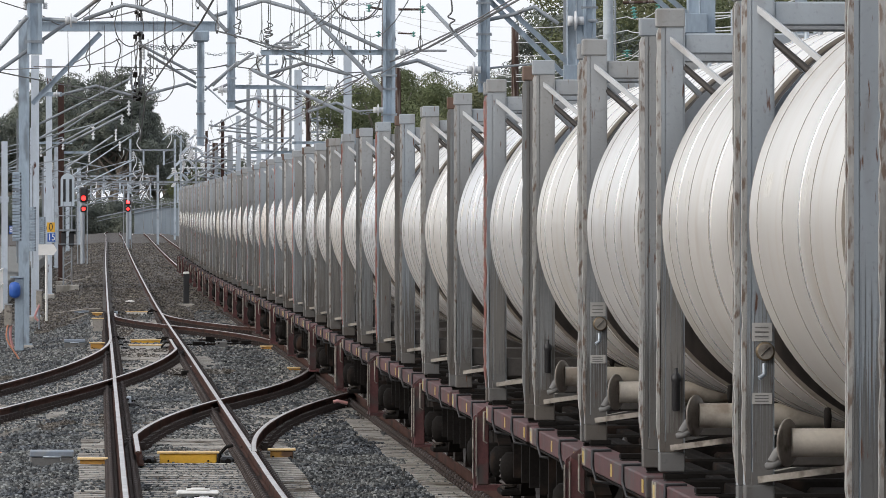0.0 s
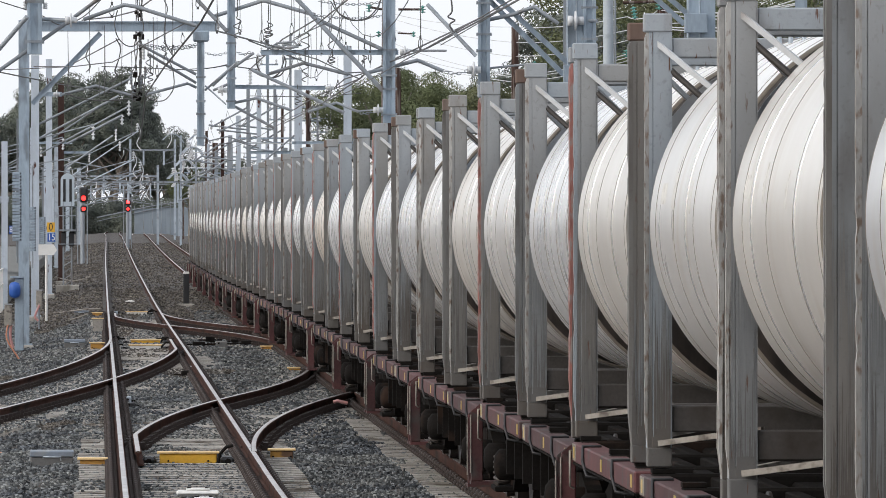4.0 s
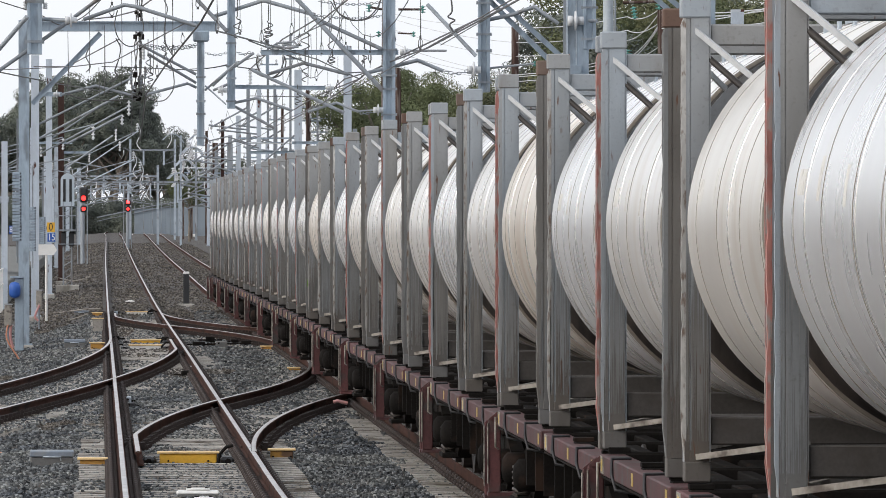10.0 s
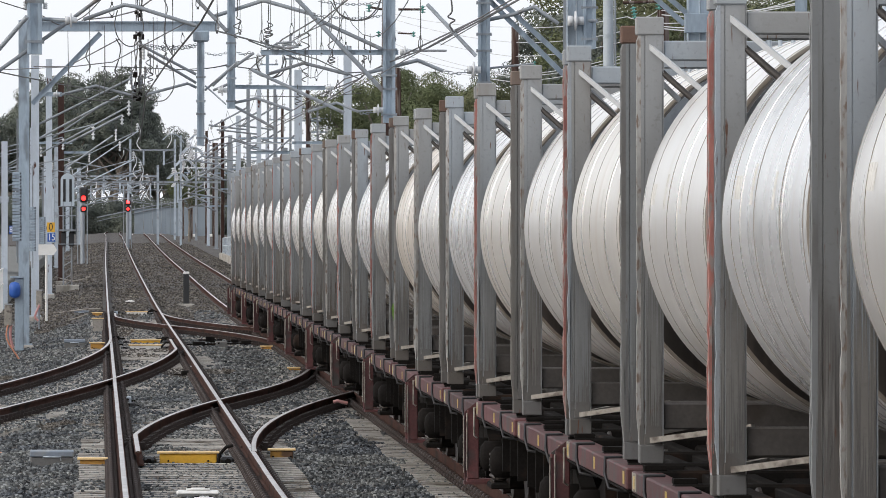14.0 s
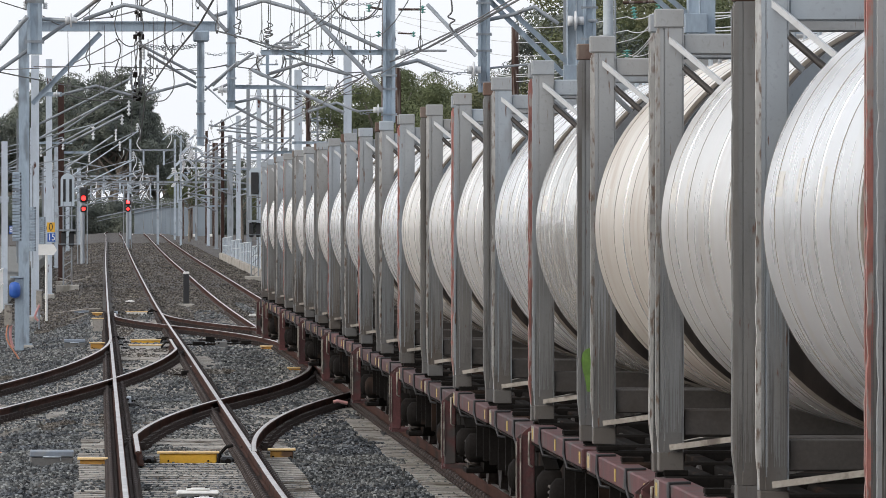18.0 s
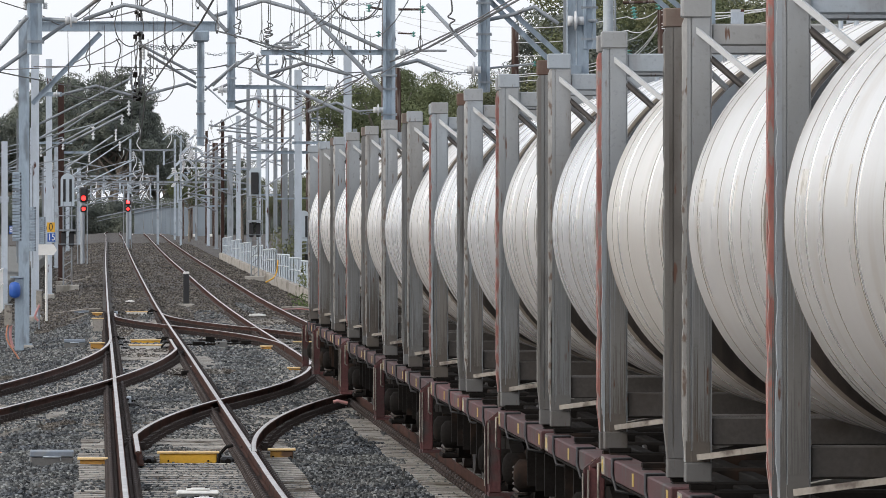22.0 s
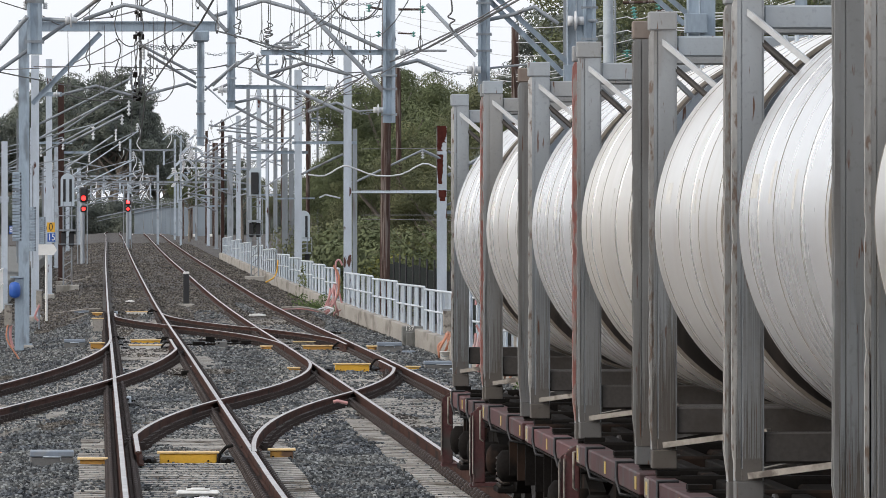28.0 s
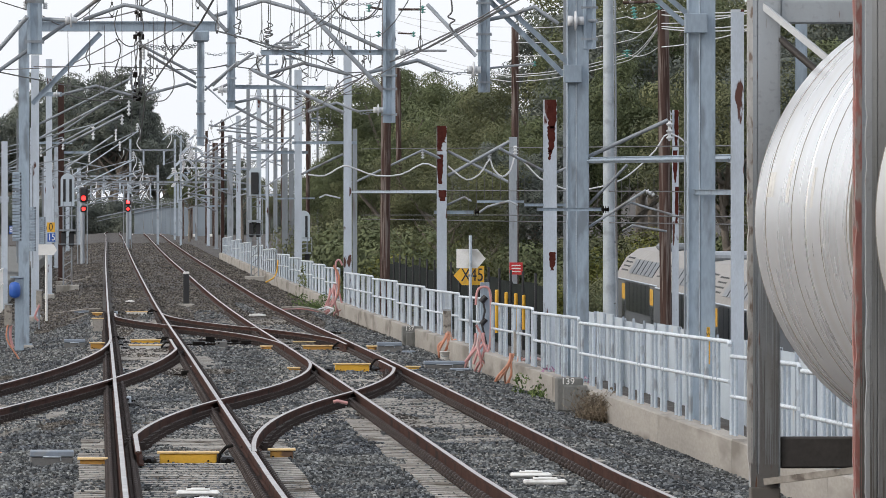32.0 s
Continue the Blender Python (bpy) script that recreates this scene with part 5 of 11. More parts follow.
wire([(0.264, 150, 6.174), (0.278, 150, 6.149), (0.298, 150, 6.114), (0.321, 150, 6.073), (0.341, 150, 6.029), (0.352, 150, 5.987), (0.354, 150, 5.945), (0.349, 150, 5.901), (0.341, 150, 5.856), (0.33, 150, 5.811), (0.319, 150, 5.766), (0.304, 150, 5.72), (0.286, 150, 5.673), (0.267, 150, 5.626), (0.251, 150, 5.583), (0.242, 150, 5.546), (0.244, 150, 5.517), (0.255, 150, 5.494), (0.269, 150, 5.474), (0.278, 150, 5.456), (0.275, 150, 5.436), (0.255, 150, 5.412), (0.223, 150, 5.386), (0.187, 150, 5.361), (0.154, 150, 5.34), (0.131, 150, 5.325)], 0.0110, "looped dark jumper cable", name="jumper_cable")
wire([(3.211, 165, 5.835), (3.237, 165, 5.819), (3.274, 165, 5.796), (3.317, 165, 5.77), (3.362, 165, 5.745), (3.405, 165, 5.726), (3.448, 165, 5.71), (3.493, 165, 5.694), (3.538, 165, 5.682), (3.582, 165, 5.675), (3.624, 165, 5.677), (3.664, 165, 5.688), (3.703, 165, 5.706), (3.741, 165, 5.731), (3.775, 165, 5.762), (3.806, 165, 5.799), (3.832, 165, 5.849), (3.855, 165, 5.913), (3.875, 165, 5.979), (3.891, 165, 6.038), (3.903, 165, 6.078)], 0.0152, "looped dark jumper cable", name="jumper_cable")
wire([(1.12, 140, 6.641), (1.13, 140, 6.622), (1.145, 140, 6.596), (1.161, 140, 6.564), (1.175, 140, 6.527), (1.182, 140, 6.487), (1.18, 140, 6.443), (1.171, 140, 6.394), (1.16, 140, 6.342), (1.148, 140, 6.286), (1.141, 140, 6.23), (1.135, 140, 6.17), (1.129, 140, 6.105), (1.125, 140, 6.04), (1.125, 140, 5.977), (1.13, 140, 5.921), (1.143, 140, 5.872), (1.161, 140, 5.826), (1.183, 140, 5.784), (1.205, 140, 5.747), (1.223, 140, 5.716), (1.238, 140, 5.69), (1.253, 140, 5.67), (1.266, 140, 5.654), (1.277, 140, 5.643), (1.284, 140, 5.633)], 0.0103, "looped dark jumper cable", name="jumper_cable")
wire([(-0.254, 150, 5.986), (-0.265, 150, 5.964), (-0.283, 150, 5.933), (-0.301, 150, 5.897), (-0.315, 150, 5.859), (-0.32, 150, 5.821), (-0.309, 150, 5.782), (-0.287, 150, 5.74), (-0.262, 150, 5.697), (-0.241, 150, 5.657), (-0.232, 150, 5.623), (-0.24, 150, 5.593), (-0.259, 150, 5.567), (-0.283, 150, 5.544), (-0.305, 150, 5.526), (-0.32, 150, 5.512)], 0.0110, "looped dark jumper cable", name="jumper_cable")
wire([(6.75, 150, 3.685), (6.845, 150, 3.603), (6.98, 150, 3.491), (7.104, 150, 3.42), (7.202, 150, 3.423), (7.29, 150, 3.468), (7.37, 150, 3.531), (7.442, 150, 3.627), (7.506, 150, 3.742), (7.558, 150, 3.807), (7.588, 150, 3.781), (7.606, 150, 3.704), (7.635, 150, 3.63), (7.687, 150, 3.566), (7.75, 150, 3.505), (7.812, 150, 3.476), (7.87, 150, 3.494), (7.926, 150, 3.544), (7.978, 150, 3.608), (8.011, 150, 3.711), (8.039, 150, 3.829), (8.1, 150, 3.873), (8.224, 150, 3.778), (8.381, 150, 3.609), (8.509, 150, 3.476), (8.569, 150, 3.43), (8.6, 150, 3.421), (8.664, 150, 3.399), (8.792, 150, 3.336), (8.952, 150, 3.262), (9.107, 150, 3.211), (9.238, 150, 3.199), (9.364, 150, 3.21), (9.505, 150, 3.233), (9.678, 150, 3.265), (9.866, 150, 3.309), (10.037, 150, 3.366), (10.173, 150, 3.433), (10.292, 150, 3.513), (10.413, 150, 3.609), (10.549, 150, 3.729), (10.686, 150, 3.866), (10.812, 150, 3.996), (10.905, 150, 4.137), (10.985, 150, 4.272), (11.1, 150, 4.328), (11.274, 150, 4.249), (11.483, 150, 4.092), (11.699, 150, 3.952), (11.94, 150, 3.859), (12.189, 150, 3.783), (12.364, 150, 3.731)], 0.0165, "pale sagging feeder cable", M_WIREPALE, name="jumper_cable")
wire([(5.883, 220, 3.91), (6.008, 220, 3.891), (6.187, 220, 3.867), (6.369, 220, 3.878), (6.543, 220, 3.961), (6.722, 220, 4.078), (6.887, 220, 4.153), (7.026, 220, 4.152), (7.152, 220, 4.109), (7.292, 220, 4.056), (7.453, 220, 3.995), (7.629, 220, 3.925), (7.826, 220, 3.879), (8.059, 220, 3.864), (8.314, 220, 3.872), (8.555, 220, 3.911), (8.778, 220, 4.009), (8.987, 220, 4.137), (9.171, 220, 4.219), (9.332, 220, 4.208), (9.468, 220, 4.151), (9.56, 220, 4.106)], 0.0243, "pale sagging feeder cable", M_WIREPALE, name="jumper_cable")
wire([(9.445, 280, 2.763), (10.74, 200, 2.739), (9.23, 110, 2.688)], 0.0116, "thin contact wire over the yard track")
wire([(9.445, 280, 2.619), (10.74, 200, 2.577), (9.23, 110, 2.575)], 0.0116, "thin contact wire over the yard track")
wire([(9.445, 280, 3.67), (10.74, 200, 3.373), (9.23, 110, 3.045)], 0.0116, "thin contact wire over the yard track")
wire([(9.446, 280, 5.174), (10.74, 200, 4.492), (9.23, 110, 3.71)], 0.0116, "thin contact wire over the yard track")
wire([(8.649, 190, 3.869), (8.649, 190, 2.946)], 0.0070, "thin dropper over the yard", name="dropper")
wire([(8.849, 190, 3.674), (8.849, 190, 2.89)], 0.0070, "thin dropper over the yard", name="dropper")
wire([(9.049, 190, 3.8), (9.049, 190, 2.834)], 0.0070, "thin dropper over the yard", name="dropper")
wire([(9.249, 190, 3.604), (9.249, 190, 2.904)], 0.0070, "thin dropper over the yard", name="dropper")
wire([(9.45, 190, 3.73), (9.45, 190, 2.848)], 0.0070, "thin dropper over the yard", name="dropper")
wire([(9.65, 190, 3.856), (9.65, 190, 2.918)], 0.0070, "thin dropper over the yard", name="dropper")
wire([(9.85, 190, 3.66), (9.85, 190, 2.862)], 0.0070, "thin dropper over the yard", name="dropper")
wire([(10.051, 190, 3.786), (10.051, 190, 2.932)], 0.0070, "thin dropper over the yard", name="dropper")
wire([(10.251, 190, 3.59), (10.251, 190, 2.876)], 0.0070, "thin dropper over the yard", name="dropper")
wire([(10.451, 190, 3.716), (10.451, 190, 2.946)], 0.0070, "thin dropper over the yard", name="dropper")
wire([(10.652, 190, 3.842), (10.652, 190, 2.89)], 0.0070, "thin dropper over the yard", name="dropper")
wire([(10.852, 190, 3.646), (10.852, 190, 2.834)], 0.0070, "thin dropper over the yard", name="dropper")
wire([(11.053, 190, 3.772), (11.053, 190, 2.904)], 0.0070, "thin dropper over the yard", name="dropper")
wire([(11.253, 190, 3.576), (11.253, 190, 2.848)], 0.0070, "thin dropper over the yard", name="dropper")
wire([(11.454, 190, 3.702), (11.454, 190, 2.918)], 0.0070, "thin dropper over the yard", name="dropper")
wire([(11.654, 190, 3.828), (11.654, 190, 2.862)], 0.0070, "thin dropper over the yard", name="dropper")
wire([(11.855, 190, 3.632), (11.855, 190, 2.932)], 0.0070, "thin dropper over the yard", name="dropper")
wire([(12.055, 190, 3.758), (12.055, 190, 2.876)], 0.0070, "thin dropper over the yard", name="dropper")
wire([(12.256, 190, 3.562), (12.256, 190, 2.946)], 0.0070, "thin dropper over the yard", name="dropper")
wire([(12.456, 190, 3.688), (12.456, 190, 2.89)], 0.0070, "thin dropper over the yard", name="dropper")
wire([(12.657, 190, 3.815), (12.657, 190, 2.835)], 0.0070, "thin dropper over the yard", name="dropper")
wire([(12.858, 190, 3.619), (12.858, 190, 2.905)], 0.0070, "thin dropper over the yard", name="dropper")
wire([(13.058, 190, 3.745), (13.058, 190, 2.849)], 0.0070, "thin dropper over the yard", name="dropper")
wire([(13.259, 190, 3.871), (13.259, 190, 2.919)], 0.0070, "thin dropper over the yard", name="dropper")
wire([(13.46, 190, 3.675), (13.46, 190, 2.863)], 0.0070, "thin dropper over the yard", name="dropper")
wire([(13.66, 190, 3.801), (13.66, 190, 2.933)], 0.0070, "thin dropper over the yard", name="dropper")
wire([(11.446, 300, 10.408), (13.954, 262, 8.662), (15.045, 220, 8.046), (12.751, 176, 7.13), (12.782, 140, 6.697)], 0.0129, "thin pale power line on timber poles", M_WIREPALE, name="power_line", sag=0.129)
wire([(11.446, 300, 9.994), (13.954, 262, 8.179), (15.045, 220, 7.755), (12.751, 176, 7.337), (12.782, 140, 6.589)], 0.0129, "thin pale power line on timber poles", M_WIREPALE, name="power_line", sag=0.129)
wire([(11.446, 300, 9.447), (13.954, 262, 7.543), (15.045, 220, 7.366), (12.751, 176, 6.585), (12.782, 140, 6.456)], 0.0129, "thin pale power line on timber poles", M_WIREPALE, name="power_line", sag=0.129)
wire([(11.446, 300, 9.149), (13.954, 262, 7.485), (15.045, 220, 7.268), (12.751, 176, 7.073), (12.782, 140, 6.369)], 0.0129, "thin pale power line on timber poles", M_WIREPALE, name="power_line", sag=0.129)
wire([(11.446, 300, 10.606), (13.954, 262, 9.182), (15.045, 220, 8.436), (12.751, 176, 7.441), (12.782, 140, 6.611)], 0.0129, "thin pale power line on timber poles", M_WIREPALE, name="power_line", sag=0.129)
wire([(11.446, 300, 9), (13.954, 262, 7.311), (15.045, 220, 7.171), (12.751, 176, 7.026), (12.782, 140, 6.279)], 0.0129, "thin pale power line on timber poles", M_WIREPALE, name="power_line", sag=0.129)
chain((5.967, 133.9, 5.243), (6.391, 133.9, 5.253))
chain((0.916, 175.9, 6.649), (2.157, 175.9, 6.637))
chain((0.994, 175.9, 6.584), (2.118, 175.9, 6.585))
chain((2.457, 183.9, 6.628), (2.984, 183.9, 6.628))
chain((4.544, 164.9, 7.023), (6, 164.9, 7.012))
chain((4.641, 164.9, 7.326), (6, 164.9, 7.303))
chain((3.228, 183.9, 6.642), (3.539, 183.9, 6.642))
chain((5.478, 164.9, 4.961), (5.83, 164.9, 4.974))
hanger((1.56, 170, 7.591), 1.350)
hanger((1.224, 172, 7.168), 1.328)
hanger((1.772, 170, 6.766), 0.250)
hanger((2.236, 150, 7.014), 0.728)
hanger((3.107, 150, 6.894), 0.805)
hanger((5.795, 140, 6.73), 0.988)
hanger((3.938, 160, 7.305), 0.824)
hanger((4.901, 176, 7.173), 1.346)
hanger((4.704, 165, 7.45), 1.262)
hanger((5.129, 165, 7.451), 1.141)
hanger((5.942, 175, 6.479), 0.489)
hanger((0.044, 150, 6.24), 0.883)
hanger((1.315, 160, 7.278), 1.436)
hanger((-0.737, 170, 5.989), 0.500)
hanger((5.226, 165, 6.99), 0.789)
hanger((4.359, 170, 7.494), 1.000)
hanger((2.867, 160, 7.092), 0.588)
hanger((5.748, 165, 6.626), 0.607)
hanger((1.737, 140, 6.694), 0.206)
hanger((0.162, 130, 6.434), 0.363)
hanger((5.864, 200, 6.579), 0.735)
hanger((5.822, 190, 6.664), 0.838)
feeder_36 = base("feeder_cluster", pose(0.87, 182, 7.94), "cluster of dark feeder wires with clips and small insulators", "wire")
arm(feeder_36, [(0.793, 182, 7.936), (0.794, 182, 7.848), (0.796, 182, 7.735), (0.796, 182, 7.635), (0.796, 182, 7.535), (0.799, 182, 7.435), (0.8, 182, 7.334), (0.794, 182, 7.234), (0.789, 182, 7.134), (0.794, 182, 7.033), (0.795, 182, 6.933), (0.774, 182, 6.833), (0.754, 182, 6.733), (0.759, 182, 6.632), (0.771, 182, 6.532), (0.782, 182, 6.432), (0.789, 182, 6.331), (0.782, 182, 6.231), (0.774, 182, 6.131), (0.779, 182, 6.031), (0.782, 182, 5.93), (0.764, 182, 5.83), (0.746, 182, 5.73), (0.751, 182, 5.617), (0.759, 182, 5.529)], 0.010, "feeder", material=M_WIRE)
arm(feeder_36, [(0.817, 182, 7.936), (0.822, 182, 7.848), (0.828, 182, 7.735), (0.829, 182, 7.635), (0.827, 182, 7.535), (0.813, 182, 7.435), (0.8, 182, 7.334), (0.802, 182, 7.234), (0.807, 182, 7.134), (0.806, 182, 7.033), (0.807, 182, 6.933), (0.82, 182, 6.833), (0.832, 182, 6.733), (0.831, 182, 6.632), (0.823, 182, 6.532), (0.807, 182, 6.432), (0.795, 182, 6.331), (0.808, 182, 6.231), (0.82, 182, 6.131), (0.805, 182, 6.031), (0.79, 182, 5.93), (0.799, 182, 5.83), (0.808, 182, 5.73), (0.798, 182, 5.617), (0.785, 182, 5.529)], 0.010, "feeder", material=M_WIRE)
arm(feeder_36, [(0.847, 182, 7.936), (0.868, 182, 7.848), (0.885, 182, 7.736), (0.874, 182, 7.635), (0.858, 182, 7.535), (0.855, 182, 7.435), (0.859, 182, 7.334), (0.876, 182, 7.234), (0.893, 182, 7.134), (0.895, 182, 7.034), (0.889, 182, 6.933), (0.875, 182, 6.833), (0.865, 182, 6.733), (0.88, 182, 6.632), (0.895, 182, 6.532), (0.888, 182, 6.432), (0.878, 182, 6.331), (0.882, 182, 6.231), (0.885, 182, 6.131), (0.874, 182, 6.031), (0.866, 182, 5.93), (0.882, 182, 5.83), (0.899, 182, 5.73), (0.896, 182, 5.617), (0.889, 182, 5.529)], 0.010, "feeder", material=M_WIRE)
arm(feeder_36, [(0.928, 182, 7.936), (0.929, 182, 7.848), (0.927, 182, 7.736), (0.915, 182, 7.635), (0.904, 182, 7.535), (0.905, 182, 7.435), (0.909, 182, 7.334), (0.906, 182, 7.234), (0.903, 182, 7.134), (0.903, 182, 7.034), (0.904, 182, 6.933), (0.903, 182, 6.833), (0.903, 182, 6.733), (0.908, 182, 6.632), (0.915, 182, 6.532), (0.925, 182, 6.432), (0.93, 182, 6.332), (0.917, 182, 6.231), (0.907, 182, 6.131), (0.921, 182, 6.031), (0.938, 182, 5.93), (0.933, 182, 5.83), (0.925, 182, 5.73), (0.925, 182, 5.617), (0.926, 182, 5.529)], 0.010, "feeder", material=M_WIRE)
arm(feeder_36, [(0.962, 182, 7.936), (0.952, 182, 7.848), (0.941, 182, 7.736), (0.932, 182, 7.635), (0.927, 182, 7.535), (0.926, 182, 7.435), (0.927, 182, 7.334), (0.931, 182, 7.234), (0.93, 182, 7.134), (0.911, 182, 7.034), (0.896, 182, 6.933), (0.913, 182, 6.833), (0.928, 182, 6.733), (0.905, 182, 6.632), (0.881, 182, 6.532), (0.89, 182, 6.432), (0.905, 182, 6.332), (0.908, 182, 6.231), (0.902, 182, 6.131), (0.88, 182, 6.031), (0.86, 182, 5.93), (0.872, 182, 5.83), (0.887, 182, 5.73), (0.876, 182, 5.617), (0.862, 182, 5.529)], 0.010, "feeder", material=M_WIRE)
arm(feeder_36, [(0.845, 182, 7.936), (0.835, 182, 7.848), (0.827, 182, 7.735), (0.829, 182, 7.635), (0.835, 182, 7.535), (0.839, 182, 7.435), (0.848, 182, 7.334), (0.87, 182, 7.234), (0.887, 182, 7.134), (0.875, 182, 7.034), (0.862, 182, 6.933), (0.874, 182, 6.833), (0.892, 182, 6.733), (0.901, 182, 6.632), (0.906, 182, 6.532), (0.912, 182, 6.432), (0.913, 182, 6.332), (0.904, 182, 6.231), (0.894, 182, 6.131), (0.896, 182, 6.031), (0.902, 182, 5.93), (0.908, 182, 5.83), (0.915, 182, 5.73), (0.925, 182, 5.617), (0.933, 182, 5.529)], 0.010, "feeder", material=M_WIRE)
part("clip", Form().box(0.727, 181.85, 5.988, 0.834, 181.95, 6.118, 0.01), M_UNDER, feeder_36, "", inverse(feeder_36))
part("clip", Form().box(0.863, 181.85, 7.554, 0.980, 181.95, 7.694, 0.01), M_UNDER, feeder_36, "", inverse(feeder_36))
part("clip", Form().box(0.729, 181.85, 6.893, 0.826, 181.95, 7.009, 0.01), M_UNDER, feeder_36, "", inverse(feeder_36))
part("clip", Form().box(0.874, 181.85, 6.885, 0.990, 181.95, 7.024, 0.01), M_UNDER, feeder_36, "", inverse(feeder_36))
part("clip", Form().box(0.823, 181.85, 6.964, 0.902, 181.95, 7.059, 0.01), M_UNDER, feeder_36, "", inverse(feeder_36))
part("clip", Form().box(0.759, 181.85, 7.486, 0.828, 181.95, 7.568, 0.01), M_UNDER, feeder_36, "", inverse(feeder_36))
part("clip", Form().box(0.854, 181.85, 5.460, 0.924, 181.95, 5.543, 0.01), M_UNDER, feeder_36, "", inverse(feeder_36))
part("clip", Form().box(0.723, 181.85, 5.471, 0.815, 181.95, 5.581, 0.01), M_UNDER, feeder_36, "", inverse(feeder_36))
part("clip", Form().box(0.789, 181.85, 7.121, 0.884, 181.95, 7.236, 0.01), M_UNDER, feeder_36, "", inverse(feeder_36))
part("clip", Form().box(0.872, 181.85, 6.645, 0.958, 181.95, 6.748, 0.01), M_UNDER, feeder_36, "", inverse(feeder_36))
part("clip", Form().box(0.740, 181.85, 5.641, 0.802, 181.95, 5.716, 0.01), M_UNDER, feeder_36, "", inverse(feeder_36))
part("clip", Form().box(0.819, 181.85, 5.810, 0.887, 181.95, 5.891, 0.01), M_UNDER, feeder_36, "", inverse(feeder_36))
part("clip", Form().box(0.848, 181.85, 5.549, 0.946, 181.95, 5.667, 0.01), M_UNDER, feeder_36, "", inverse(feeder_36))
part("clip", Form().box(0.865, 181.85, 7.415, 0.951, 181.95, 7.518, 0.01), M_UNDER, feeder_36, "", inverse(feeder_36))
part("clip", Form().box(0.749, 181.85, 5.791, 0.827, 181.95, 5.884, 0.01), M_UNDER, feeder_36, "", inverse(feeder_36))
part("clip", Form().box(0.789, 181.85, 5.433, 0.901, 181.95, 5.567, 0.01), M_UNDER, feeder_36, "", inverse(feeder_36))
insulator(feeder_36, (0.974, 181.9, 6.704), (-0, 0, -0.294), 0.294, 0.047, 4, M_GALVOLD)
insulator(feeder_36, (0.734, 181.9, 5.821), (-0, 0, -0.294), 0.294, 0.047, 4, M_GALVOLD)
insulator(feeder_36, (1.014, 181.9, 6.249), (-0, 0, -0.294), 0.294, 0.047, 4, M_GALVOLD)
insulator(feeder_36, (0.68, 181.9, 6.115), (-0, 0, -0.294), 0.294, 0.047, 4, M_GALVOLD)
insulator(feeder_36, (0.907, 181.9, 6.009), (-0, 0, -0.294), 0.294, 0.047, 4, M_GALVOLD)
coil(feeder_36, (0.947, 181.8, 6.06), 0.535, 0.080)
coil(feeder_36, (0.693, 181.8, 5.927), 0.402, 0.060)
coil(feeder_36, (1.134, 181.8, 6.328), 0.482, 0.067)
coil(feeder_36, (1.08, 181.8, 6.889), 0.803, 0.054)
wire([(0.871, 180, 6.027), (0.864, 180, 6.009), (0.853, 180, 5.983), (0.841, 180, 5.954), (0.833, 180, 5.923), (0.832, 180, 5.895), (0.84, 180, 5.865), (0.855, 180, 5.832), (0.874, 180, 5.8), (0.893, 180, 5.775), (0.911, 180, 5.762), (0.929, 180, 5.763), (0.949, 180, 5.775), (0.968, 180, 5.794), (0.983, 180, 5.817), (0.99, 180, 5.842), (0.989, 180, 5.874), (0.981, 180, 5.917), (0.968, 180, 5.96), (0.953, 180, 5.991), (0.937, 180, 6), (0.919, 180, 5.981), (0.895, 180, 5.941), (0.871, 180, 5.889), (0.853, 180, 5.835), (0.845, 180, 5.789), (0.85, 180, 5.745), (0.864, 180, 5.696), (0.883, 180, 5.652), (0.905, 180, 5.618), (0.924, 180, 5.604), (0.943, 180, 5.616), (0.965, 180, 5.65), (0.986, 180, 5.694), (1.004, 180, 5.735), (1.017, 180, 5.762)], 0.0132, "looped dark jumper cable", name="jumper_cable")
wire([(0.686, 180, 6.08), (0.696, 180, 6.094), (0.709, 180, 6.113), (0.725, 180, 6.136), (0.74, 180, 6.161), (0.752, 180, 6.185), (0.763, 180, 6.212), (0.772, 180, 6.243), (0.78, 180, 6.273), (0.787, 180, 6.299), (0.792, 180, 6.318)], 0.0132, "looped dark jumper cable", name="jumper_cable")
wire([(0.364, 160, 6.313), (0.366, 160, 6.288), (0.371, 160, 6.253), (0.375, 160, 6.212), (0.377, 160, 6.168), (0.375, 160, 6.125), (0.368, 160, 6.08), (0.356, 160, 6.031), (0.343, 160, 5.981), (0.329, 160, 5.933), (0.316, 160, 5.89), (0.305, 160, 5.851), (0.292, 160, 5.815), (0.281, 160, 5.782), (0.273, 160, 5.752), (0.269, 160, 5.725), (0.275, 160, 5.702), (0.287, 160, 5.682), (0.301, 160, 5.665), (0.312, 160, 5.649), (0.316, 160, 5.631), (0.312, 160, 5.612), (0.302, 160, 5.591), (0.288, 160, 5.571), (0.273, 160, 5.553), (0.258, 160, 5.537), (0.241, 160, 5.524), (0.223, 160, 5.513), (0.204, 160, 5.503), (0.187, 160, 5.496), (0.175, 160, 5.49)], 0.0118, "looped dark jumper cable", name="jumper_cable")
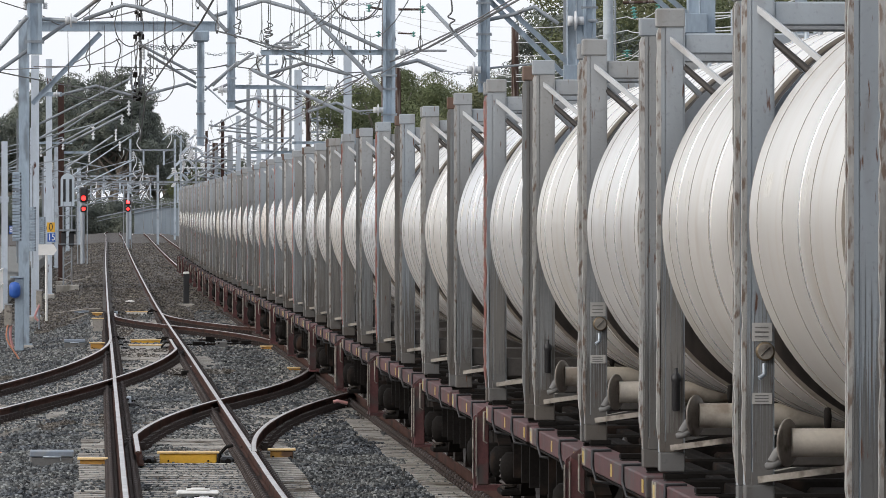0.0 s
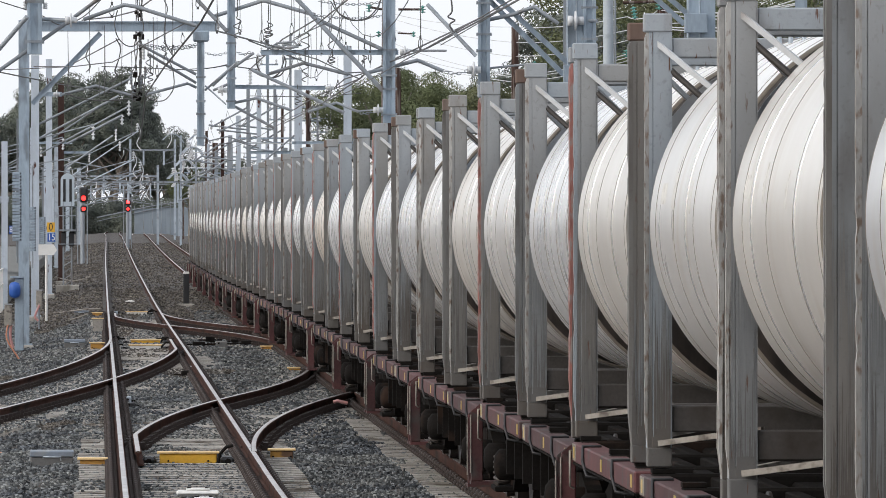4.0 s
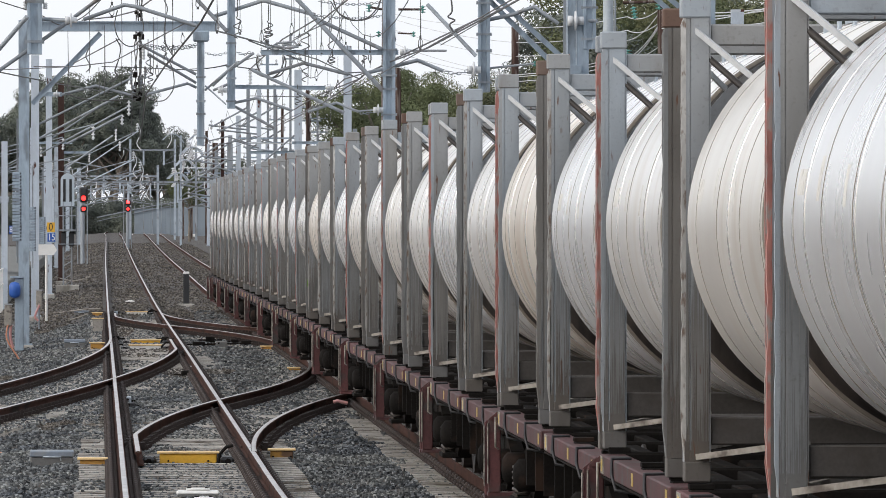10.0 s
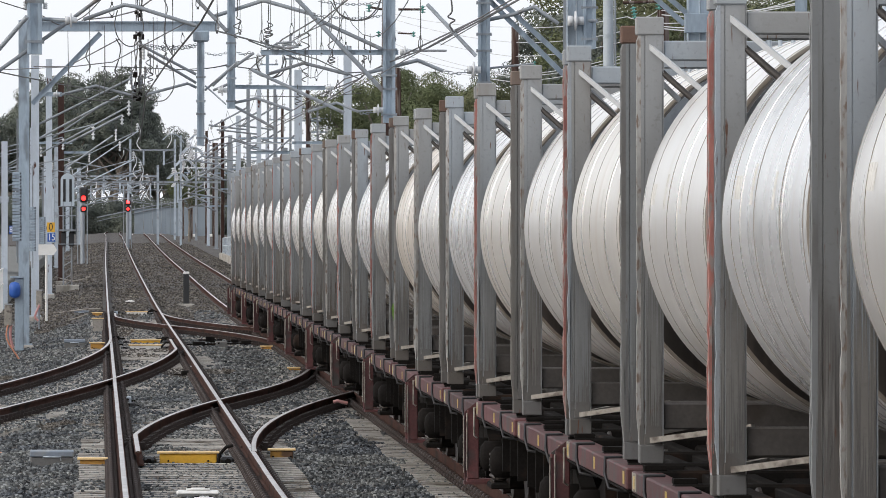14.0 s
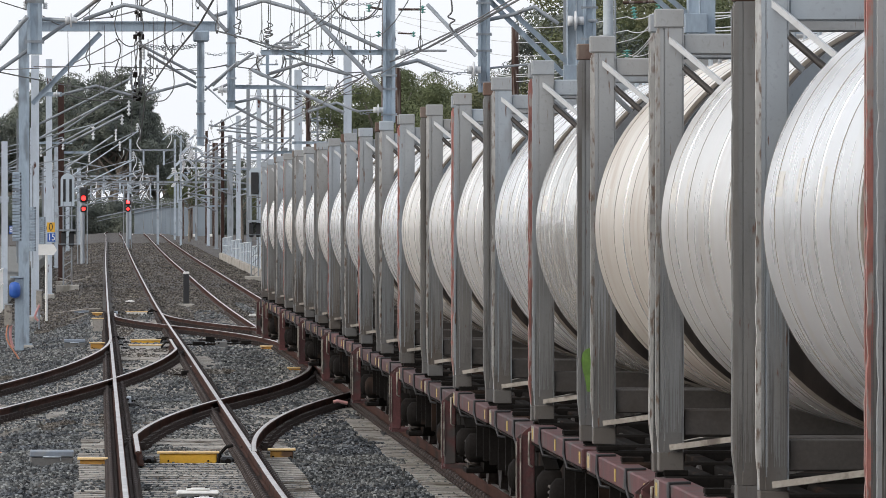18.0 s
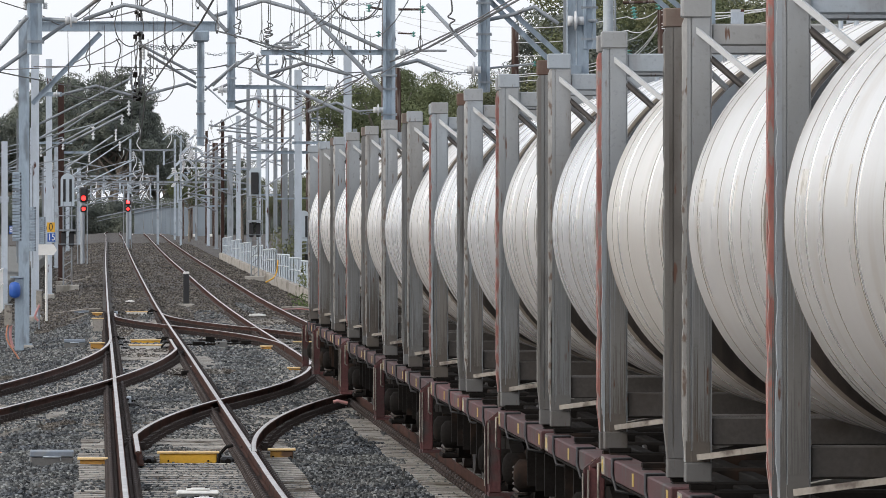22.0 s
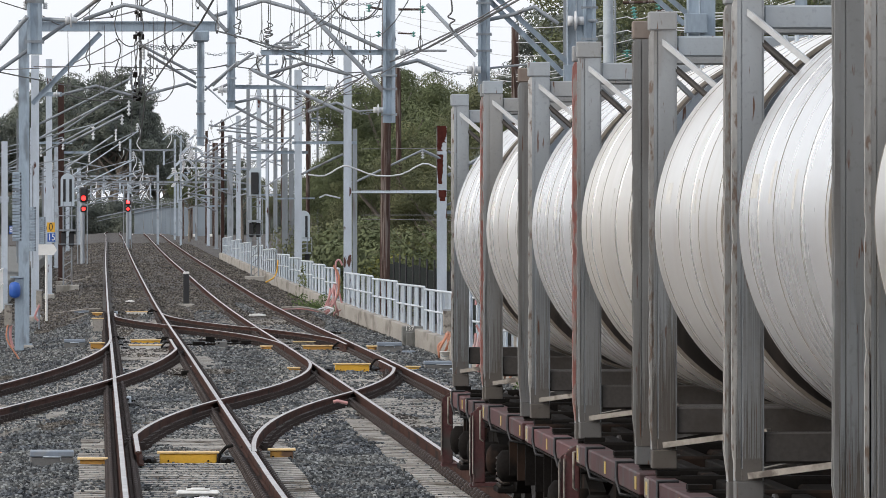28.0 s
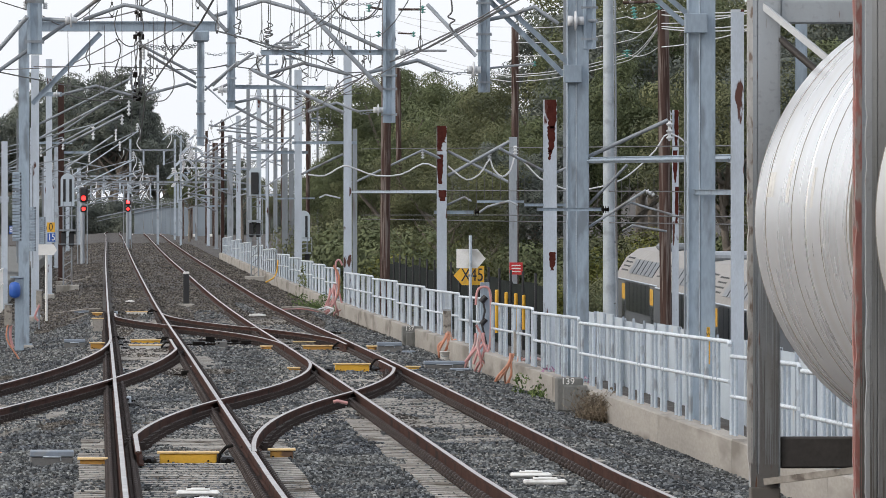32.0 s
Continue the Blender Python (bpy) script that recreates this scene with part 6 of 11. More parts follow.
wire([(4.869, 162, 7.268), (4.883, 162, 7.227), (4.901, 162, 7.168), (4.924, 162, 7.1), (4.953, 162, 7.035), (4.988, 162, 6.983), (5.03, 162, 6.942), (5.079, 162, 6.906), (5.133, 162, 6.876), (5.191, 162, 6.854), (5.25, 162, 6.84), (5.315, 162, 6.835), (5.385, 162, 6.837), (5.456, 162, 6.848), (5.524, 162, 6.865), (5.584, 162, 6.888), (5.637, 162, 6.921), (5.686, 162, 6.964), (5.729, 162, 7.012), (5.767, 162, 7.06), (5.799, 162, 7.103), (5.824, 162, 7.142), (5.841, 162, 7.181), (5.854, 162, 7.217), (5.863, 162, 7.248), (5.871, 162, 7.27)], 0.0149, "looped dark jumper cable", name="jumper_cable")
wire([(6.361, 170, 6.996), (6.381, 170, 6.941), (6.413, 170, 6.861), (6.446, 170, 6.771), (6.473, 170, 6.686), (6.486, 170, 6.621), (6.477, 170, 6.581), (6.451, 170, 6.554), (6.42, 170, 6.536), (6.395, 170, 6.519), (6.386, 170, 6.496), (6.4, 170, 6.467), (6.43, 170, 6.435), (6.466, 170, 6.404), (6.497, 170, 6.373), (6.511, 170, 6.346), (6.504, 170, 6.321), (6.482, 170, 6.298), (6.454, 170, 6.276), (6.428, 170, 6.259), (6.411, 170, 6.246)], 0.0125, "looped dark jumper cable", name="jumper_cable")
wire([(6.08, 134, 6.517), (6.084, 134, 6.483), (6.091, 134, 6.433), (6.097, 134, 6.377), (6.101, 134, 6.323), (6.1, 134, 6.281), (6.088, 134, 6.252), (6.069, 134, 6.229), (6.049, 134, 6.212), (6.034, 134, 6.197), (6.03, 134, 6.182), (6.045, 134, 6.168), (6.074, 134, 6.156), (6.107, 134, 6.146), (6.135, 134, 6.135), (6.149, 134, 6.123), (6.142, 134, 6.109), (6.121, 134, 6.096), (6.094, 134, 6.081), (6.071, 134, 6.064), (6.06, 134, 6.044), (6.065, 134, 6.018), (6.08, 134, 5.986), (6.099, 134, 5.954), (6.117, 134, 5.926), (6.129, 134, 5.906)], 0.0148, "looped dark jumper cable", name="jumper_cable")
wire([(3.353, 166, 6.159), (3.348, 166, 6.14), (3.339, 166, 6.115), (3.331, 166, 6.084), (3.326, 166, 6.049), (3.328, 166, 6.013), (3.339, 166, 5.972), (3.354, 166, 5.924), (3.374, 166, 5.876), (3.398, 166, 5.83), (3.426, 166, 5.793), (3.458, 166, 5.763), (3.495, 166, 5.737), (3.535, 166, 5.716), (3.578, 166, 5.702), (3.621, 166, 5.696), (3.669, 166, 5.697), (3.722, 166, 5.704), (3.776, 166, 5.719), (3.825, 166, 5.741), (3.865, 166, 5.769), (3.897, 166, 5.809), (3.922, 166, 5.859), (3.941, 166, 5.914), (3.955, 166, 5.968), (3.963, 166, 6.013), (3.964, 166, 6.051), (3.956, 166, 6.086), (3.945, 166, 6.116), (3.934, 166, 6.141), (3.927, 166, 6.16)], 0.0153, "looped dark jumper cable", name="jumper_cable")
wire([(3.527, 165, 6.405), (3.522, 165, 6.423), (3.514, 165, 6.45), (3.506, 165, 6.478), (3.502, 165, 6.498), (3.503, 165, 6.502), (3.511, 165, 6.482), (3.525, 165, 6.443), (3.542, 165, 6.398), (3.559, 165, 6.357), (3.575, 165, 6.333), (3.591, 165, 6.329), (3.608, 165, 6.339), (3.624, 165, 6.355), (3.638, 165, 6.371), (3.648, 165, 6.381)], 0.0212, "looped dark jumper cable", name="jumper_cable")
coil(feeder_36, (3.624, 167.8, 7.332), 0.815, 0.099)
coil(feeder_36, (4.426, 167.8, 7.185), 0.939, 0.099)
coil(feeder_36, (4.994, 167.8, 7.309), 1.285, 0.074)
coil(feeder_36, (5.722, 167.8, 6.668), 0.618, 0.062)
coil(feeder_36, (4.265, 167.8, 5.581), 0.445, 0.062)
coil(feeder_36, (2.945, 167.8, 7.43), 0.840, 0.086)
wire([(3.139, 165, 6.478), (4.616, 175, 6.22), (5.542, 180, 6.057), (6.14, 182, 6.122)], 0.0161, "dark overhead wire along the line")
wire([(6.643, 134, 6.183), (6.607, 150, 6.203), (6.295, 165, 6.092), (6.005, 178, 5.955)], 0.0173, "dark overhead wire along the line")
wire([(4.434, 140, 6.687), (4.691, 160, 6.741), (4.109, 165, 6.527)], 0.0114, "dark overhead wire along the line")
wire([(6.418, 240, 6.035), (5.99, 190, 6.105), (6.136, 178, 6.046)], 0.0164, "dark overhead wire along the line")
wire([(-0.014, 178, 6.172), (0.901, 178, 6.147), (2.208, 178, 6.082)], 0.0105, "dark overhead wire along the line")
wire([(4.375, 230, 6.317), (6.405, 230, 6.284), (7.759, 230, 6.404)], 0.0118, "dark overhead wire along the line")
wire([(2.459, 184, 6.238), (2.959, 184, 6.319), (3.77, 184, 6.212)], 0.0135, "dark overhead wire along the line")
mast_37 = mast(8.67, 640, 0.51, 9.88, 0.235, M_WOOD, "slim weathered post in the distance", foot=False)
boom(mast_37, (8.21, 640, 8.657), (9.299, 640, 8.657), 0.113, "boom")
insulator(mast_37, (8.266, 639.9, 9.079), (-0, 0, -0.423), 0.423, 0.095, 2)
insulator(mast_37, (9.183, 639.9, 9.079), (-0, 0, -0.423), 0.423, 0.095, 2)
boom(mast_37, (8.21, 640, 7.911), (9.299, 640, 7.912), 0.113, "boom")
insulator(mast_37, (8.266, 639.9, 8.334), (-0, 0, -0.423), 0.423, 0.095, 2)
insulator(mast_37, (9.183, 639.9, 8.334), (-0, 0, -0.423), 0.423, 0.095, 2)
insulator(mast_37, (8.266, 639.9, 7.589), (-0, 0, -0.423), 0.423, 0.095, 2)
insulator(mast_37, (9.183, 639.9, 7.589), (-0, 0, -0.423), 0.423, 0.095, 2)
mast_38 = mast(8.81, 600, 0.43, 8.50, 0.441, M_WOOD, "slim weathered post in the distance", foot=False)
boom(mast_38, (8.351, 600, 7.401), (9.44, 600, 7.402), 0.106, "boom")
insulator(mast_38, (8.407, 599.9, 7.797), (-0, 0, -0.397), 0.397, 0.094, 2)
insulator(mast_38, (9.324, 599.9, 7.798), (-0, 0, -0.397), 0.397, 0.094, 2)
boom(mast_38, (8.351, 600, 6.656), (9.44, 600, 6.656), 0.106, "boom")
insulator(mast_38, (8.407, 599.9, 7.052), (-0, 0, -0.397), 0.397, 0.094, 2)
insulator(mast_38, (9.324, 599.9, 7.052), (-0, 0, -0.397), 0.397, 0.094, 2)
insulator(mast_38, (8.407, 599.9, 6.307), (-0, 0, -0.397), 0.397, 0.094, 2)
insulator(mast_38, (9.324, 599.9, 6.307), (-0, 0, -0.397), 0.397, 0.094, 2)
mast_39 = mast(9.79, 590, 0.41, 8.32, 0.434, M_GALVOLD, "slim weathered post in the distance", foot=False)
boom(mast_39, (9.332, 590, 7.323), (10.421, 590, 7.323), 0.104, "boom")
insulator(mast_39, (9.388, 589.9, 7.712), (-0, 0, -0.39), 0.390, 0.093, 2)
insulator(mast_39, (10.305, 589.9, 7.713), (-0, 0, -0.39), 0.390, 0.093, 2)
boom(mast_39, (9.332, 590, 6.577), (10.421, 590, 6.578), 0.104, "boom")
insulator(mast_39, (9.388, 589.9, 6.967), (-0, 0, -0.39), 0.390, 0.093, 2)
insulator(mast_39, (10.305, 589.9, 6.967), (-0, 0, -0.39), 0.390, 0.093, 2)
insulator(mast_39, (9.387, 589.9, 6.222), (-0, 0, -0.39), 0.390, 0.093, 2)
insulator(mast_39, (10.305, 589.9, 6.222), (-0, 0, -0.39), 0.390, 0.093, 2)
mast_40 = mast(10.12, 470, 0.17, 13.57, 0.138, M_GALVOLD, "slim weathered post in the distance", foot=False)
boom(mast_40, (9.656, 470, 12.773), (10.746, 470, 12.774), 0.083, "boom")
insulator(mast_40, (9.712, 469.9, 13.082), (-0, 0, -0.311), 0.311, 0.089, 2)
insulator(mast_40, (10.629, 469.9, 13.083), (-0, 0, -0.311), 0.311, 0.089, 2)
boom(mast_40, (9.656, 470, 12.027), (10.746, 470, 12.028), 0.083, "boom")
insulator(mast_40, (9.711, 469.9, 12.336), (-0, 0, -0.311), 0.311, 0.089, 2)
insulator(mast_40, (10.629, 469.9, 12.337), (-0, 0, -0.311), 0.311, 0.089, 2)
insulator(mast_40, (9.711, 469.9, 11.591), (-0, 0, -0.311), 0.311, 0.089, 2)
insulator(mast_40, (10.629, 469.9, 11.592), (-0, 0, -0.311), 0.311, 0.089, 2)
mast_41 = mast(10.52, 430, 0.09, 12.96, 0.126, M_GALVOLD, "slim weathered post in the distance", foot=False)
boom(mast_41, (10.06, 430, 12.294), (11.15, 430, 12.296), 0.076, "boom")
insulator(mast_41, (10.115, 429.9, 12.577), (-0, 0, -0.285), 0.285, 0.088, 2)
insulator(mast_41, (11.033, 429.9, 12.578), (-0, 0, -0.285), 0.285, 0.088, 2)
boom(mast_41, (10.06, 430, 11.549), (11.15, 430, 11.55), 0.076, "boom")
insulator(mast_41, (10.115, 429.9, 11.831), (-0, 0, -0.285), 0.285, 0.088, 2)
insulator(mast_41, (11.033, 429.9, 11.832), (-0, 0, -0.285), 0.285, 0.088, 2)
insulator(mast_41, (10.115, 429.9, 11.086), (-0, 0, -0.285), 0.285, 0.088, 2)
insulator(mast_41, (11.033, 429.9, 11.087), (-0, 0, -0.285), 0.285, 0.088, 2)
mast_42 = mast(11.31, 500, 0.23, 10.66, 0.147, M_GALVOLD, "slim weathered post in the distance", foot=False)
boom(mast_42, (10.853, 500, 9.778), (11.943, 500, 9.778), 0.088, "boom")
insulator(mast_42, (10.908, 499.9, 10.107), (-0, 0, -0.331), 0.331, 0.090, 2)
insulator(mast_42, (11.826, 499.9, 10.108), (-0, 0, -0.331), 0.331, 0.090, 2)
boom(mast_42, (10.853, 500, 9.032), (11.943, 500, 9.033), 0.088, "boom")
insulator(mast_42, (10.908, 499.9, 9.362), (-0, 0, -0.331), 0.331, 0.090, 2)
insulator(mast_42, (11.826, 499.9, 9.362), (-0, 0, -0.331), 0.331, 0.090, 2)
insulator(mast_42, (10.908, 499.9, 8.616), (-0, 0, -0.331), 0.331, 0.090, 2)
insulator(mast_42, (11.826, 499.9, 8.617), (-0, 0, -0.331), 0.331, 0.090, 2)
mast_43 = mast(11.32, 420, 0.07, 9.32, 0.124, M_WOOD, "slim weathered post in the distance", foot=False)
boom(mast_43, (10.866, 420, 8.705), (11.956, 420, 8.706), 0.074, "boom")
insulator(mast_43, (10.92, 419.9, 8.982), (-0, 0, -0.278), 0.278, 0.087, 2)
insulator(mast_43, (11.838, 419.9, 8.982), (-0, 0, -0.278), 0.278, 0.087, 2)
boom(mast_43, (10.866, 420, 7.959), (11.956, 420, 7.96), 0.074, "boom")
insulator(mast_43, (10.92, 419.9, 8.236), (-0, 0, -0.278), 0.278, 0.087, 2)
insulator(mast_43, (11.838, 419.9, 8.236), (-0, 0, -0.278), 0.278, 0.087, 2)
insulator(mast_43, (10.92, 419.9, 7.49), (-0, 0, -0.278), 0.278, 0.087, 2)
insulator(mast_43, (11.838, 419.9, 7.491), (-0, 0, -0.278), 0.278, 0.087, 2)
mast_44 = mast(8.41, 690, 0.6, 8.92, 0.203, M_GALVOLD, "slim weathered post in the distance", foot=False)
boom(mast_44, (7.949, 690, 7.805), (9.038, 690, 7.805), 0.122, "boom")
insulator(mast_44, (8.005, 689.9, 8.26), (-0, 0, -0.456), 0.456, 0.097, 2)
insulator(mast_44, (8.922, 689.9, 8.261), (-0, 0, -0.456), 0.456, 0.097, 2)
boom(mast_44, (7.949, 690, 7.059), (9.038, 690, 7.059), 0.122, "boom")
insulator(mast_44, (8.005, 689.9, 7.515), (-0, 0, -0.456), 0.456, 0.097, 2)
insulator(mast_44, (8.922, 689.9, 7.515), (-0, 0, -0.456), 0.456, 0.097, 2)
insulator(mast_44, (8.005, 689.9, 6.77), (-0, 0, -0.456), 0.456, 0.097, 2)
insulator(mast_44, (8.922, 689.9, 6.77), (-0, 0, -0.456), 0.456, 0.097, 2)
mast_45 = mast(10.73, 560, 0.35, 8.86, 0.165, M_GALVOLD, "slim weathered post in the distance", foot=False)
boom(mast_45, (10.275, 560, 7.787), (11.365, 560, 7.788), 0.099, "boom")
insulator(mast_45, (10.33, 559.9, 8.157), (-0, 0, -0.371), 0.371, 0.092, 2)
insulator(mast_45, (11.248, 559.9, 8.157), (-0, 0, -0.371), 0.371, 0.092, 2)
boom(mast_45, (10.275, 560, 7.042), (11.364, 560, 7.042), 0.099, "boom")
insulator(mast_45, (10.33, 559.9, 7.411), (-0, 0, -0.371), 0.371, 0.092, 2)
insulator(mast_45, (11.248, 559.9, 7.412), (-0, 0, -0.371), 0.371, 0.092, 2)
insulator(mast_45, (10.33, 559.9, 6.666), (-0, 0, -0.371), 0.371, 0.092, 2)
insulator(mast_45, (11.248, 559.9, 6.666), (-0, 0, -0.371), 0.371, 0.092, 2)
mast_46 = mast(11.76, 420, 0.07, 8.71, 0.124, M_GALVOLD, "slim weathered post in the distance", foot=False)
boom(mast_46, (11.298, 420, 8.087), (12.389, 420, 8.088), 0.074, "boom")
insulator(mast_46, (11.353, 419.9, 8.364), (-0, 0, -0.278), 0.278, 0.087, 2)
insulator(mast_46, (12.271, 419.9, 8.365), (-0, 0, -0.278), 0.278, 0.087, 2)
boom(mast_46, (11.298, 420, 7.342), (12.389, 420, 7.342), 0.074, "boom")
insulator(mast_46, (11.353, 419.9, 7.618), (-0, 0, -0.278), 0.278, 0.087, 2)
insulator(mast_46, (12.271, 419.9, 7.619), (-0, 0, -0.278), 0.278, 0.087, 2)
insulator(mast_46, (11.353, 419.9, 6.873), (-0, 0, -0.278), 0.278, 0.087, 2)
insulator(mast_46, (12.271, 419.9, 6.873), (-0, 0, -0.278), 0.278, 0.087, 2)
mast_47 = mast(8.38, 720, 0.66, 8.24, 0.159, M_WOOD, "slim weathered post in the distance", foot=False)
boom(mast_47, (7.917, 720, 7.075), (9.006, 720, 7.075), 0.127, "boom")
insulator(mast_47, (7.974, 719.9, 7.55), (-0, 0, -0.476), 0.476, 0.098, 2)
insulator(mast_47, (8.891, 719.9, 7.551), (-0, 0, -0.476), 0.476, 0.098, 2)
boom(mast_47, (7.917, 720, 6.329), (9.006, 720, 6.329), 0.127, "boom")
insulator(mast_47, (7.974, 719.9, 6.805), (-0, 0, -0.476), 0.476, 0.098, 2)
insulator(mast_47, (8.89, 719.9, 6.805), (-0, 0, -0.476), 0.476, 0.098, 2)
insulator(mast_47, (7.974, 719.9, 6.06), (-0, 0, -0.476), 0.476, 0.098, 2)
insulator(mast_47, (8.89, 719.9, 6.06), (-0, 0, -0.476), 0.476, 0.098, 2)
mast_48 = mast(7.58, 720, 0.66, 7.97, 0.159, M_WOOD, "slim weathered post in the distance", foot=False)
boom(mast_48, (7.124, 720, 6.863), (8.213, 720, 6.863), 0.127, "boom")
insulator(mast_48, (7.18, 719.9, 7.338), (-0, 0, -0.476), 0.476, 0.098, 2)
insulator(mast_48, (8.097, 719.9, 7.339), (-0, 0, -0.476), 0.476, 0.098, 2)
boom(mast_48, (7.124, 720, 6.117), (8.213, 720, 6.118), 0.127, "boom")
insulator(mast_48, (7.18, 719.9, 6.593), (-0, 0, -0.476), 0.476, 0.098, 2)
insulator(mast_48, (8.097, 719.9, 6.593), (-0, 0, -0.476), 0.476, 0.098, 2)
insulator(mast_48, (7.18, 719.9, 5.848), (-0, 0, -0.476), 0.476, 0.098, 2)
insulator(mast_48, (8.097, 719.9, 5.848), (-0, 0, -0.476), 0.476, 0.098, 2)
wire([(6.561, 600, 7.753), (11.302, 600, 7.711), (16.046, 600, 7.757)], 0.0397, "pale tie wire between posts", M_WIREPALE)
wire([(6.277, 330, 5.884), (7.551, 330, 5.86), (8.825, 330, 5.885)], 0.0218, "pale tie wire between posts", M_WIREPALE)
wire([(7.358, 560, 6.88), (10.651, 560, 6.84), (13.946, 560, 6.883)], 0.0371, "pale tie wire between posts", M_WIREPALE)
wire([(9.373, 400, 7.77), (10.035, 400, 7.741), (10.697, 400, 7.771)], 0.0265, "pale tie wire between posts", M_WIREPALE)
wire([(6.528, 640, 6.821), (10.056, 640, 6.775), (13.585, 640, 6.823)], 0.0424, "pale tie wire between posts", M_WIREPALE)
# masts 49 to 53 take the pale pipe colour in place of distance haze
mast_49 = mast(-2.39, 400, 0.04, 6.35, 0.206, M_PIPE, "pale slim cantilever mast on the platform side", foot=False)
arm(mast_49, [(-2.38, 400, 4.297), (1.876, 399.7, 7.175)], 0.032, material=M_PIPE)
arm(mast_49, [(-2.38, 400, 5.178), (1.7, 399.7, 7.116)], 0.026)
arm(mast_49, [(-2.38, 400, 4.414), (0.173, 399.85, 4.708), (2.051, 399.7, 4.473)], 0.026, "registration_arm")
insulator(mast_49, (1.818, 399.9, 7.588), (-0, 0, -0.529), 0.529, 0.088, 4)
insulator(mast_49, (-1.793, 399.9, 5.178), (0.176, 0, 0.118), 0.212, 0.074, 3)
arm(mast_49, [(1.818, 400, 7.59), (1.878, 400, 7.453), (1.958, 400, 7.257), (1.995, 400, 7.061), (1.938, 400, 6.878), (1.839, 400, 6.695), (1.789, 400, 6.532), (1.843, 400, 6.388), (1.947, 400, 6.264), (2.024, 400, 6.179)], 0.026, "jumper", material=M_WIREPALE)
mast_50 = mast(-2.54, 470, 0.17, 6.44, 0.242, M_PIPE, "pale slim cantilever mast on the platform side", foot=False)
arm(mast_50, [(-2.521, 470, 4.028), (1.963, 469.7, 6.236)], 0.038, material=M_PIPE)
arm(mast_50, [(-2.521, 470, 5.063), (1.756, 469.7, 6.167)], 0.031)
arm(mast_50, [(-2.521, 470, 4.166), (0.169, 469.85, 4.511), (2.169, 469.7, 4.234)], 0.031, "registration_arm")
insulator(mast_50, (1.894, 469.9, 6.721), (-0, 0, -0.622), 0.622, 0.104, 4)
insulator(mast_50, (-1.831, 469.9, 5.063), (0.207, 0, 0.138), 0.249, 0.086, 3)
arm(mast_50, [(1.895, 470, 6.722), (1.965, 470, 6.561), (2.058, 470, 6.331), (2.102, 470, 6.1), (2.035, 470, 5.886), (1.919, 470, 5.671), (1.86, 470, 5.479), (1.924, 470, 5.31), (2.045, 470, 5.164), (2.136, 470, 5.064)], 0.031, "jumper", material=M_WIREPALE)
mast_51 = mast(-2.44, 540, 0.31, 6.37, 0.278, M_PIPE, "pale slim cantilever mast on the platform side", foot=False)
arm(mast_51, [(-2.421, 540, 3.594), (2.73, 539.7, 6.053)], 0.044, material=M_PIPE)
arm(mast_51, [(-2.421, 540, 4.784), (2.493, 539.7, 5.973)], 0.036)
arm(mast_51, [(-2.421, 540, 3.752), (0.67, 539.85, 4.149), (2.968, 539.7, 3.832)], 0.036, "registration_arm")
insulator(mast_51, (2.652, 539.9, 6.609), (-0, 0, -0.714), 0.714, 0.119, 4)
insulator(mast_51, (-1.628, 539.9, 4.783), (0.238, 0, 0.159), 0.286, 0.099, 3)
arm(mast_51, [(2.653, 540, 6.61), (2.734, 540, 6.425), (2.841, 540, 6.16), (2.891, 540, 5.896), (2.814, 540, 5.649), (2.68, 540, 5.402), (2.613, 540, 5.181), (2.686, 540, 4.987), (2.826, 540, 4.82), (2.93, 540, 4.705)], 0.036, "jumper", material=M_WIREPALE)
mast_52 = mast(-1.89, 620, 0.47, 6.64, 0.319, M_PIPE, "pale slim cantilever mast on the platform side", foot=False)
arm(mast_52, [(-1.87, 620, 3.456), (3.681, 619.7, 5.551)], 0.050, material=M_PIPE)
arm(mast_52, [(-1.87, 620, 4.822), (3.408, 619.7, 5.46)], 0.041)
arm(mast_52, [(-1.87, 620, 3.638), (1.461, 619.85, 4.094), (3.954, 619.7, 3.729)], 0.041, "registration_arm")
insulator(mast_52, (3.591, 619.9, 6.189), (-0, 0, -0.82), 0.820, 0.137, 4)
insulator(mast_52, (-0.96, 619.9, 4.822), (0.273, 0, 0.182), 0.328, 0.114, 3)
arm(mast_52, [(3.592, 620, 6.19), (3.685, 620, 5.977), (3.808, 620, 5.674), (3.865, 620, 5.37), (3.777, 620, 5.086), (3.624, 620, 4.803), (3.546, 620, 4.55), (3.63, 620, 4.327), (3.791, 620, 4.135), (3.91, 620, 4.003)], 0.041, "jumper", material=M_WIREPALE)
mast_53 = mast(6.12, 600, 0.45, 9.08, 0.177, M_PIPE, "pale distant mast crowded with arched arms", foot=False)
arm(mast_53, [(5.959, 560, 8.074), (5.834, 559.967, 8.241), (5.654, 559.933, 8.472), (5.465, 559.9, 8.649), (5.276, 559.867, 8.73), (5.077, 559.833, 8.757), (4.888, 559.8, 8.73), (4.699, 559.767, 8.613), (4.519, 559.733, 8.442), (4.394, 559.7, 8.317)], 0.039, "registration_arm", material=M_PIPE)
insulator(mast_53, (4.807, 559.9, 9.142), (-0, 0, -0.494), 0.494, 0.103, 3)
arm(mast_53, [(4.808, 560, 9.143), (4.893, 560, 8.948), (5.006, 560, 8.671), (5.054, 560, 8.403), (4.975, 560, 8.153), (4.832, 560, 7.912), (4.725, 560, 7.744)], 0.033, "jumper", material=M_WIREPALE)
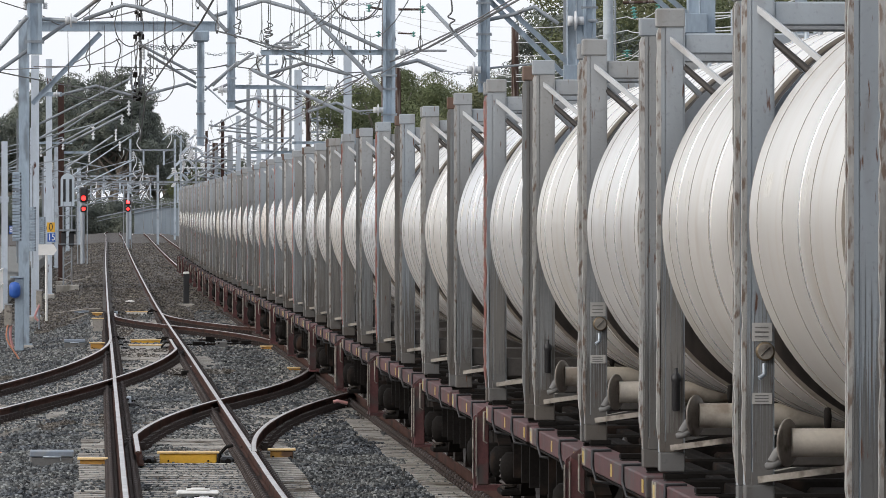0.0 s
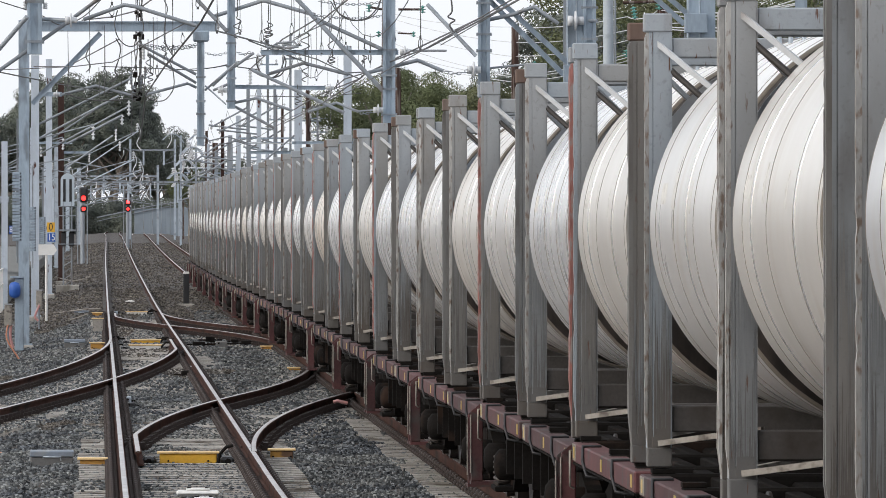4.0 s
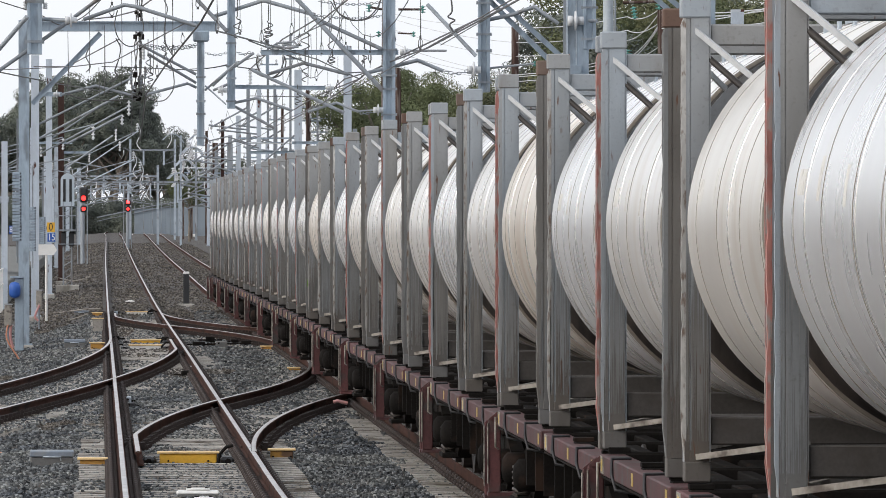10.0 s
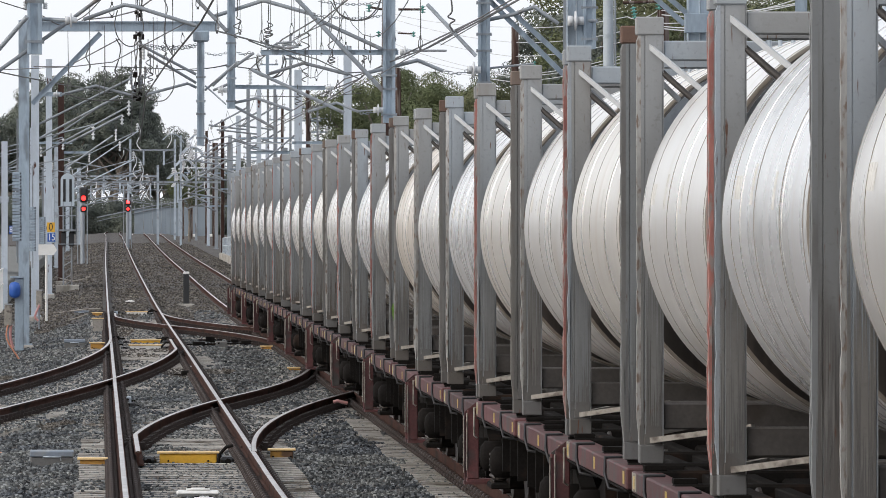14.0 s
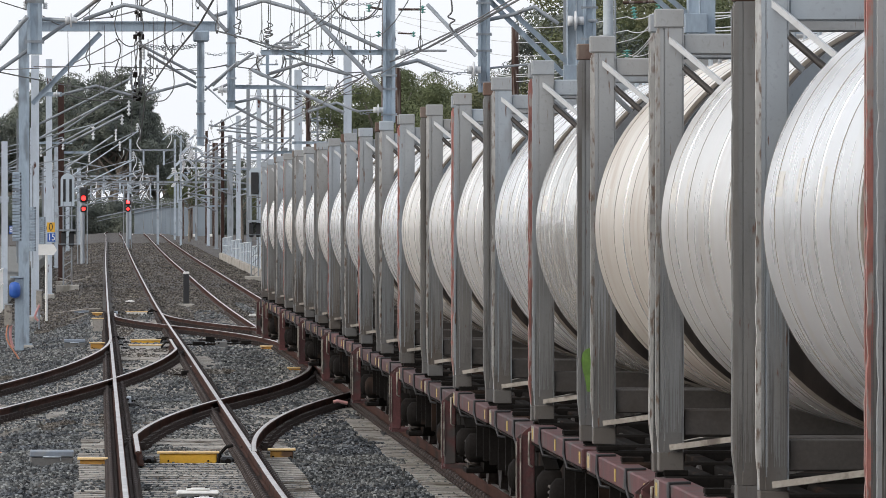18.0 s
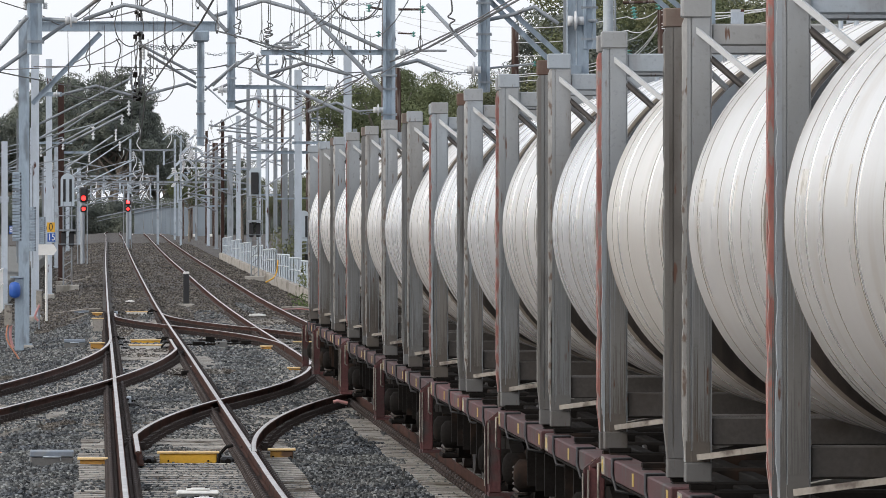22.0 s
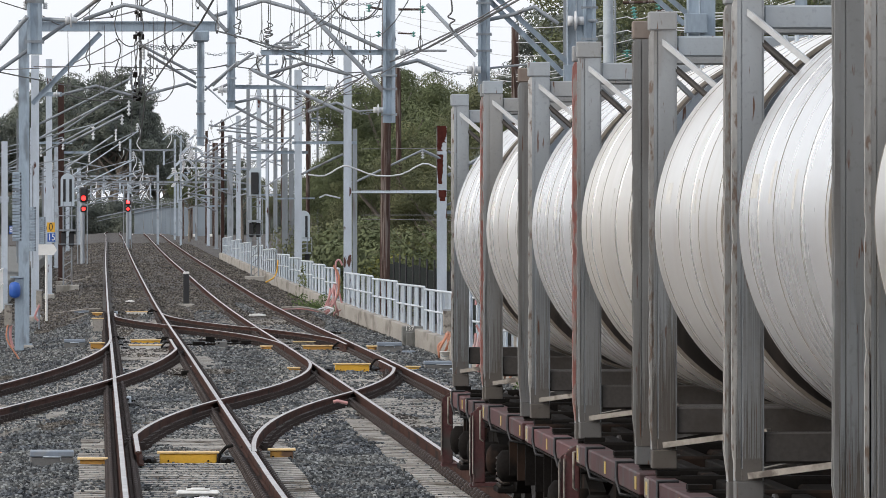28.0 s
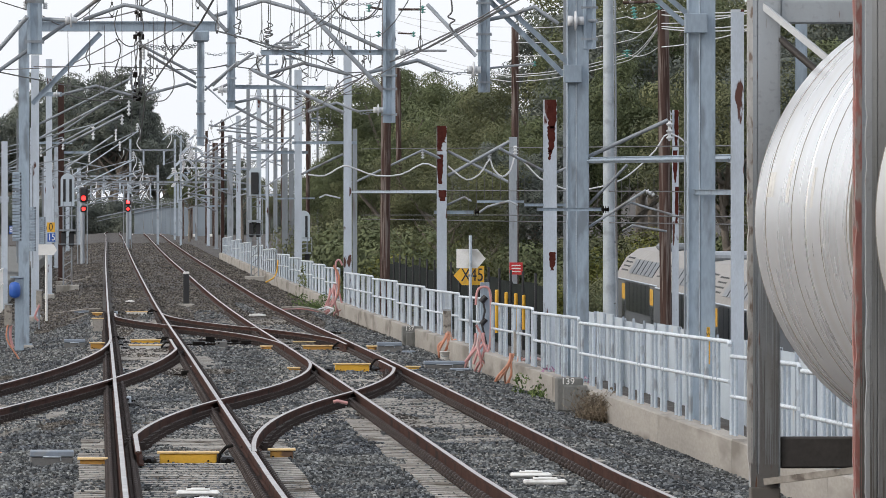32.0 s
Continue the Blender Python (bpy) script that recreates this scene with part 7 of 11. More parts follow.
arm(mast_53, [(7.642, 572, 7.223), (7.514, 571.967, 7.394), (7.33, 571.933, 7.63), (7.137, 571.9, 7.81), (6.943, 571.867, 7.894), (6.74, 571.833, 7.922), (6.547, 571.8, 7.893), (6.354, 571.767, 7.775), (6.17, 571.733, 7.6), (6.042, 571.7, 7.472)], 0.040, "registration_arm", material=M_PIPE)
insulator(mast_53, (6.464, 571.9, 8.315), (-0, 0, -0.504), 0.504, 0.105, 3)
arm(mast_53, [(6.465, 572, 8.316), (6.553, 572, 8.116), (6.668, 572, 7.833), (6.717, 572, 7.559), (6.636, 572, 7.303), (6.49, 572, 7.057), (6.381, 572, 6.886)], 0.034, "jumper", material=M_WIREPALE)
arm(mast_53, [(7.244, 584, 6.331), (7.114, 583.967, 6.505), (6.926, 583.933, 6.747), (6.728, 583.9, 6.931), (6.531, 583.867, 7.016), (6.324, 583.833, 7.045), (6.127, 583.8, 7.016), (5.929, 583.767, 6.894), (5.742, 583.733, 6.716), (5.611, 583.7, 6.586)], 0.041, "registration_arm", material=M_PIPE)
insulator(mast_53, (6.042, 583.9, 7.445), (-0, 0, -0.515), 0.515, 0.107, 3)
arm(mast_53, [(6.043, 584, 7.446), (6.132, 584, 7.243), (6.25, 584, 6.954), (6.3, 584, 6.674), (6.218, 584, 6.413), (6.068, 584, 6.162), (5.957, 584, 5.987)], 0.034, "jumper", material=M_WIREPALE)
arm(mast_53, [(6.824, 596, 5.398), (6.69, 595.967, 5.576), (6.499, 595.933, 5.822), (6.297, 595.9, 6.01), (6.096, 595.867, 6.098), (5.885, 595.833, 6.127), (5.684, 595.8, 6.097), (5.482, 595.767, 5.974), (5.291, 595.733, 5.792), (5.157, 595.7, 5.659)], 0.042, "registration_arm", material=M_PIPE)
insulator(mast_53, (5.597, 595.9, 6.536), (-0, 0, -0.526), 0.526, 0.110, 3)
arm(mast_53, [(5.598, 596, 6.537), (5.689, 596, 6.329), (5.809, 596, 6.034), (5.861, 596, 5.748), (5.776, 596, 5.482), (5.624, 596, 5.226), (5.51, 596, 5.047)], 0.035, "jumper", material=M_WIREPALE)
arm(mast_53, [(8.615, 608, 8.537), (8.479, 607.967, 8.719), (8.283, 607.933, 8.97), (8.077, 607.9, 9.161), (7.872, 607.867, 9.25), (7.656, 607.833, 9.28), (7.451, 607.8, 9.249), (7.245, 607.767, 9.123), (7.05, 607.733, 8.937), (6.914, 607.7, 8.801)], 0.042, "registration_arm", material=M_PIPE)
insulator(mast_53, (7.363, 607.9, 9.697), (-0, 0, -0.536), 0.536, 0.112, 3)
arm(mast_53, [(7.364, 608, 9.698), (7.456, 608, 9.487), (7.579, 608, 9.185), (7.632, 608, 8.894), (7.546, 608, 8.623), (7.39, 608, 8.361), (7.274, 608, 8.179)], 0.036, "jumper", material=M_WIREPALE)
arm(mast_53, [(8.192, 620, 7.604), (8.053, 619.967, 7.789), (7.854, 619.933, 8.046), (7.644, 619.9, 8.241), (7.435, 619.867, 8.332), (7.215, 619.833, 8.362), (7.006, 619.8, 8.331), (6.796, 619.767, 8.202), (6.597, 619.733, 8.013), (6.458, 619.7, 7.874)], 0.043, "registration_arm", material=M_PIPE)
insulator(mast_53, (6.916, 619.9, 8.787), (-0, 0, -0.547), 0.547, 0.114, 3)
arm(mast_53, [(6.917, 620, 8.788), (7.011, 620, 8.572), (7.136, 620, 8.265), (7.19, 620, 7.968), (7.102, 620, 7.691), (6.944, 620, 7.425), (6.826, 620, 7.239)], 0.036, "jumper", material=M_WIREPALE)
arm(mast_53, [(7.747, 632, 6.631), (7.606, 631.967, 6.82), (7.402, 631.933, 7.081), (7.189, 631.9, 7.28), (6.975, 631.867, 7.373), (6.751, 631.833, 7.403), (6.538, 631.8, 7.372), (6.324, 631.767, 7.241), (6.121, 631.733, 7.048), (5.98, 631.7, 6.907)], 0.044, "registration_arm", material=M_PIPE)
insulator(mast_53, (6.446, 631.9, 7.837), (-0, 0, -0.557), 0.557, 0.116, 3)
arm(mast_53, [(6.447, 632, 7.838), (6.543, 632, 7.618), (6.67, 632, 7.305), (6.725, 632, 7.002), (6.636, 632, 6.72), (6.474, 632, 6.448), (6.354, 632, 6.259)], 0.037, "jumper", material=M_WIREPALE)
arm(mast_53, [(7.279, 644, 5.617), (7.135, 643.967, 5.809), (6.928, 643.933, 6.076), (6.71, 643.9, 6.279), (6.492, 643.867, 6.373), (6.264, 643.833, 6.404), (6.047, 643.8, 6.373), (5.829, 643.767, 6.239), (5.622, 643.733, 6.043), (5.478, 643.7, 5.899)], 0.045, "registration_arm", material=M_PIPE)
insulator(mast_53, (5.953, 643.9, 6.846), (-0, -0, -0.568), 0.568, 0.118, 3)
arm(mast_53, [(5.954, 644, 6.847), (6.052, 644, 6.623), (6.182, 644, 6.304), (6.238, 644, 5.995), (6.147, 644, 5.708), (5.982, 644, 5.431), (5.859, 644, 5.238)], 0.038, "jumper", material=M_WIREPALE)
arm(mast_53, [(9.198, 656, 8.999), (9.052, 655.967, 9.195), (8.84, 655.933, 9.466), (8.619, 655.9, 9.673), (8.397, 655.867, 9.769), (8.164, 655.833, 9.801), (7.943, 655.8, 9.768), (7.721, 655.767, 9.632), (7.51, 655.733, 9.432), (7.363, 655.7, 9.285)], 0.046, "registration_arm", material=M_PIPE)
insulator(mast_53, (7.848, 655.9, 10.251), (-0, 0, -0.579), 0.579, 0.121, 3)
arm(mast_53, [(7.849, 656, 10.252), (7.949, 656, 10.024), (8.081, 656, 9.699), (8.138, 656, 9.385), (8.045, 656, 9.092), (7.877, 656, 8.809), (7.752, 656, 8.613)], 0.039, "jumper", material=M_WIREPALE)
arm(mast_53, [(8.728, 668, 7.985), (8.579, 667.967, 8.185), (8.364, 667.933, 8.461), (8.138, 667.9, 8.672), (7.912, 667.867, 8.769), (7.676, 667.833, 8.802), (7.45, 667.8, 8.769), (7.224, 667.767, 8.63), (7.01, 667.733, 8.426), (6.86, 667.7, 8.277)], 0.047, "registration_arm", material=M_PIPE)
insulator(mast_53, (7.353, 667.9, 9.26), (-0, 0, -0.589), 0.589, 0.123, 3)
arm(mast_53, [(7.354, 668, 9.261), (7.456, 668, 9.029), (7.59, 668, 8.698), (7.649, 668, 8.378), (7.554, 668, 8.079), (7.383, 668, 7.792), (7.256, 668, 7.592)], 0.039, "jumper", material=M_WIREPALE)
arm(mast_53, [(8.235, 680, 6.931), (8.083, 679.967, 7.134), (7.865, 679.933, 7.415), (7.635, 679.9, 7.629), (7.405, 679.867, 7.729), (7.164, 679.833, 7.762), (6.935, 679.8, 7.728), (6.705, 679.767, 7.588), (6.486, 679.733, 7.38), (6.334, 679.7, 7.228)], 0.048, "registration_arm", material=M_PIPE)
insulator(mast_53, (6.836, 679.9, 8.229), (-0, 0, -0.6), 0.600, 0.125, 3)
arm(mast_53, [(6.837, 680, 8.23), (6.94, 680, 7.993), (7.077, 680, 7.656), (7.136, 680, 7.33), (7.04, 680, 7.027), (6.866, 680, 6.734), (6.737, 680, 6.53)], 0.040, "jumper", material=M_WIREPALE)
arm(mast_53, [(7.72, 692, 5.836), (7.565, 691.967, 6.043), (7.342, 691.933, 6.329), (7.109, 691.9, 6.547), (6.875, 691.867, 6.648), (6.63, 691.833, 6.682), (6.396, 691.8, 6.648), (6.162, 691.767, 6.505), (5.94, 691.733, 6.293), (5.785, 691.7, 6.139)], 0.048, "registration_arm", material=M_PIPE)
insulator(mast_53, (6.295, 691.9, 7.157), (-0, 0, -0.61), 0.610, 0.127, 3)
arm(mast_53, [(6.296, 692, 7.158), (6.402, 692, 6.917), (6.541, 692, 6.574), (6.601, 692, 6.242), (6.503, 692, 5.933), (6.326, 692, 5.636), (6.194, 692, 5.428)], 0.041, "jumper", material=M_WIREPALE)


def far_gantry(y, x0, x1, beam, seed):
    """A distant gantry: two masts, a beam, hanging arms, insulators."""
    z = rise(y) - 0.3
    rng = random.Random(seed)
    ob = base("far_gantry", pose(x0, y, z), "galvanised steel gantry across the tracks in the distance", "gantry", "gantries along the line")
    # columns and drop posts are coloured pale to imitate haze
    for x in (x0, x1):
        part("column", I_beam(Form(), x, y, z, z + beam + rng.uniform(0.2, 1.0), 0.2, 0.2), M_PIPE, ob, "", inverse(ob))
    boom(ob, (x0, y, z + beam), (x1, y, z + beam), 0.15, "gantry_beam", M_GALVOLD)
    for x in (x0 + 2.4, (x0 + x1) / 2, x1 - 3.0) if x1 - x0 > 6 else (x0 + 1.2, x1 - 1.0):
        part("drop_post", Form().box(x - 0.08, y - 0.1, z + beam - 1.4, x + 0.08, y + 0.1, z + beam - 0.1), M_PIPE, ob, "", inverse(ob))
        s = rng.choice((-1, 1))
        arm(ob, [(x, y, z + beam - 0.2), (x + s * 1.9, y - 0.2, z + beam + rng.uniform(0.1, 0.6))], 0.026)
        arm(ob, [(x, y, z + beam - 1.2), (x + s * 1.7, y - 0.2, z + beam + 0.2)], 0.026)
        arm(ob, [(x, y, z + beam - 1.3), (x + s * 0.9, y - 0.2, z + beam - 1.05), (x + s * 1.8, y - 0.2, z + beam - 1.3)], 0.024, "registration_arm")
        insulator(ob, (x + s * 1.8, y - 0.3, z + beam - 0.45), (0, 0, 1), 0.45, 0.065, 4)
        arm(ob, [(x + s * 1.8, y - 0.3, z + beam - 0.45), (x + s * 2.0, y - 0.3, z + beam - 0.8), (x + s * 2.3, y - 0.3, z + beam - 0.3)], 0.018, "jumper", M_WIREPALE)


for i, (y, x0, x1, beam) in enumerate(((520, -4.6, 8.1, 4.9), (610, -4.2, 4.4, 5.6),
                                       (700, 2.55, 6.6, 8.3), (800, -3.6, 8.0, 5.4), (900, -7.0, 12.0, 5.0))):
    far_gantry(y, x0, x1, beam, i)
for i in range(12):
    y = 252 + i * 46
    x = -3.2 - (i % 3) * 1.1 - i * 0.12
    ob = mast(x, y, rise(y) - 0.3, rise(y) + 5.2 + (i * 5 % 4) * 0.6, 0.2, M_GALVOLD if i % 3 else M_RUSTED, "galvanised line mast on the platform side", foot=False)
    arm(ob, [(x, y, rise(y) + 4.2), (x + 2.9, y - 0.2, rise(y) + 5.7)], 0.022)
    arm(ob, [(x, y, rise(y) + 5.0), (x + 2.9, y - 0.2, rise(y) + 5.75)], 0.02)
    arm(ob, [(x, y, rise(y) + 4.3), (x + 1.9, y - 0.2, rise(y) + 4.6), (x + 3.2, y - 0.2, rise(y) + 4.35)], 0.02, "registration_arm")
    insulator(ob, (x + 2.9, y - 0.2, rise(y) + 5.25), (0, 0, 1), 0.45, 0.065, 4)


# ---- fences and walls on the yard side ----


def build_fence():
    """Pipe fence on a low concrete wall, in stepped panels."""
    marks = [332, 310, 292, 276, 261, 245.5]
    marks2 = [240, 215, 197, 180, 162.5, 150.5]
    marks3 = [149, 134.6, 121.5, 92.2, 82.9, 70]
    for run in ((482, 450, 420, 390, 362, 336), marks, marks2, marks3):
        for a, b in zip(run, run[1:]):
            tall = 0.17 if a - b > 25 else 0.07
            ob = base("pipe_fence", pose(7.55, (a + b) / 2, 0.05 + rise((a + b) / 2)), "galvanised pipe fence panel on a low concrete wall", "fence", "fence panels beside the line")
            mid = (a + b) / 2
            top0, top1 = 1.01 - 0.05, 1.01 + tall - 0.05
            part("top_rail", Form().tube([(0, a - mid - 0.1, top0 - 0.04), (0, a - mid - 0.2, top0), (0, b - mid + 0.2, top1), (0, b - mid + 0.1, top1 - 0.04)], 0.026, 8), M_FENCERAIL, ob)
            part("middle_rail", Form().tube([(0, a - mid - 0.15, top0 - 0.48), (0, b - mid + 0.15, top1 - 0.48)], 0.024, 8), M_FENCERAIL, ob)
            n = max(4, round((a - b) / 2.25))
            post = None
            for i in range(n + 1):
                for extra in (0, 0.6):
                    y = a - mid - 0.2 - (a - b - 0.4) * i / n - (extra if i < n else 0)
                    if extra and i == n:
                        continue
                    h = top0 + (top1 - top0) * (a - mid - y) / (a - b)
                    if post is None:
                        post = part("post", Form().rod((0, 0, 0), (0, 0, 1.0), 0.027, seg=8), M_PIPE, ob, "", Matrix.Translation((0, y, 0)) @ Matrix.Diagonal((1, 1, h, 1)))
                    else:
                        again("post", post, ob, Matrix.Translation((0.03 * (i % 2), y, 0)) @ Matrix.Diagonal((1, 1, h, 1)))
    wall = base("retaining_wall", pose(7.5, 0, 0), "low stained concrete kerb wall under the fence", "wall", kind="structure")
    for i in range(35):
        y = 66 + i * 12.0
        part("wall_panel", Form().box(-0.12, y, -0.6 + rise(y), 0.16, y + 11.98, 0.07 + rise(y), 0.015), M_WALL, wall)
    sheet = base("sheet_fence", pose(9.2, 0, 0), "white ribbed sheet fence behind the pipe fence", "fence")
    for i in range(26):
        y = 78 + i * 2.6
        pts = [(0.03 * (k % 2), y + k * 0.13, -0.7) for k in range(21)]
        part("sheet", Form().add([p for p in pts] + [(p[0], p[1], 0.89 - 0.04 * math.sin(i)) for p in pts] + [(p[0] + 0.012, p[1], -0.7) for p in pts] + [(p[0] + 0.012, p[1], 0.89 - 0.04 * math.sin(i)) for p in pts],
             [(k, k + 1, k + 22, k + 21) for k in range(20)] + [(43 + k, 42 + k, 63 + k, 64 + k) for k in range(20)] + [(21 + k, 22 + k, 64 + k, 63 + k) for k in range(20)]), M_SHEET, sheet)
        part("sheet_post", Form().box(-0.04, y - 0.03, -0.7, -0.005, y + 0.03, 0.93), M_PIPE, sheet)
    dark = base("mesh_fence", pose(10.4, 0, 0), "dark shade-cloth fence in front of the trees", "fence")
    for i in range(19):
        y = 178 + i * 5.6
        part("cloth", Form().box(-0.01, y, -1.6, 0.01, y + 5.55, 1.05 + 0.05 * math.sin(i * 2.1)), M_CLOTH, dark)
        part("post", Form().rod((-0.04, y, -1.8), (-0.04, y, 1.35), 0.03, seg=6), M_BLACK, dark)


M_FENCERAIL = paint("bright galvanised fence rail", (0.60, 0.645, 0.68), 0.45, 0.15, var=0.2, scale=8, bump=0.2, dirt=(0.42, 0.45, 0.47), dirt_at=0.55, dirt_scale=9, each=0.1)
M_SHEET = paint("white ribbed sheet", (0.46, 0.52, 0.57), 0.5, var=0.08, dirt=(0.5, 0.5, 0.48), dirt_at=0.6)
M_CLOTH = paint("dark shade cloth", (0.022, 0.026, 0.024), 0.95, var=0.3, scale=2)
build_fence()


def lettering(parent, text, x, y, z, size, material, narrow=1.0, depth=0.002):
    """Raised characters that face back along the line."""
    cu = bpy.data.curves.new("lettering", "FONT")
    cu.body, cu.size, cu.align_x, cu.align_y, cu.extrude = text, size, "CENTER", "CENTER", depth
    tmp = new("lettering_form", cu)
    me = bpy.data.meshes.new_from_object(tmp)
    bpy.data.objects.remove(tmp)
    me.materials.clear()
    me.materials.append(material)
    ob = new("lettering", me)
    ob.parent, ob.matrix_basis = parent, pose(x, y, z, 90) @ Matrix.Diagonal((narrow, 1, 1, 1))
    return ob



# ---- point machines, covers, boxes and marks beside the rails ----


def cover(x, y, z, w, h, dep, material, label, name="point_cover", category="point cover"):
    """A folded steel cover with a flat lid and bolted flanges, in three parts."""
    ob = base(name, pose(x, y, z), label, category)
    part("body", Form().box(-w / 2 + 0.03, -dep / 2, -0.06, w / 2 - 0.03, dep / 2, h - 0.025, 0.01), material, ob)
    part("lid", Form().box(-w / 2, -dep / 2 - 0.02, h - 0.025, w / 2, dep / 2 + 0.02, h, 0.006), M_PALELID, ob, "sun-bleached lid")
    if w > 0.6:
        for s in (-1, 1):
            part("rod_clamp", Form().box(s * (w / 2 + 0.09) - 0.085, -dep / 2 - 0.03, 0.02, s * (w / 2 + 0.09) + 0.085, dep / 2, h * 0.62, 0.03), M_BLACK, ob, "greasy black rod clamp")
            part("rod_nut", Form().rod((s * (w / 2 + 0.1), -dep / 2 - 0.08, h * 0.3), (s * (w / 2 + 0.1), -dep / 2 - 0.02, h * 0.3), 0.04, seg=6), M_UNDER, ob)
        part("hose", Form().tube([(w / 2 - 0.02, -dep / 2 - 0.05, 0.0), (w / 2, -dep / 2 - 0.05, h * 0.8), (w / 2 + 0.08, -dep / 2 - 0.05, h * 1.35), (w / 2 + 0.16, -dep / 2 - 0.05, h * 1.45)], 0.02, 6), M_UNDER, ob)
    for s in (-1, 1):
        part("bolt", Form().rod((s * w * 0.32, -dep / 2 - 0.015, h * 0.35), (s * w * 0.32, -dep / 2, h * 0.35), 0.012, seg=6), M_UNDER, ob)
    return ob


def cabinet(x, y, z, w, h, dep, material, label, legs=False):
    ob = base("equipment_box", pose(x, y, z), label, "equipment box")
    part("body", Form().box(-w / 2 + 0.01, -dep / 2, -0.04, w / 2 - 0.01, dep / 2, h * 0.7, 0.012), M_BOXBODY, ob, "dusty dark grey box body")
    part("lid", Form().box(-w / 2, -dep / 2 - 0.015, h * 0.7, w / 2, dep / 2 + 0.015, h, 0.015), material, ob, "grey hinged lid")
    part("latch", Form().tube([(-w * 0.2, -dep / 2 - 0.02, h * 0.66), (-w * 0.2, -dep / 2 - 0.03, h * 0.72), (w * 0.2, -dep / 2 - 0.03, h * 0.72), (w * 0.2, -dep / 2 - 0.02, h * 0.55)], 0.008, 5), M_PIPE, ob)
    return ob


def pad(x, y, z, w):
    """A white moulded plate between the rails."""
    ob = base("track_marker_plate", pose(x, y, z), "white moulded plastic plate bolted between the rails", "marker plate")
    part("plate", Form().box(-w / 2, -0.14, 0, w / 2, 0.14, 0.05, 0.02), M_WHITE, ob)
    part("raised_pad", Form().box(-w * 0.28, -0.1, 0.05, w * 0.28, 0.1, 0.075, 0.012), M_WHITE, ob)
    for s in (-1, 1):
        part("bolt", Form().rod((s * w * 0.2, -0.06, 0.075), (s * w * 0.2, -0.06, 0.085), 0.02, seg=6), M_UNDER, ob)
    return ob


def conduit(pts, r, material, label, name="cable_conduit"):
    return thing(name, Form().tube(pts, r, 8), material, label, "conduit")


cover(1.002, 89.86, -0.22, 0.727, 0.165, 0.3, M_YELLOW, "yellow steel cover over the point rodding")
cover(-0.112, 89.10, -0.22, 0.354, 0.118, 0.3, M_OCHRE, "yellow steel cover over the point rodding")
cover(2.138, 91.69, -0.22, 0.330, 0.142, 0.3, M_OCHRE, "yellow steel cover over the point rodding")
cover(0.941, 167.93, -0.22, 0.729, 0.124, 0.3, M_WHITE, "faded cream cover over the point rodding")
cover(0.994, 176.18, -0.22, 0.726, 0.104, 0.3, M_YELLOW, "dull yellow cover over the point rodding")
cover(-0.113, 167.98, -0.22, 0.346, 0.173, 0.3, M_OCHRE, "yellow steel cover over the point rodding")
cover(4.639, 142.81, -0.22, 0.693, 0.189, 0.3, M_YELLOW, "yellow steel cover over the point rodding")
cover(5.825, 144.33, -0.22, 0.297, 0.106, 0.3, M_YELLOW, "yellow steel cover over the point rodding")
cover(3.626, 143.90, -0.22, 0.339, 0.095, 0.3, M_OCHRE, "yellow steel cover over the point rodding")
cover(4.656, 166.35, -0.22, 0.685, 0.135, 0.3, M_OCHRE, "yellow steel cover over the point rodding")
cover(4.678, 174.46, -0.22, 0.719, 0.090, 0.3, M_BEIGE, "brown weathered cover over the point rodding")
cover(5.855, 167.00, -0.22, 0.246, 0.111, 0.3, M_OCHRE, "yellow steel cover over the point rodding")
cover(3.583, 167.10, -0.22, 0.320, 0.111, 0.3, M_OCHRE, "yellow steel cover over the point rodding")
cover(1.020, 228.14, -0.22, 0.671, 0.117, 0.3, M_WHITE, "faded cream cover over the point rodding")
cover(-0.151, 225.59, -0.22, 0.332, 0.116, 0.3, M_OCHRE, "yellow steel cover over the point rodding")
cover(-0.116, 194.46, -0.22, 0.315, 0.358, 0.3, M_SLEEPER, "pale concrete bearer end")
cabinet(-0.585, 89.35, -0.28, 0.513, 0.256, 0.35, M_BLUEGREY, "grey metal equipment box on the ballast")
cabinet(-0.619, 171.48, -0.28, 0.479, 0.240, 0.35, M_BLUEGREY, "low grey equipment box on the ballast")
cabinet(-0.624, 228.97, -0.28, 0.438, 0.185, 0.35, M_BLUEGREY, "low grey equipment box on the ballast")
cabinet(6.181, 165.53, -0.28, 0.536, 0.268, 0.35, M_BLUEGREY, "blue-grey equipment box on the ballast")
cabinet(6.481, 145.69, -0.28, 0.771, 0.236, 0.35, M_BLUEGREY, "blue-grey equipment box with a latch")
cabinet(6.708, 144.11, -0.28, 0.382, 0.127, 0.35, M_BLUEGREY, "small blue-grey box beside a larger one")
cabinet(6.547, 164.16, -0.28, 0.278, 0.109, 0.35, M_BLUEGREY, "small grey box beside the rails")
cabinet(6.623, 394.81, -0.28, 0.668, 0.261, 0.35, M_UNDER, "low dark box in the far cess")
pad(0.976, 78.52, -0.16, 0.445)
pad(1.004, 76.04, -0.16, 0.347)
pad(4.678, 83.82, -0.16, 0.450)
pad(4.709, 81.68, -0.16, 0.463)
pad(4.449, 220.72, -0.16, 0.503)
pad(0.963, 316.87, -0.16, 0.489)
pad(0.925, 257.70, -0.16, 0.303)
pad(2.663, 390.46, -0.16, 0.689)
ob = base("concrete_block", pose(7.341, 181.56, -0.380), "dark grey concrete block with painted white digits", "concrete block")
part("block", Form().box(-0.254, 0, -0.1, 0.254, 0.5, 0.481, 0.02), M_CONCDARK, ob)
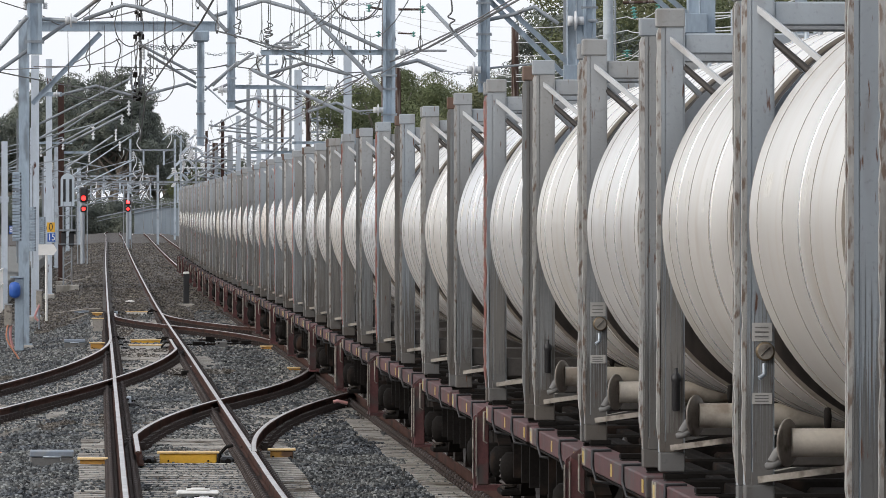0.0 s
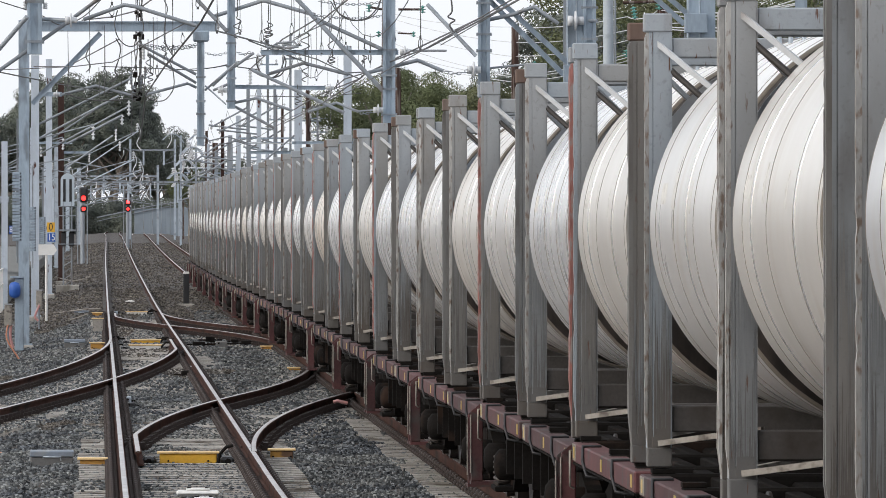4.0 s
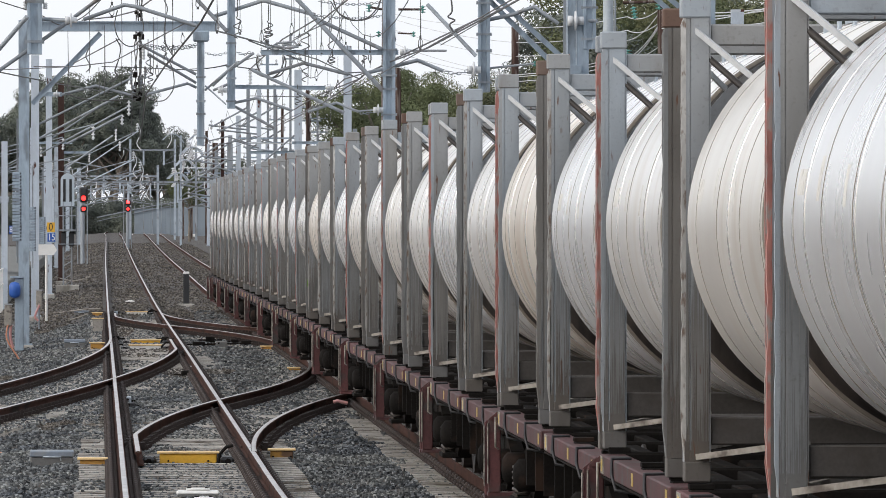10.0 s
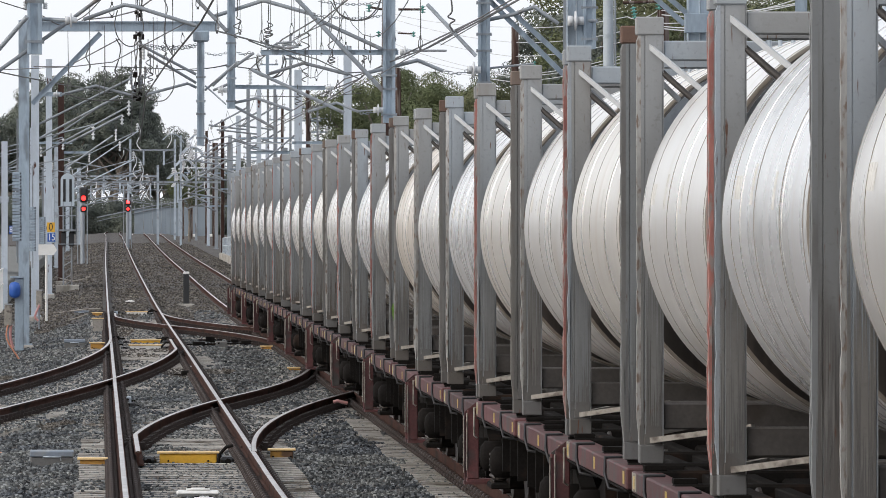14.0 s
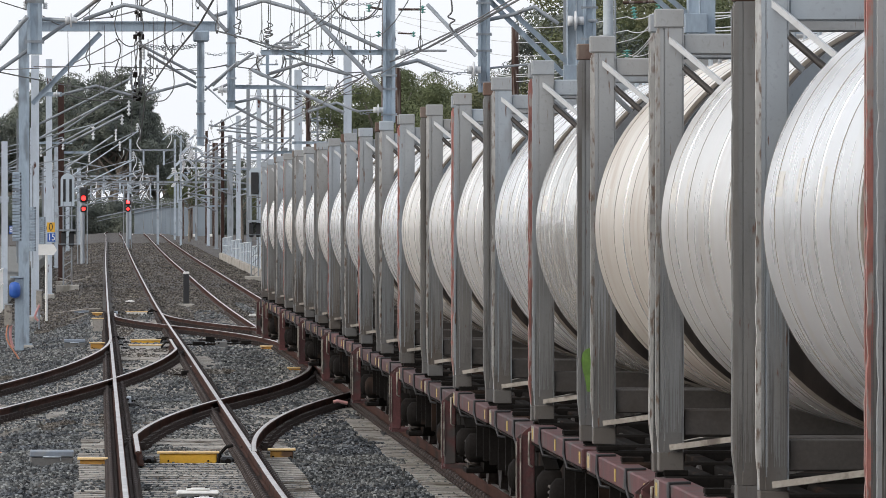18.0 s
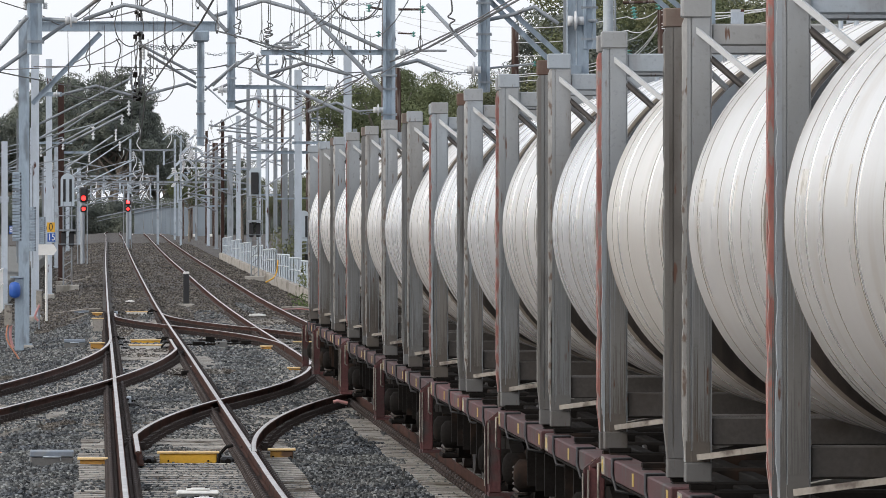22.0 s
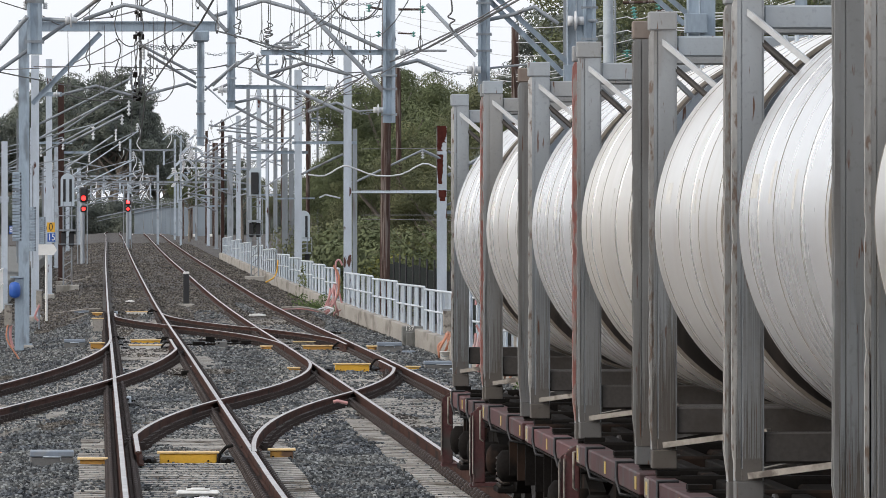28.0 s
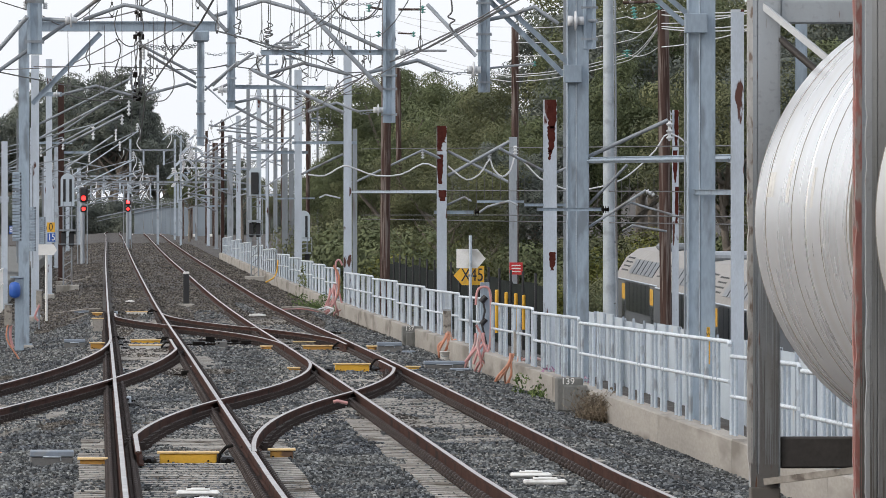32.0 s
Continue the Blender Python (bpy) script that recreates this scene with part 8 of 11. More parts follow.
part("front_slab", Form().box(-0.164, -0.12, -0.1, 0.314, 0, 0.346, 0.015), M_CONCDARK, ob)
lettering(ob, "137", -0.084, -0.003, 0.426, 0.14, M_WHITE)
ob = base("concrete_block", pose(7.095, 116.50, -0.161), "dark grey concrete block with painted white digits", "concrete block")
part("block", Form().box(-0.201, 0, -0.1, 0.201, 0.5, 0.403, 0.02), M_CONCDARK, ob)
part("front_slab", Form().box(-0.111, -0.12, -0.1, 0.261, 0, 0.290, 0.015), M_CONCDARK, ob)
lettering(ob, "139", -0.031, -0.003, 0.348, 0.14, M_WHITE)
board = base("speed_sign", pose(7.187, 150.0, -0.4), "yellow arrow speed board and white arrow board on a pole", "sign")
part("pole", Form().rod((0, 0, 0), (0, 0, 2.727), 0.032, seg=10), M_PIPE, board)
def plate_of(name, pts, y, material, label):
    return part(name, Form().prism(pts, (y, y + 0.006)), material, board, label)
plate_of("white_plate", [(-0.271, 2.086), (0.138, 2.086), (0.304, 2.274), (0.138, 2.462), (-0.271, 2.462)], 0.036, M_WHITE, "blank white arrow board")
plate_of("yellow_plate", [(-0.160, 1.755), (0.271, 1.755), (0.271, 2.131), (-0.160, 2.131), (-0.326, 1.943)], 0.045, M_YELLOW, "yellow arrow board")
lettering(board, "X45", 0.039, 0.041, 1.943, 0.36, M_BLACK, 0.72)
part("bracket", Form().box(-0.05, -0.03, 1.921, 0.05, 0.045, 1.965), M_GALVOLD, board)

riser = base("cable_riser", pose(7.444, 149.5, -0.4), "galvanised channel riser with black cable joints", "cable riser")
part("channel", Form().box(-0.09, -0.03, 0, 0.09, 0.03, 1.814, 0.01), M_GALV, riser)
part("joint", Form().rod((-0.08, -0.06, 1.429), (0.02, -0.06, 1.539), 0.06), M_BLACK, riser)
part("joint", Form().rod((-0.08, -0.06, 0.989), (0.02, -0.06, 1.099), 0.05), M_BLACK, riser)
part("black_cable", Form().tube([(-0.05, -0.07, 1.484), (0.0, -0.08, 1.264), (-0.06, -0.08, 0.989), (0.03, -0.08, 0.603)], 0.02), M_BLACK, riser)

conduit([(7.253, 149.2, 0.978), (7.257, 149.2, 1.032), (7.262, 149.2, 1.11), (7.271, 149.2, 1.191), (7.286, 149.2, 1.252), (7.31, 149.2, 1.289), (7.341, 149.2, 1.313), (7.375, 149.2, 1.326), (7.407, 149.2, 1.329), (7.44, 149.2, 1.328), (7.474, 149.2, 1.32), (7.505, 149.2, 1.295), (7.528, 149.2, 1.241), (7.542, 149.2, 1.151), (7.549, 149.2, 1.032), (7.551, 149.2, 0.896), (7.55, 149.2, 0.758), (7.549, 149.2, 0.607), (7.545, 149.2, 0.442), (7.535, 149.2, 0.284), (7.517, 149.2, 0.153), (7.484, 149.2, 0.055), (7.438, 149.2, -0.022), (7.394, 149.2, -0.08), (7.363, 149.2, -0.121)], 0.0247, M_PINK, "faded red conduit looped over a riser")
conduit([(7.255, 149, 0.596), (7.269, 149, 0.566), (7.289, 149, 0.524), (7.311, 149, 0.476), (7.332, 149, 0.431), (7.353, 149, 0.391), (7.376, 149, 0.35), (7.394, 149, 0.309), (7.397, 149, 0.267), (7.382, 149, 0.223), (7.352, 149, 0.179), (7.318, 149, 0.132), (7.288, 149, 0.08), (7.262, 149, 0.016), (7.237, 149, -0.058), (7.215, 149, -0.125), (7.2, 149, -0.172)], 0.0247, M_PINK, "faded red conduit at the riser")
conduit([(7.244, 149, 0.431), (7.242, 149, 0.393), (7.241, 149, 0.339), (7.235, 149, 0.276), (7.222, 149, 0.212), (7.197, 149, 0.143), (7.163, 149, 0.068), (7.126, 149, -0.003), (7.09, 149, -0.062), (7.052, 149, -0.106), (7.01, 149, -0.14), (6.973, 149, -0.165), (6.947, 149, -0.183)], 0.0247, M_PINK, "faded red conduit at the riser")
conduit([(7.54, 149, 0.321), (7.549, 149, 0.282), (7.562, 149, 0.225), (7.573, 149, 0.162), (7.573, 149, 0.102), (7.561, 149, 0.044), (7.54, 149, -0.016), (7.513, 149, -0.072), (7.485, 149, -0.118), (7.452, 149, -0.151), (7.414, 149, -0.175), (7.378, 149, -0.193), (7.354, 149, -0.205)], 0.0219, M_ORANGE, "orange conduit at the riser")
conduit([(7.463, 149, 0.212), (7.453, 149, 0.166), (7.439, 149, 0.101), (7.421, 149, 0.03), (7.397, 149, -0.03), (7.364, 149, -0.078), (7.322, 149, -0.122), (7.282, 149, -0.158), (7.255, 149, -0.183)], 0.0219, M_PINK, "faded red conduit at the riser")
ob = base("cable_box", pose(7.401, 165, 0.190), "grey-brown cable box on the fence", "cable box")
part("body", Form().box(-0.085, -0.12, 0, 0.085, 0.06, 0.510, 0.012), M_BEIGE, ob)
part("lid", Form().box(-0.095, -0.13, 0.480, 0.095, 0.07, 0.510, 0.008), M_GREYBOX, ob)
part("stand", Form().rod((0, 0, -0.7), (0, 0, 0), 0.03), M_PIPE, ob)
ob = base("cable_box", pose(7.570, 140, 0.144), "grey-brown cable box on the fence", "cable box")
part("body", Form().box(-0.072, -0.12, 0, 0.072, 0.06, 0.474, 0.012), M_BEIGE, ob)
part("lid", Form().box(-0.082, -0.13, 0.444, 0.082, 0.07, 0.474, 0.008), M_GREYBOX, ob)
part("stand", Form().rod((0, 0, -0.7), (0, 0, 0), 0.03), M_PIPE, ob)
conduit([(7.344, 164, 0.205), (7.337, 164, 0.179), (7.328, 164, 0.14), (7.314, 164, 0.098), (7.296, 164, 0.06), (7.267, 164, 0.03), (7.231, 164, 0.002), (7.197, 164, -0.027), (7.175, 164, -0.06), (7.169, 164, -0.104), (7.172, 164, -0.155), (7.183, 164, -0.201), (7.199, 164, -0.229), (7.224, 164, -0.235), (7.257, 164, -0.226), (7.291, 164, -0.207), (7.32, 164, -0.181), (7.339, 164, -0.145), (7.353, 164, -0.099), (7.369, 164, -0.051), (7.393, 164, -0.012), (7.432, 164, 0.017), (7.482, 164, 0.041), (7.529, 164, 0.059), (7.562, 164, 0.072)], 0.0271, M_ORANGE, "orange-brown conduit loop under a box")
conduit([(7.393, 164, 0.205), (7.389, 164, 0.162), (7.384, 164, 0.1), (7.38, 164, 0.03), (7.381, 164, -0.036), (7.39, 164, -0.102), (7.404, 164, -0.172), (7.419, 164, -0.234), (7.429, 164, -0.278)], 0.0241, M_ORANGE, "orange-brown conduit under a box")
conduit([(7.547, 139, 0.162), (7.543, 139, 0.127), (7.539, 139, 0.076), (7.531, 139, 0.02), (7.516, 139, -0.033), (7.49, 139, -0.081), (7.455, 139, -0.131), (7.42, 139, -0.177), (7.393, 139, -0.217), (7.374, 139, -0.252), (7.358, 139, -0.282), (7.35, 139, -0.306), (7.352, 139, -0.319), (7.368, 139, -0.323), (7.396, 139, -0.317), (7.427, 139, -0.303), (7.455, 139, -0.278), (7.477, 139, -0.242), (7.499, 139, -0.193), (7.519, 139, -0.139), (7.537, 139, -0.084), (7.551, 139, -0.022), (7.562, 139, 0.046), (7.571, 139, 0.108), (7.578, 139, 0.152)], 0.0307, M_ORANGE, "orange conduit loop under a box")
conduit([(7.605, 139.5, 0.06), (7.627, 139.5, 0.073), (7.659, 139.5, 0.092), (7.697, 139.5, 0.111), (7.739, 139.5, 0.122), (7.787, 139.5, 0.123), (7.843, 139.5, 0.119), (7.898, 139.5, 0.111), (7.944, 139.5, 0.101), (7.98, 139.5, 0.087), (8.009, 139.5, 0.069), (8.031, 139.5, 0.051), (8.047, 139.5, 0.039)], 0.0256, M_PINK, "faded red conduit behind the fence")
conduit([(-1.263, 95, -0.25), (-1.238, 95, -0.251), (-1.203, 95, -0.253), (-1.163, 95, -0.255), (-1.123, 95, -0.257), (-1.083, 95, -0.259), (-1.038, 95, -0.261), (-0.998, 95, -0.263), (-0.97, 95, -0.264)], 0.0314, M_ORANGE, "orange conduit on the ballast")
conduit([(-1.196, 90, -0.241), (-1.167, 90, -0.242), (-1.124, 90, -0.244), (-1.076, 90, -0.246), (-1.031, 90, -0.248), (-0.986, 90, -0.251), (-0.939, 90, -0.255), (-0.896, 90, -0.259), (-0.866, 90, -0.261)], 0.0165, M_WHITE, "white cable channel on the ballast")
conduit([(7.153, 238, 1.192), (7.189, 238, 1.133), (7.242, 238, 1.05), (7.295, 238, 0.95), (7.328, 238, 0.842), (7.337, 238, 0.719), (7.332, 238, 0.579), (7.316, 238, 0.44), (7.293, 238, 0.317), (7.257, 238, 0.213), (7.208, 238, 0.12), (7.158, 238, 0.038), (7.117, 238, -0.033), (7.087, 238, -0.094), (7.063, 238, -0.143), (7.044, 238, -0.181), (7.03, 238, -0.209)], 0.0350, M_ORANGE, "orange conduit at the far fence")
conduit([(7.433, 238, 1.192), (7.414, 238, 1.231), (7.387, 238, 1.289), (7.357, 238, 1.342), (7.328, 238, 1.367), (7.298, 238, 1.364), (7.265, 238, 1.343), (7.238, 238, 1.299), (7.223, 238, 1.227), (7.223, 238, 1.116), (7.236, 238, 0.971), (7.255, 238, 0.814), (7.275, 238, 0.667), (7.299, 238, 0.527), (7.327, 238, 0.386), (7.355, 238, 0.254), (7.38, 238, 0.141), (7.409, 238, 0.055), (7.44, 238, -0.012), (7.459, 238, -0.068), (7.45, 238, -0.121), (7.395, 238, -0.175), (7.306, 238, -0.225), (7.215, 238, -0.267), (7.153, 238, -0.296)], 0.0306, M_PINK, "pink conduit at the far fence")
conduit([(7.065, 238, 0.492), (7.049, 238, 0.39), (7.027, 238, 0.242), (7.001, 238, 0.088), (6.977, 238, -0.033), (6.953, 238, -0.113), (6.928, 238, -0.171), (6.906, 238, -0.213), (6.89, 238, -0.243)], 0.0350, M_PINK, "pink conduit at the far fence")
conduit([(5.495, 236, -0.097), (5.596, 236, -0.091), (5.74, 236, -0.083), (5.901, 236, -0.077), (6.05, 236, -0.08), (6.189, 236, -0.094), (6.329, 236, -0.116), (6.46, 236, -0.141), (6.571, 236, -0.167), (6.661, 236, -0.194), (6.734, 236, -0.224), (6.791, 236, -0.252), (6.832, 236, -0.271)], 0.0347, M_BEIGE, "pale conduit on the ballast")
conduit([(5.53, 236, -0.149), (5.641, 236, -0.143), (5.801, 236, -0.135), (5.977, 236, -0.129), (6.137, 236, -0.132), (6.286, 236, -0.148), (6.436, 236, -0.174), (6.567, 236, -0.201), (6.658, 236, -0.219)], 0.0260, M_PINK, "pink conduit on the ballast")
conduit([(7.538, 330, 0.861), (7.532, 330, 0.769), (7.523, 330, 0.636), (7.51, 330, 0.494), (7.489, 330, 0.375), (7.464, 330, 0.286), (7.435, 330, 0.211), (7.396, 330, 0.145), (7.344, 330, 0.084), (7.265, 330, 0.024), (7.165, 330, -0.031), (7.07, 330, -0.078), (7.004, 330, -0.11)], 0.0303, M_YELLOW, "yellow cable at the far fence")
conduit([(3.396, 113, -0.038), (3.408, 113, -0.035), (3.425, 113, -0.029), (3.444, 113, -0.024), (3.462, 113, -0.022), (3.479, 113, -0.024), (3.495, 113, -0.028), (3.512, 113, -0.034), (3.529, 113, -0.039), (3.549, 113, -0.043), (3.571, 113, -0.048), (3.59, 113, -0.052), (3.604, 113, -0.055)], 0.0249, M_PINK, "short pink cable on the ballast")
conduit([(-2.104, 178, 0.197), (-2.11, 178, 0.162), (-2.119, 178, 0.111), (-2.127, 178, 0.054), (-2.13, 178, 0.001), (-2.128, 178, -0.049), (-2.122, 178, -0.099), (-2.114, 178, -0.148), (-2.104, 178, -0.195), (-2.092, 178, -0.244), (-2.077, 178, -0.293), (-2.062, 178, -0.335), (-2.052, 178, -0.365)], 0.0327, M_PINK, "faded red conduit by a cabinet")
conduit([(-1.962, 160, 0.448), (-1.972, 160, 0.397), (-1.987, 160, 0.323), (-1.996, 160, 0.239), (-1.985, 160, 0.154), (-1.948, 160, 0.067), (-1.89, 160, -0.026), (-1.828, 160, -0.117), (-1.774, 160, -0.198), (-1.731, 160, -0.271), (-1.691, 160, -0.338), (-1.657, 160, -0.394), (-1.634, 160, -0.434)], 0.0177, M_ORANGE, "orange cable on the ballast")
conduit([(-1.672, 205, 0.347), (-1.698, 205, 0.288), (-1.737, 205, 0.204), (-1.774, 205, 0.115), (-1.792, 205, 0.046), (-1.782, 205, -0), (-1.754, 205, -0.033), (-1.723, 205, -0.057), (-1.702, 205, -0.075)], 0.0302, M_PINK, "faded red conduit by a post")
conduit([(-1.296, 205, 0.121), (-1.23, 205, 0.128), (-1.136, 205, 0.139), (-1.028, 205, 0.152), (-0.92, 205, 0.166), (-0.812, 205, 0.181), (-0.699, 205, 0.197), (-0.583, 205, 0.213), (-0.468, 205, 0.226), (-0.345, 205, 0.233), (-0.215, 205, 0.237), (-0.098, 205, 0.239), (-0.017, 205, 0.24)], 0.0226, M_BEIGE, "pale cable on the ballast")
conduit([(-0.92, 205, -0.075), (-0.864, 205, -0.059), (-0.783, 205, -0.036), (-0.696, 205, -0.01), (-0.619, 205, 0.015), (-0.552, 205, 0.039), (-0.487, 205, 0.066), (-0.432, 205, 0.089), (-0.393, 205, 0.105)], 0.0188, M_BEIGE, "pale cable on the ballast")
conduit([(-1.83, 300, 0.367), (-1.764, 300, 0.346), (-1.67, 300, 0.315), (-1.563, 300, 0.282), (-1.456, 300, 0.257), (-1.353, 300, 0.236), (-1.247, 300, 0.218), (-1.135, 300, 0.208), (-1.016, 300, 0.212), (-0.873, 300, 0.241), (-0.713, 300, 0.287), (-0.567, 300, 0.334), (-0.465, 300, 0.366)], 0.0221, M_BEIGE, "pale cable in the cess")
ob = base("bucket", pose(7.193, 161.42, -0.36), "white plastic bucket beside the fence", "bucket")
part("pail", Form().lathe([(0.085, 0), (0.1, 0.202), (0.108, 0.202), (0.108, 0.220), (0.09, 0.220)], (0, 0, 0), (0, 0, 1), 18), M_WHITE, ob)
part("handle", Form().tube([(-0.1, 0, 0.17), (-0.05, -0.1, 0.12), (0.05, -0.1, 0.12), (0.1, 0, 0.17)], 0.006), M_PIPE, ob)
ob = base("bollard", pose(9.498, 185, -0.108), "yellow steel bollard in the yard", "bollard")
part("tube", Form().rod((0, 0, 0), (0, 0, 1.018), 0.045, seg=12), M_YELLOW, ob)
part("cap", Form().lathe([(0.045, 0), (0.035, 0.02), (0.01, 0.028)], (0, 0, 1.018), (0, 0, 1), 12), M_YELLOW, ob)
ob = base("bollard", pose(9.730, 185, -0.204), "yellow steel bollard in the yard", "bollard")
part("tube", Form().rod((0, 0, 0), (0, 0, 1.059), 0.045, seg=12), M_YELLOW, ob)
part("cap", Form().lathe([(0.045, 0), (0.035, 0.02), (0.01, 0.028)], (0, 0, 1.059), (0, 0, 1), 12), M_YELLOW, ob)
ob = base("bollard", pose(9.962, 185, -0.204), "yellow steel bollard in the yard", "bollard")
part("tube", Form().rod((0, 0, 0), (0, 0, 1.031), 0.045, seg=12), M_YELLOW, ob)
part("cap", Form().lathe([(0.045, 0), (0.035, 0.02), (0.01, 0.028)], (0, 0, 1.031), (0, 0, 1), 12), M_YELLOW, ob)
ob = base("bollard", pose(10.153, 185, -0.027), "yellow steel bollard in the yard", "bollard")
part("tube", Form().rod((0, 0, 0), (0, 0, 0.813), 0.045, seg=12), M_YELLOW, ob)
part("cap", Form().lathe([(0.045, 0), (0.035, 0.02), (0.01, 0.028)], (0, 0, 0.813), (0, 0, 1), 12), M_YELLOW, ob)
ob = base("red_sign", pose(13.710, 254.5, 0.984), "red notice board with unreadable white bars on a post", "sign")
part("board", Form().box(-0.22, -0.01, -0.2, 0.22, 0.01, 0.2), M_RED, ob)
for i in range(3):
    part("printed_bar", Form().box(-0.15, -0.015, -0.12 + i * 0.1, 0.15, -0.0105, -0.08 + i * 0.1), M_WHITE, ob)
ob = base("marker_post", pose(2.737, 251.20, -0.24), "black square marker post with a white cap", "marker post")
part("shaft", Form().box(-0.095, -0.09, 0, 0.095, 0.09, 1.072, 0.012), M_BLACK, ob)
part("cap", Form().box(-0.1, -0.095, 1.072, 0.1, 0.095, 1.145, 0.012), M_WHITE, ob)
part("plinth", Form().box(-0.28, -0.2, -0.1, 0.28, 0.2, 0.1, 0.02), M_CONC, ob)


def lit_signal(x, y, zlamp, zlow, r, post_x, zbase, label):
    """A colour light signal with two lit red lamps, hoods, backboard and a ladder post."""
    ob = base("railway_signal", pose(x, y, zbase), label, "signal")
    for z, k in ((zlamp, 1.0), (zlow, 0.8)):
        head = part("signal_head", Form().box(-r * 1.75 * k, 0, z - zbase - r * 1.8 * k, r * 1.75 * k, r * 2, z - zbase + r * (4.6 if k == 1 else 1.8) * k, r * 0.6), M_BLACK, ob, "black signal head")
        part("red_lamp", Form().lathe([(r * k, 0), (r * 0.8 * k, r * 0.3), (0.01, r * 0.45)], (0, -0.005, z - zbase), (0, -1, 0), 14), M_LAMPRED, head, "lit red lamp")
        part("hood", Form().add([(r * 1.25 * k * math.cos(a), yy, z - zbase + r * 1.25 * k * math.sin(a)) for yy in (-r * 2.5, 0) for a in [i * math.pi / 8 for i in range(9)]], [(i, i + 1, i + 10, i + 9) for i in range(8)]), M_BLACK, head)
    part("post", Form().rod((post_x, r * 2, 0), (post_x, r * 2, zlamp - zbase), r * 0.9, seg=8), M_GALVOLD, ob)
    for s in (-1, 1):
        part("ladder_rail", Form().rod((post_x + s * r * 2, r * 5, 0), (post_x + s * r * 2, r * 5, zlamp - zbase), r * 0.25, seg=5), M_GALVOLD, ob)
    return ob


def cage_signal(x, y, zbase, k, white):
    """A signal seen on its lattice post with a railed platform."""
    ob = base("railway_signal", pose(x, y, zbase), "white-backed colour light signal on a railed lattice post", "signal")
    for s in (-1, 1):
        part("lattice_leg", Form().rod((s * 0.16, 0, 0), (s * 0.16, 0, 3.9 * k), 0.035, seg=6), M_GALVOLD, ob)
    for i in range(13):
        part("lattice_bar", Form().rod((-0.16, 0, 0.2 + i * 0.28 * k), (0.16, 0, 0.45 * k + i * 0.28 * k), 0.015, seg=5), M_GALVOLD, ob)
    part("plinth", Form().box(-0.45, -0.3, -0.3, 0.45, 0.3, 0.25, 0.03), M_CONC, ob)
    part("platform", Form().box(-0.34, -0.35, 2.55 * k, 0.34, 0.35, 2.62 * k), M_GALVOLD, ob)
    for z in (2.0 * k, 3.2 * k, 3.6 * k):
        part("cage_rail", Form().tube([(-0.34, -0.35, z), (0.34, -0.35, z), (0.34, 0.35, z), (-0.34, 0.35, z), (-0.34, -0.35, z)], 0.018, 5), M_GALVOLD, ob)
    for sx in (-1, 1):
        part("cage_post", Form().rod((sx * 0.34, -0.35, 2.0 * k), (sx * 0.34, -0.35, 3.6 * k), 0.018, seg=5), M_GALVOLD, ob)
        part("relay_case", Form().box(min(sx * 0.05, sx * 0.26), -0.1, 1.9 * k, max(sx * 0.05, sx * 0.26), 0.1, 2.5 * k, 0.02), M_BLACK, ob)
    outline = [(0.27 * math.cos(a), 0.55 + 0.27 * math.sin(a)) for a in [i * math.pi / 10 for i in range(11)]] + [(-0.27, -0.45), (0.27, -0.45)]
    head = part("backboard", Form().prism([(p, 4.1 * k + q) for p, q in outline], (-0.03, 0.03)), M_SHEET, ob, "white rounded backboard")
    if white:
        for s in (-1, 1):
            part("slot", Form().box(s * 0.12 - 0.05, -0.04, 4.1 * k - 0.28, s * 0.12 + 0.05, -0.031, 4.1 * k + 0.6), M_BLACK, head)
    else:
        part("signal_face", Form().box(-0.17, -0.12, 4.1 * k - 0.38, 0.17, -0.031, 4.1 * k + 0.6, 0.02), M_BLACK, head)
    return ob


lit_signal(-1.044, 430, 3.755, 3.155, 0.133, -0.063, -0.01, "colour light signal showing two red lamps")
lit_signal(1.866, 560, 3.793, 3.299, 0.140, -0.021, 0.25, "distant colour light signal showing two red lamps")
cage_signal(-1.357, 300, -0.2, 0.92, True)
cage_signal(6.840, 345, -0.2, 1.05, False)
cage_signal(8.317, 318, -0.4, 0.62, True)


def tension_weights(x, y, z0, z1, r, label):
    """A stack of cast weights on a rod, with the slots of the guide."""
    ob = base("tension_weights", pose(x, y, z0), label, "tension weights")
    n = max(6, round((z1 - z0) / 0.075))
    h = (z1 - z0) / n
    first = None
    for i in range(n):
        if first is None:
            first = part("weight", Form().box(-r, -r * 0.8, 0, r, r * 0.8, h * 0.86, h * 0.12), M_GALV, ob)
        else:
            again("weight", first, ob, pose(0, 0, i * h))
        part("slot", Form().box(r * 0.55, -r * 0.83, i * h + h * 0.2, r * 0.85, -r * 0.802, i * h + h * 0.7), M_BLACK, ob)
    part("rod", Form().rod((0, 0, -0.5), (0, 0, z1 - z0 + 1.2), 0.015), M_GALVOLD, ob)



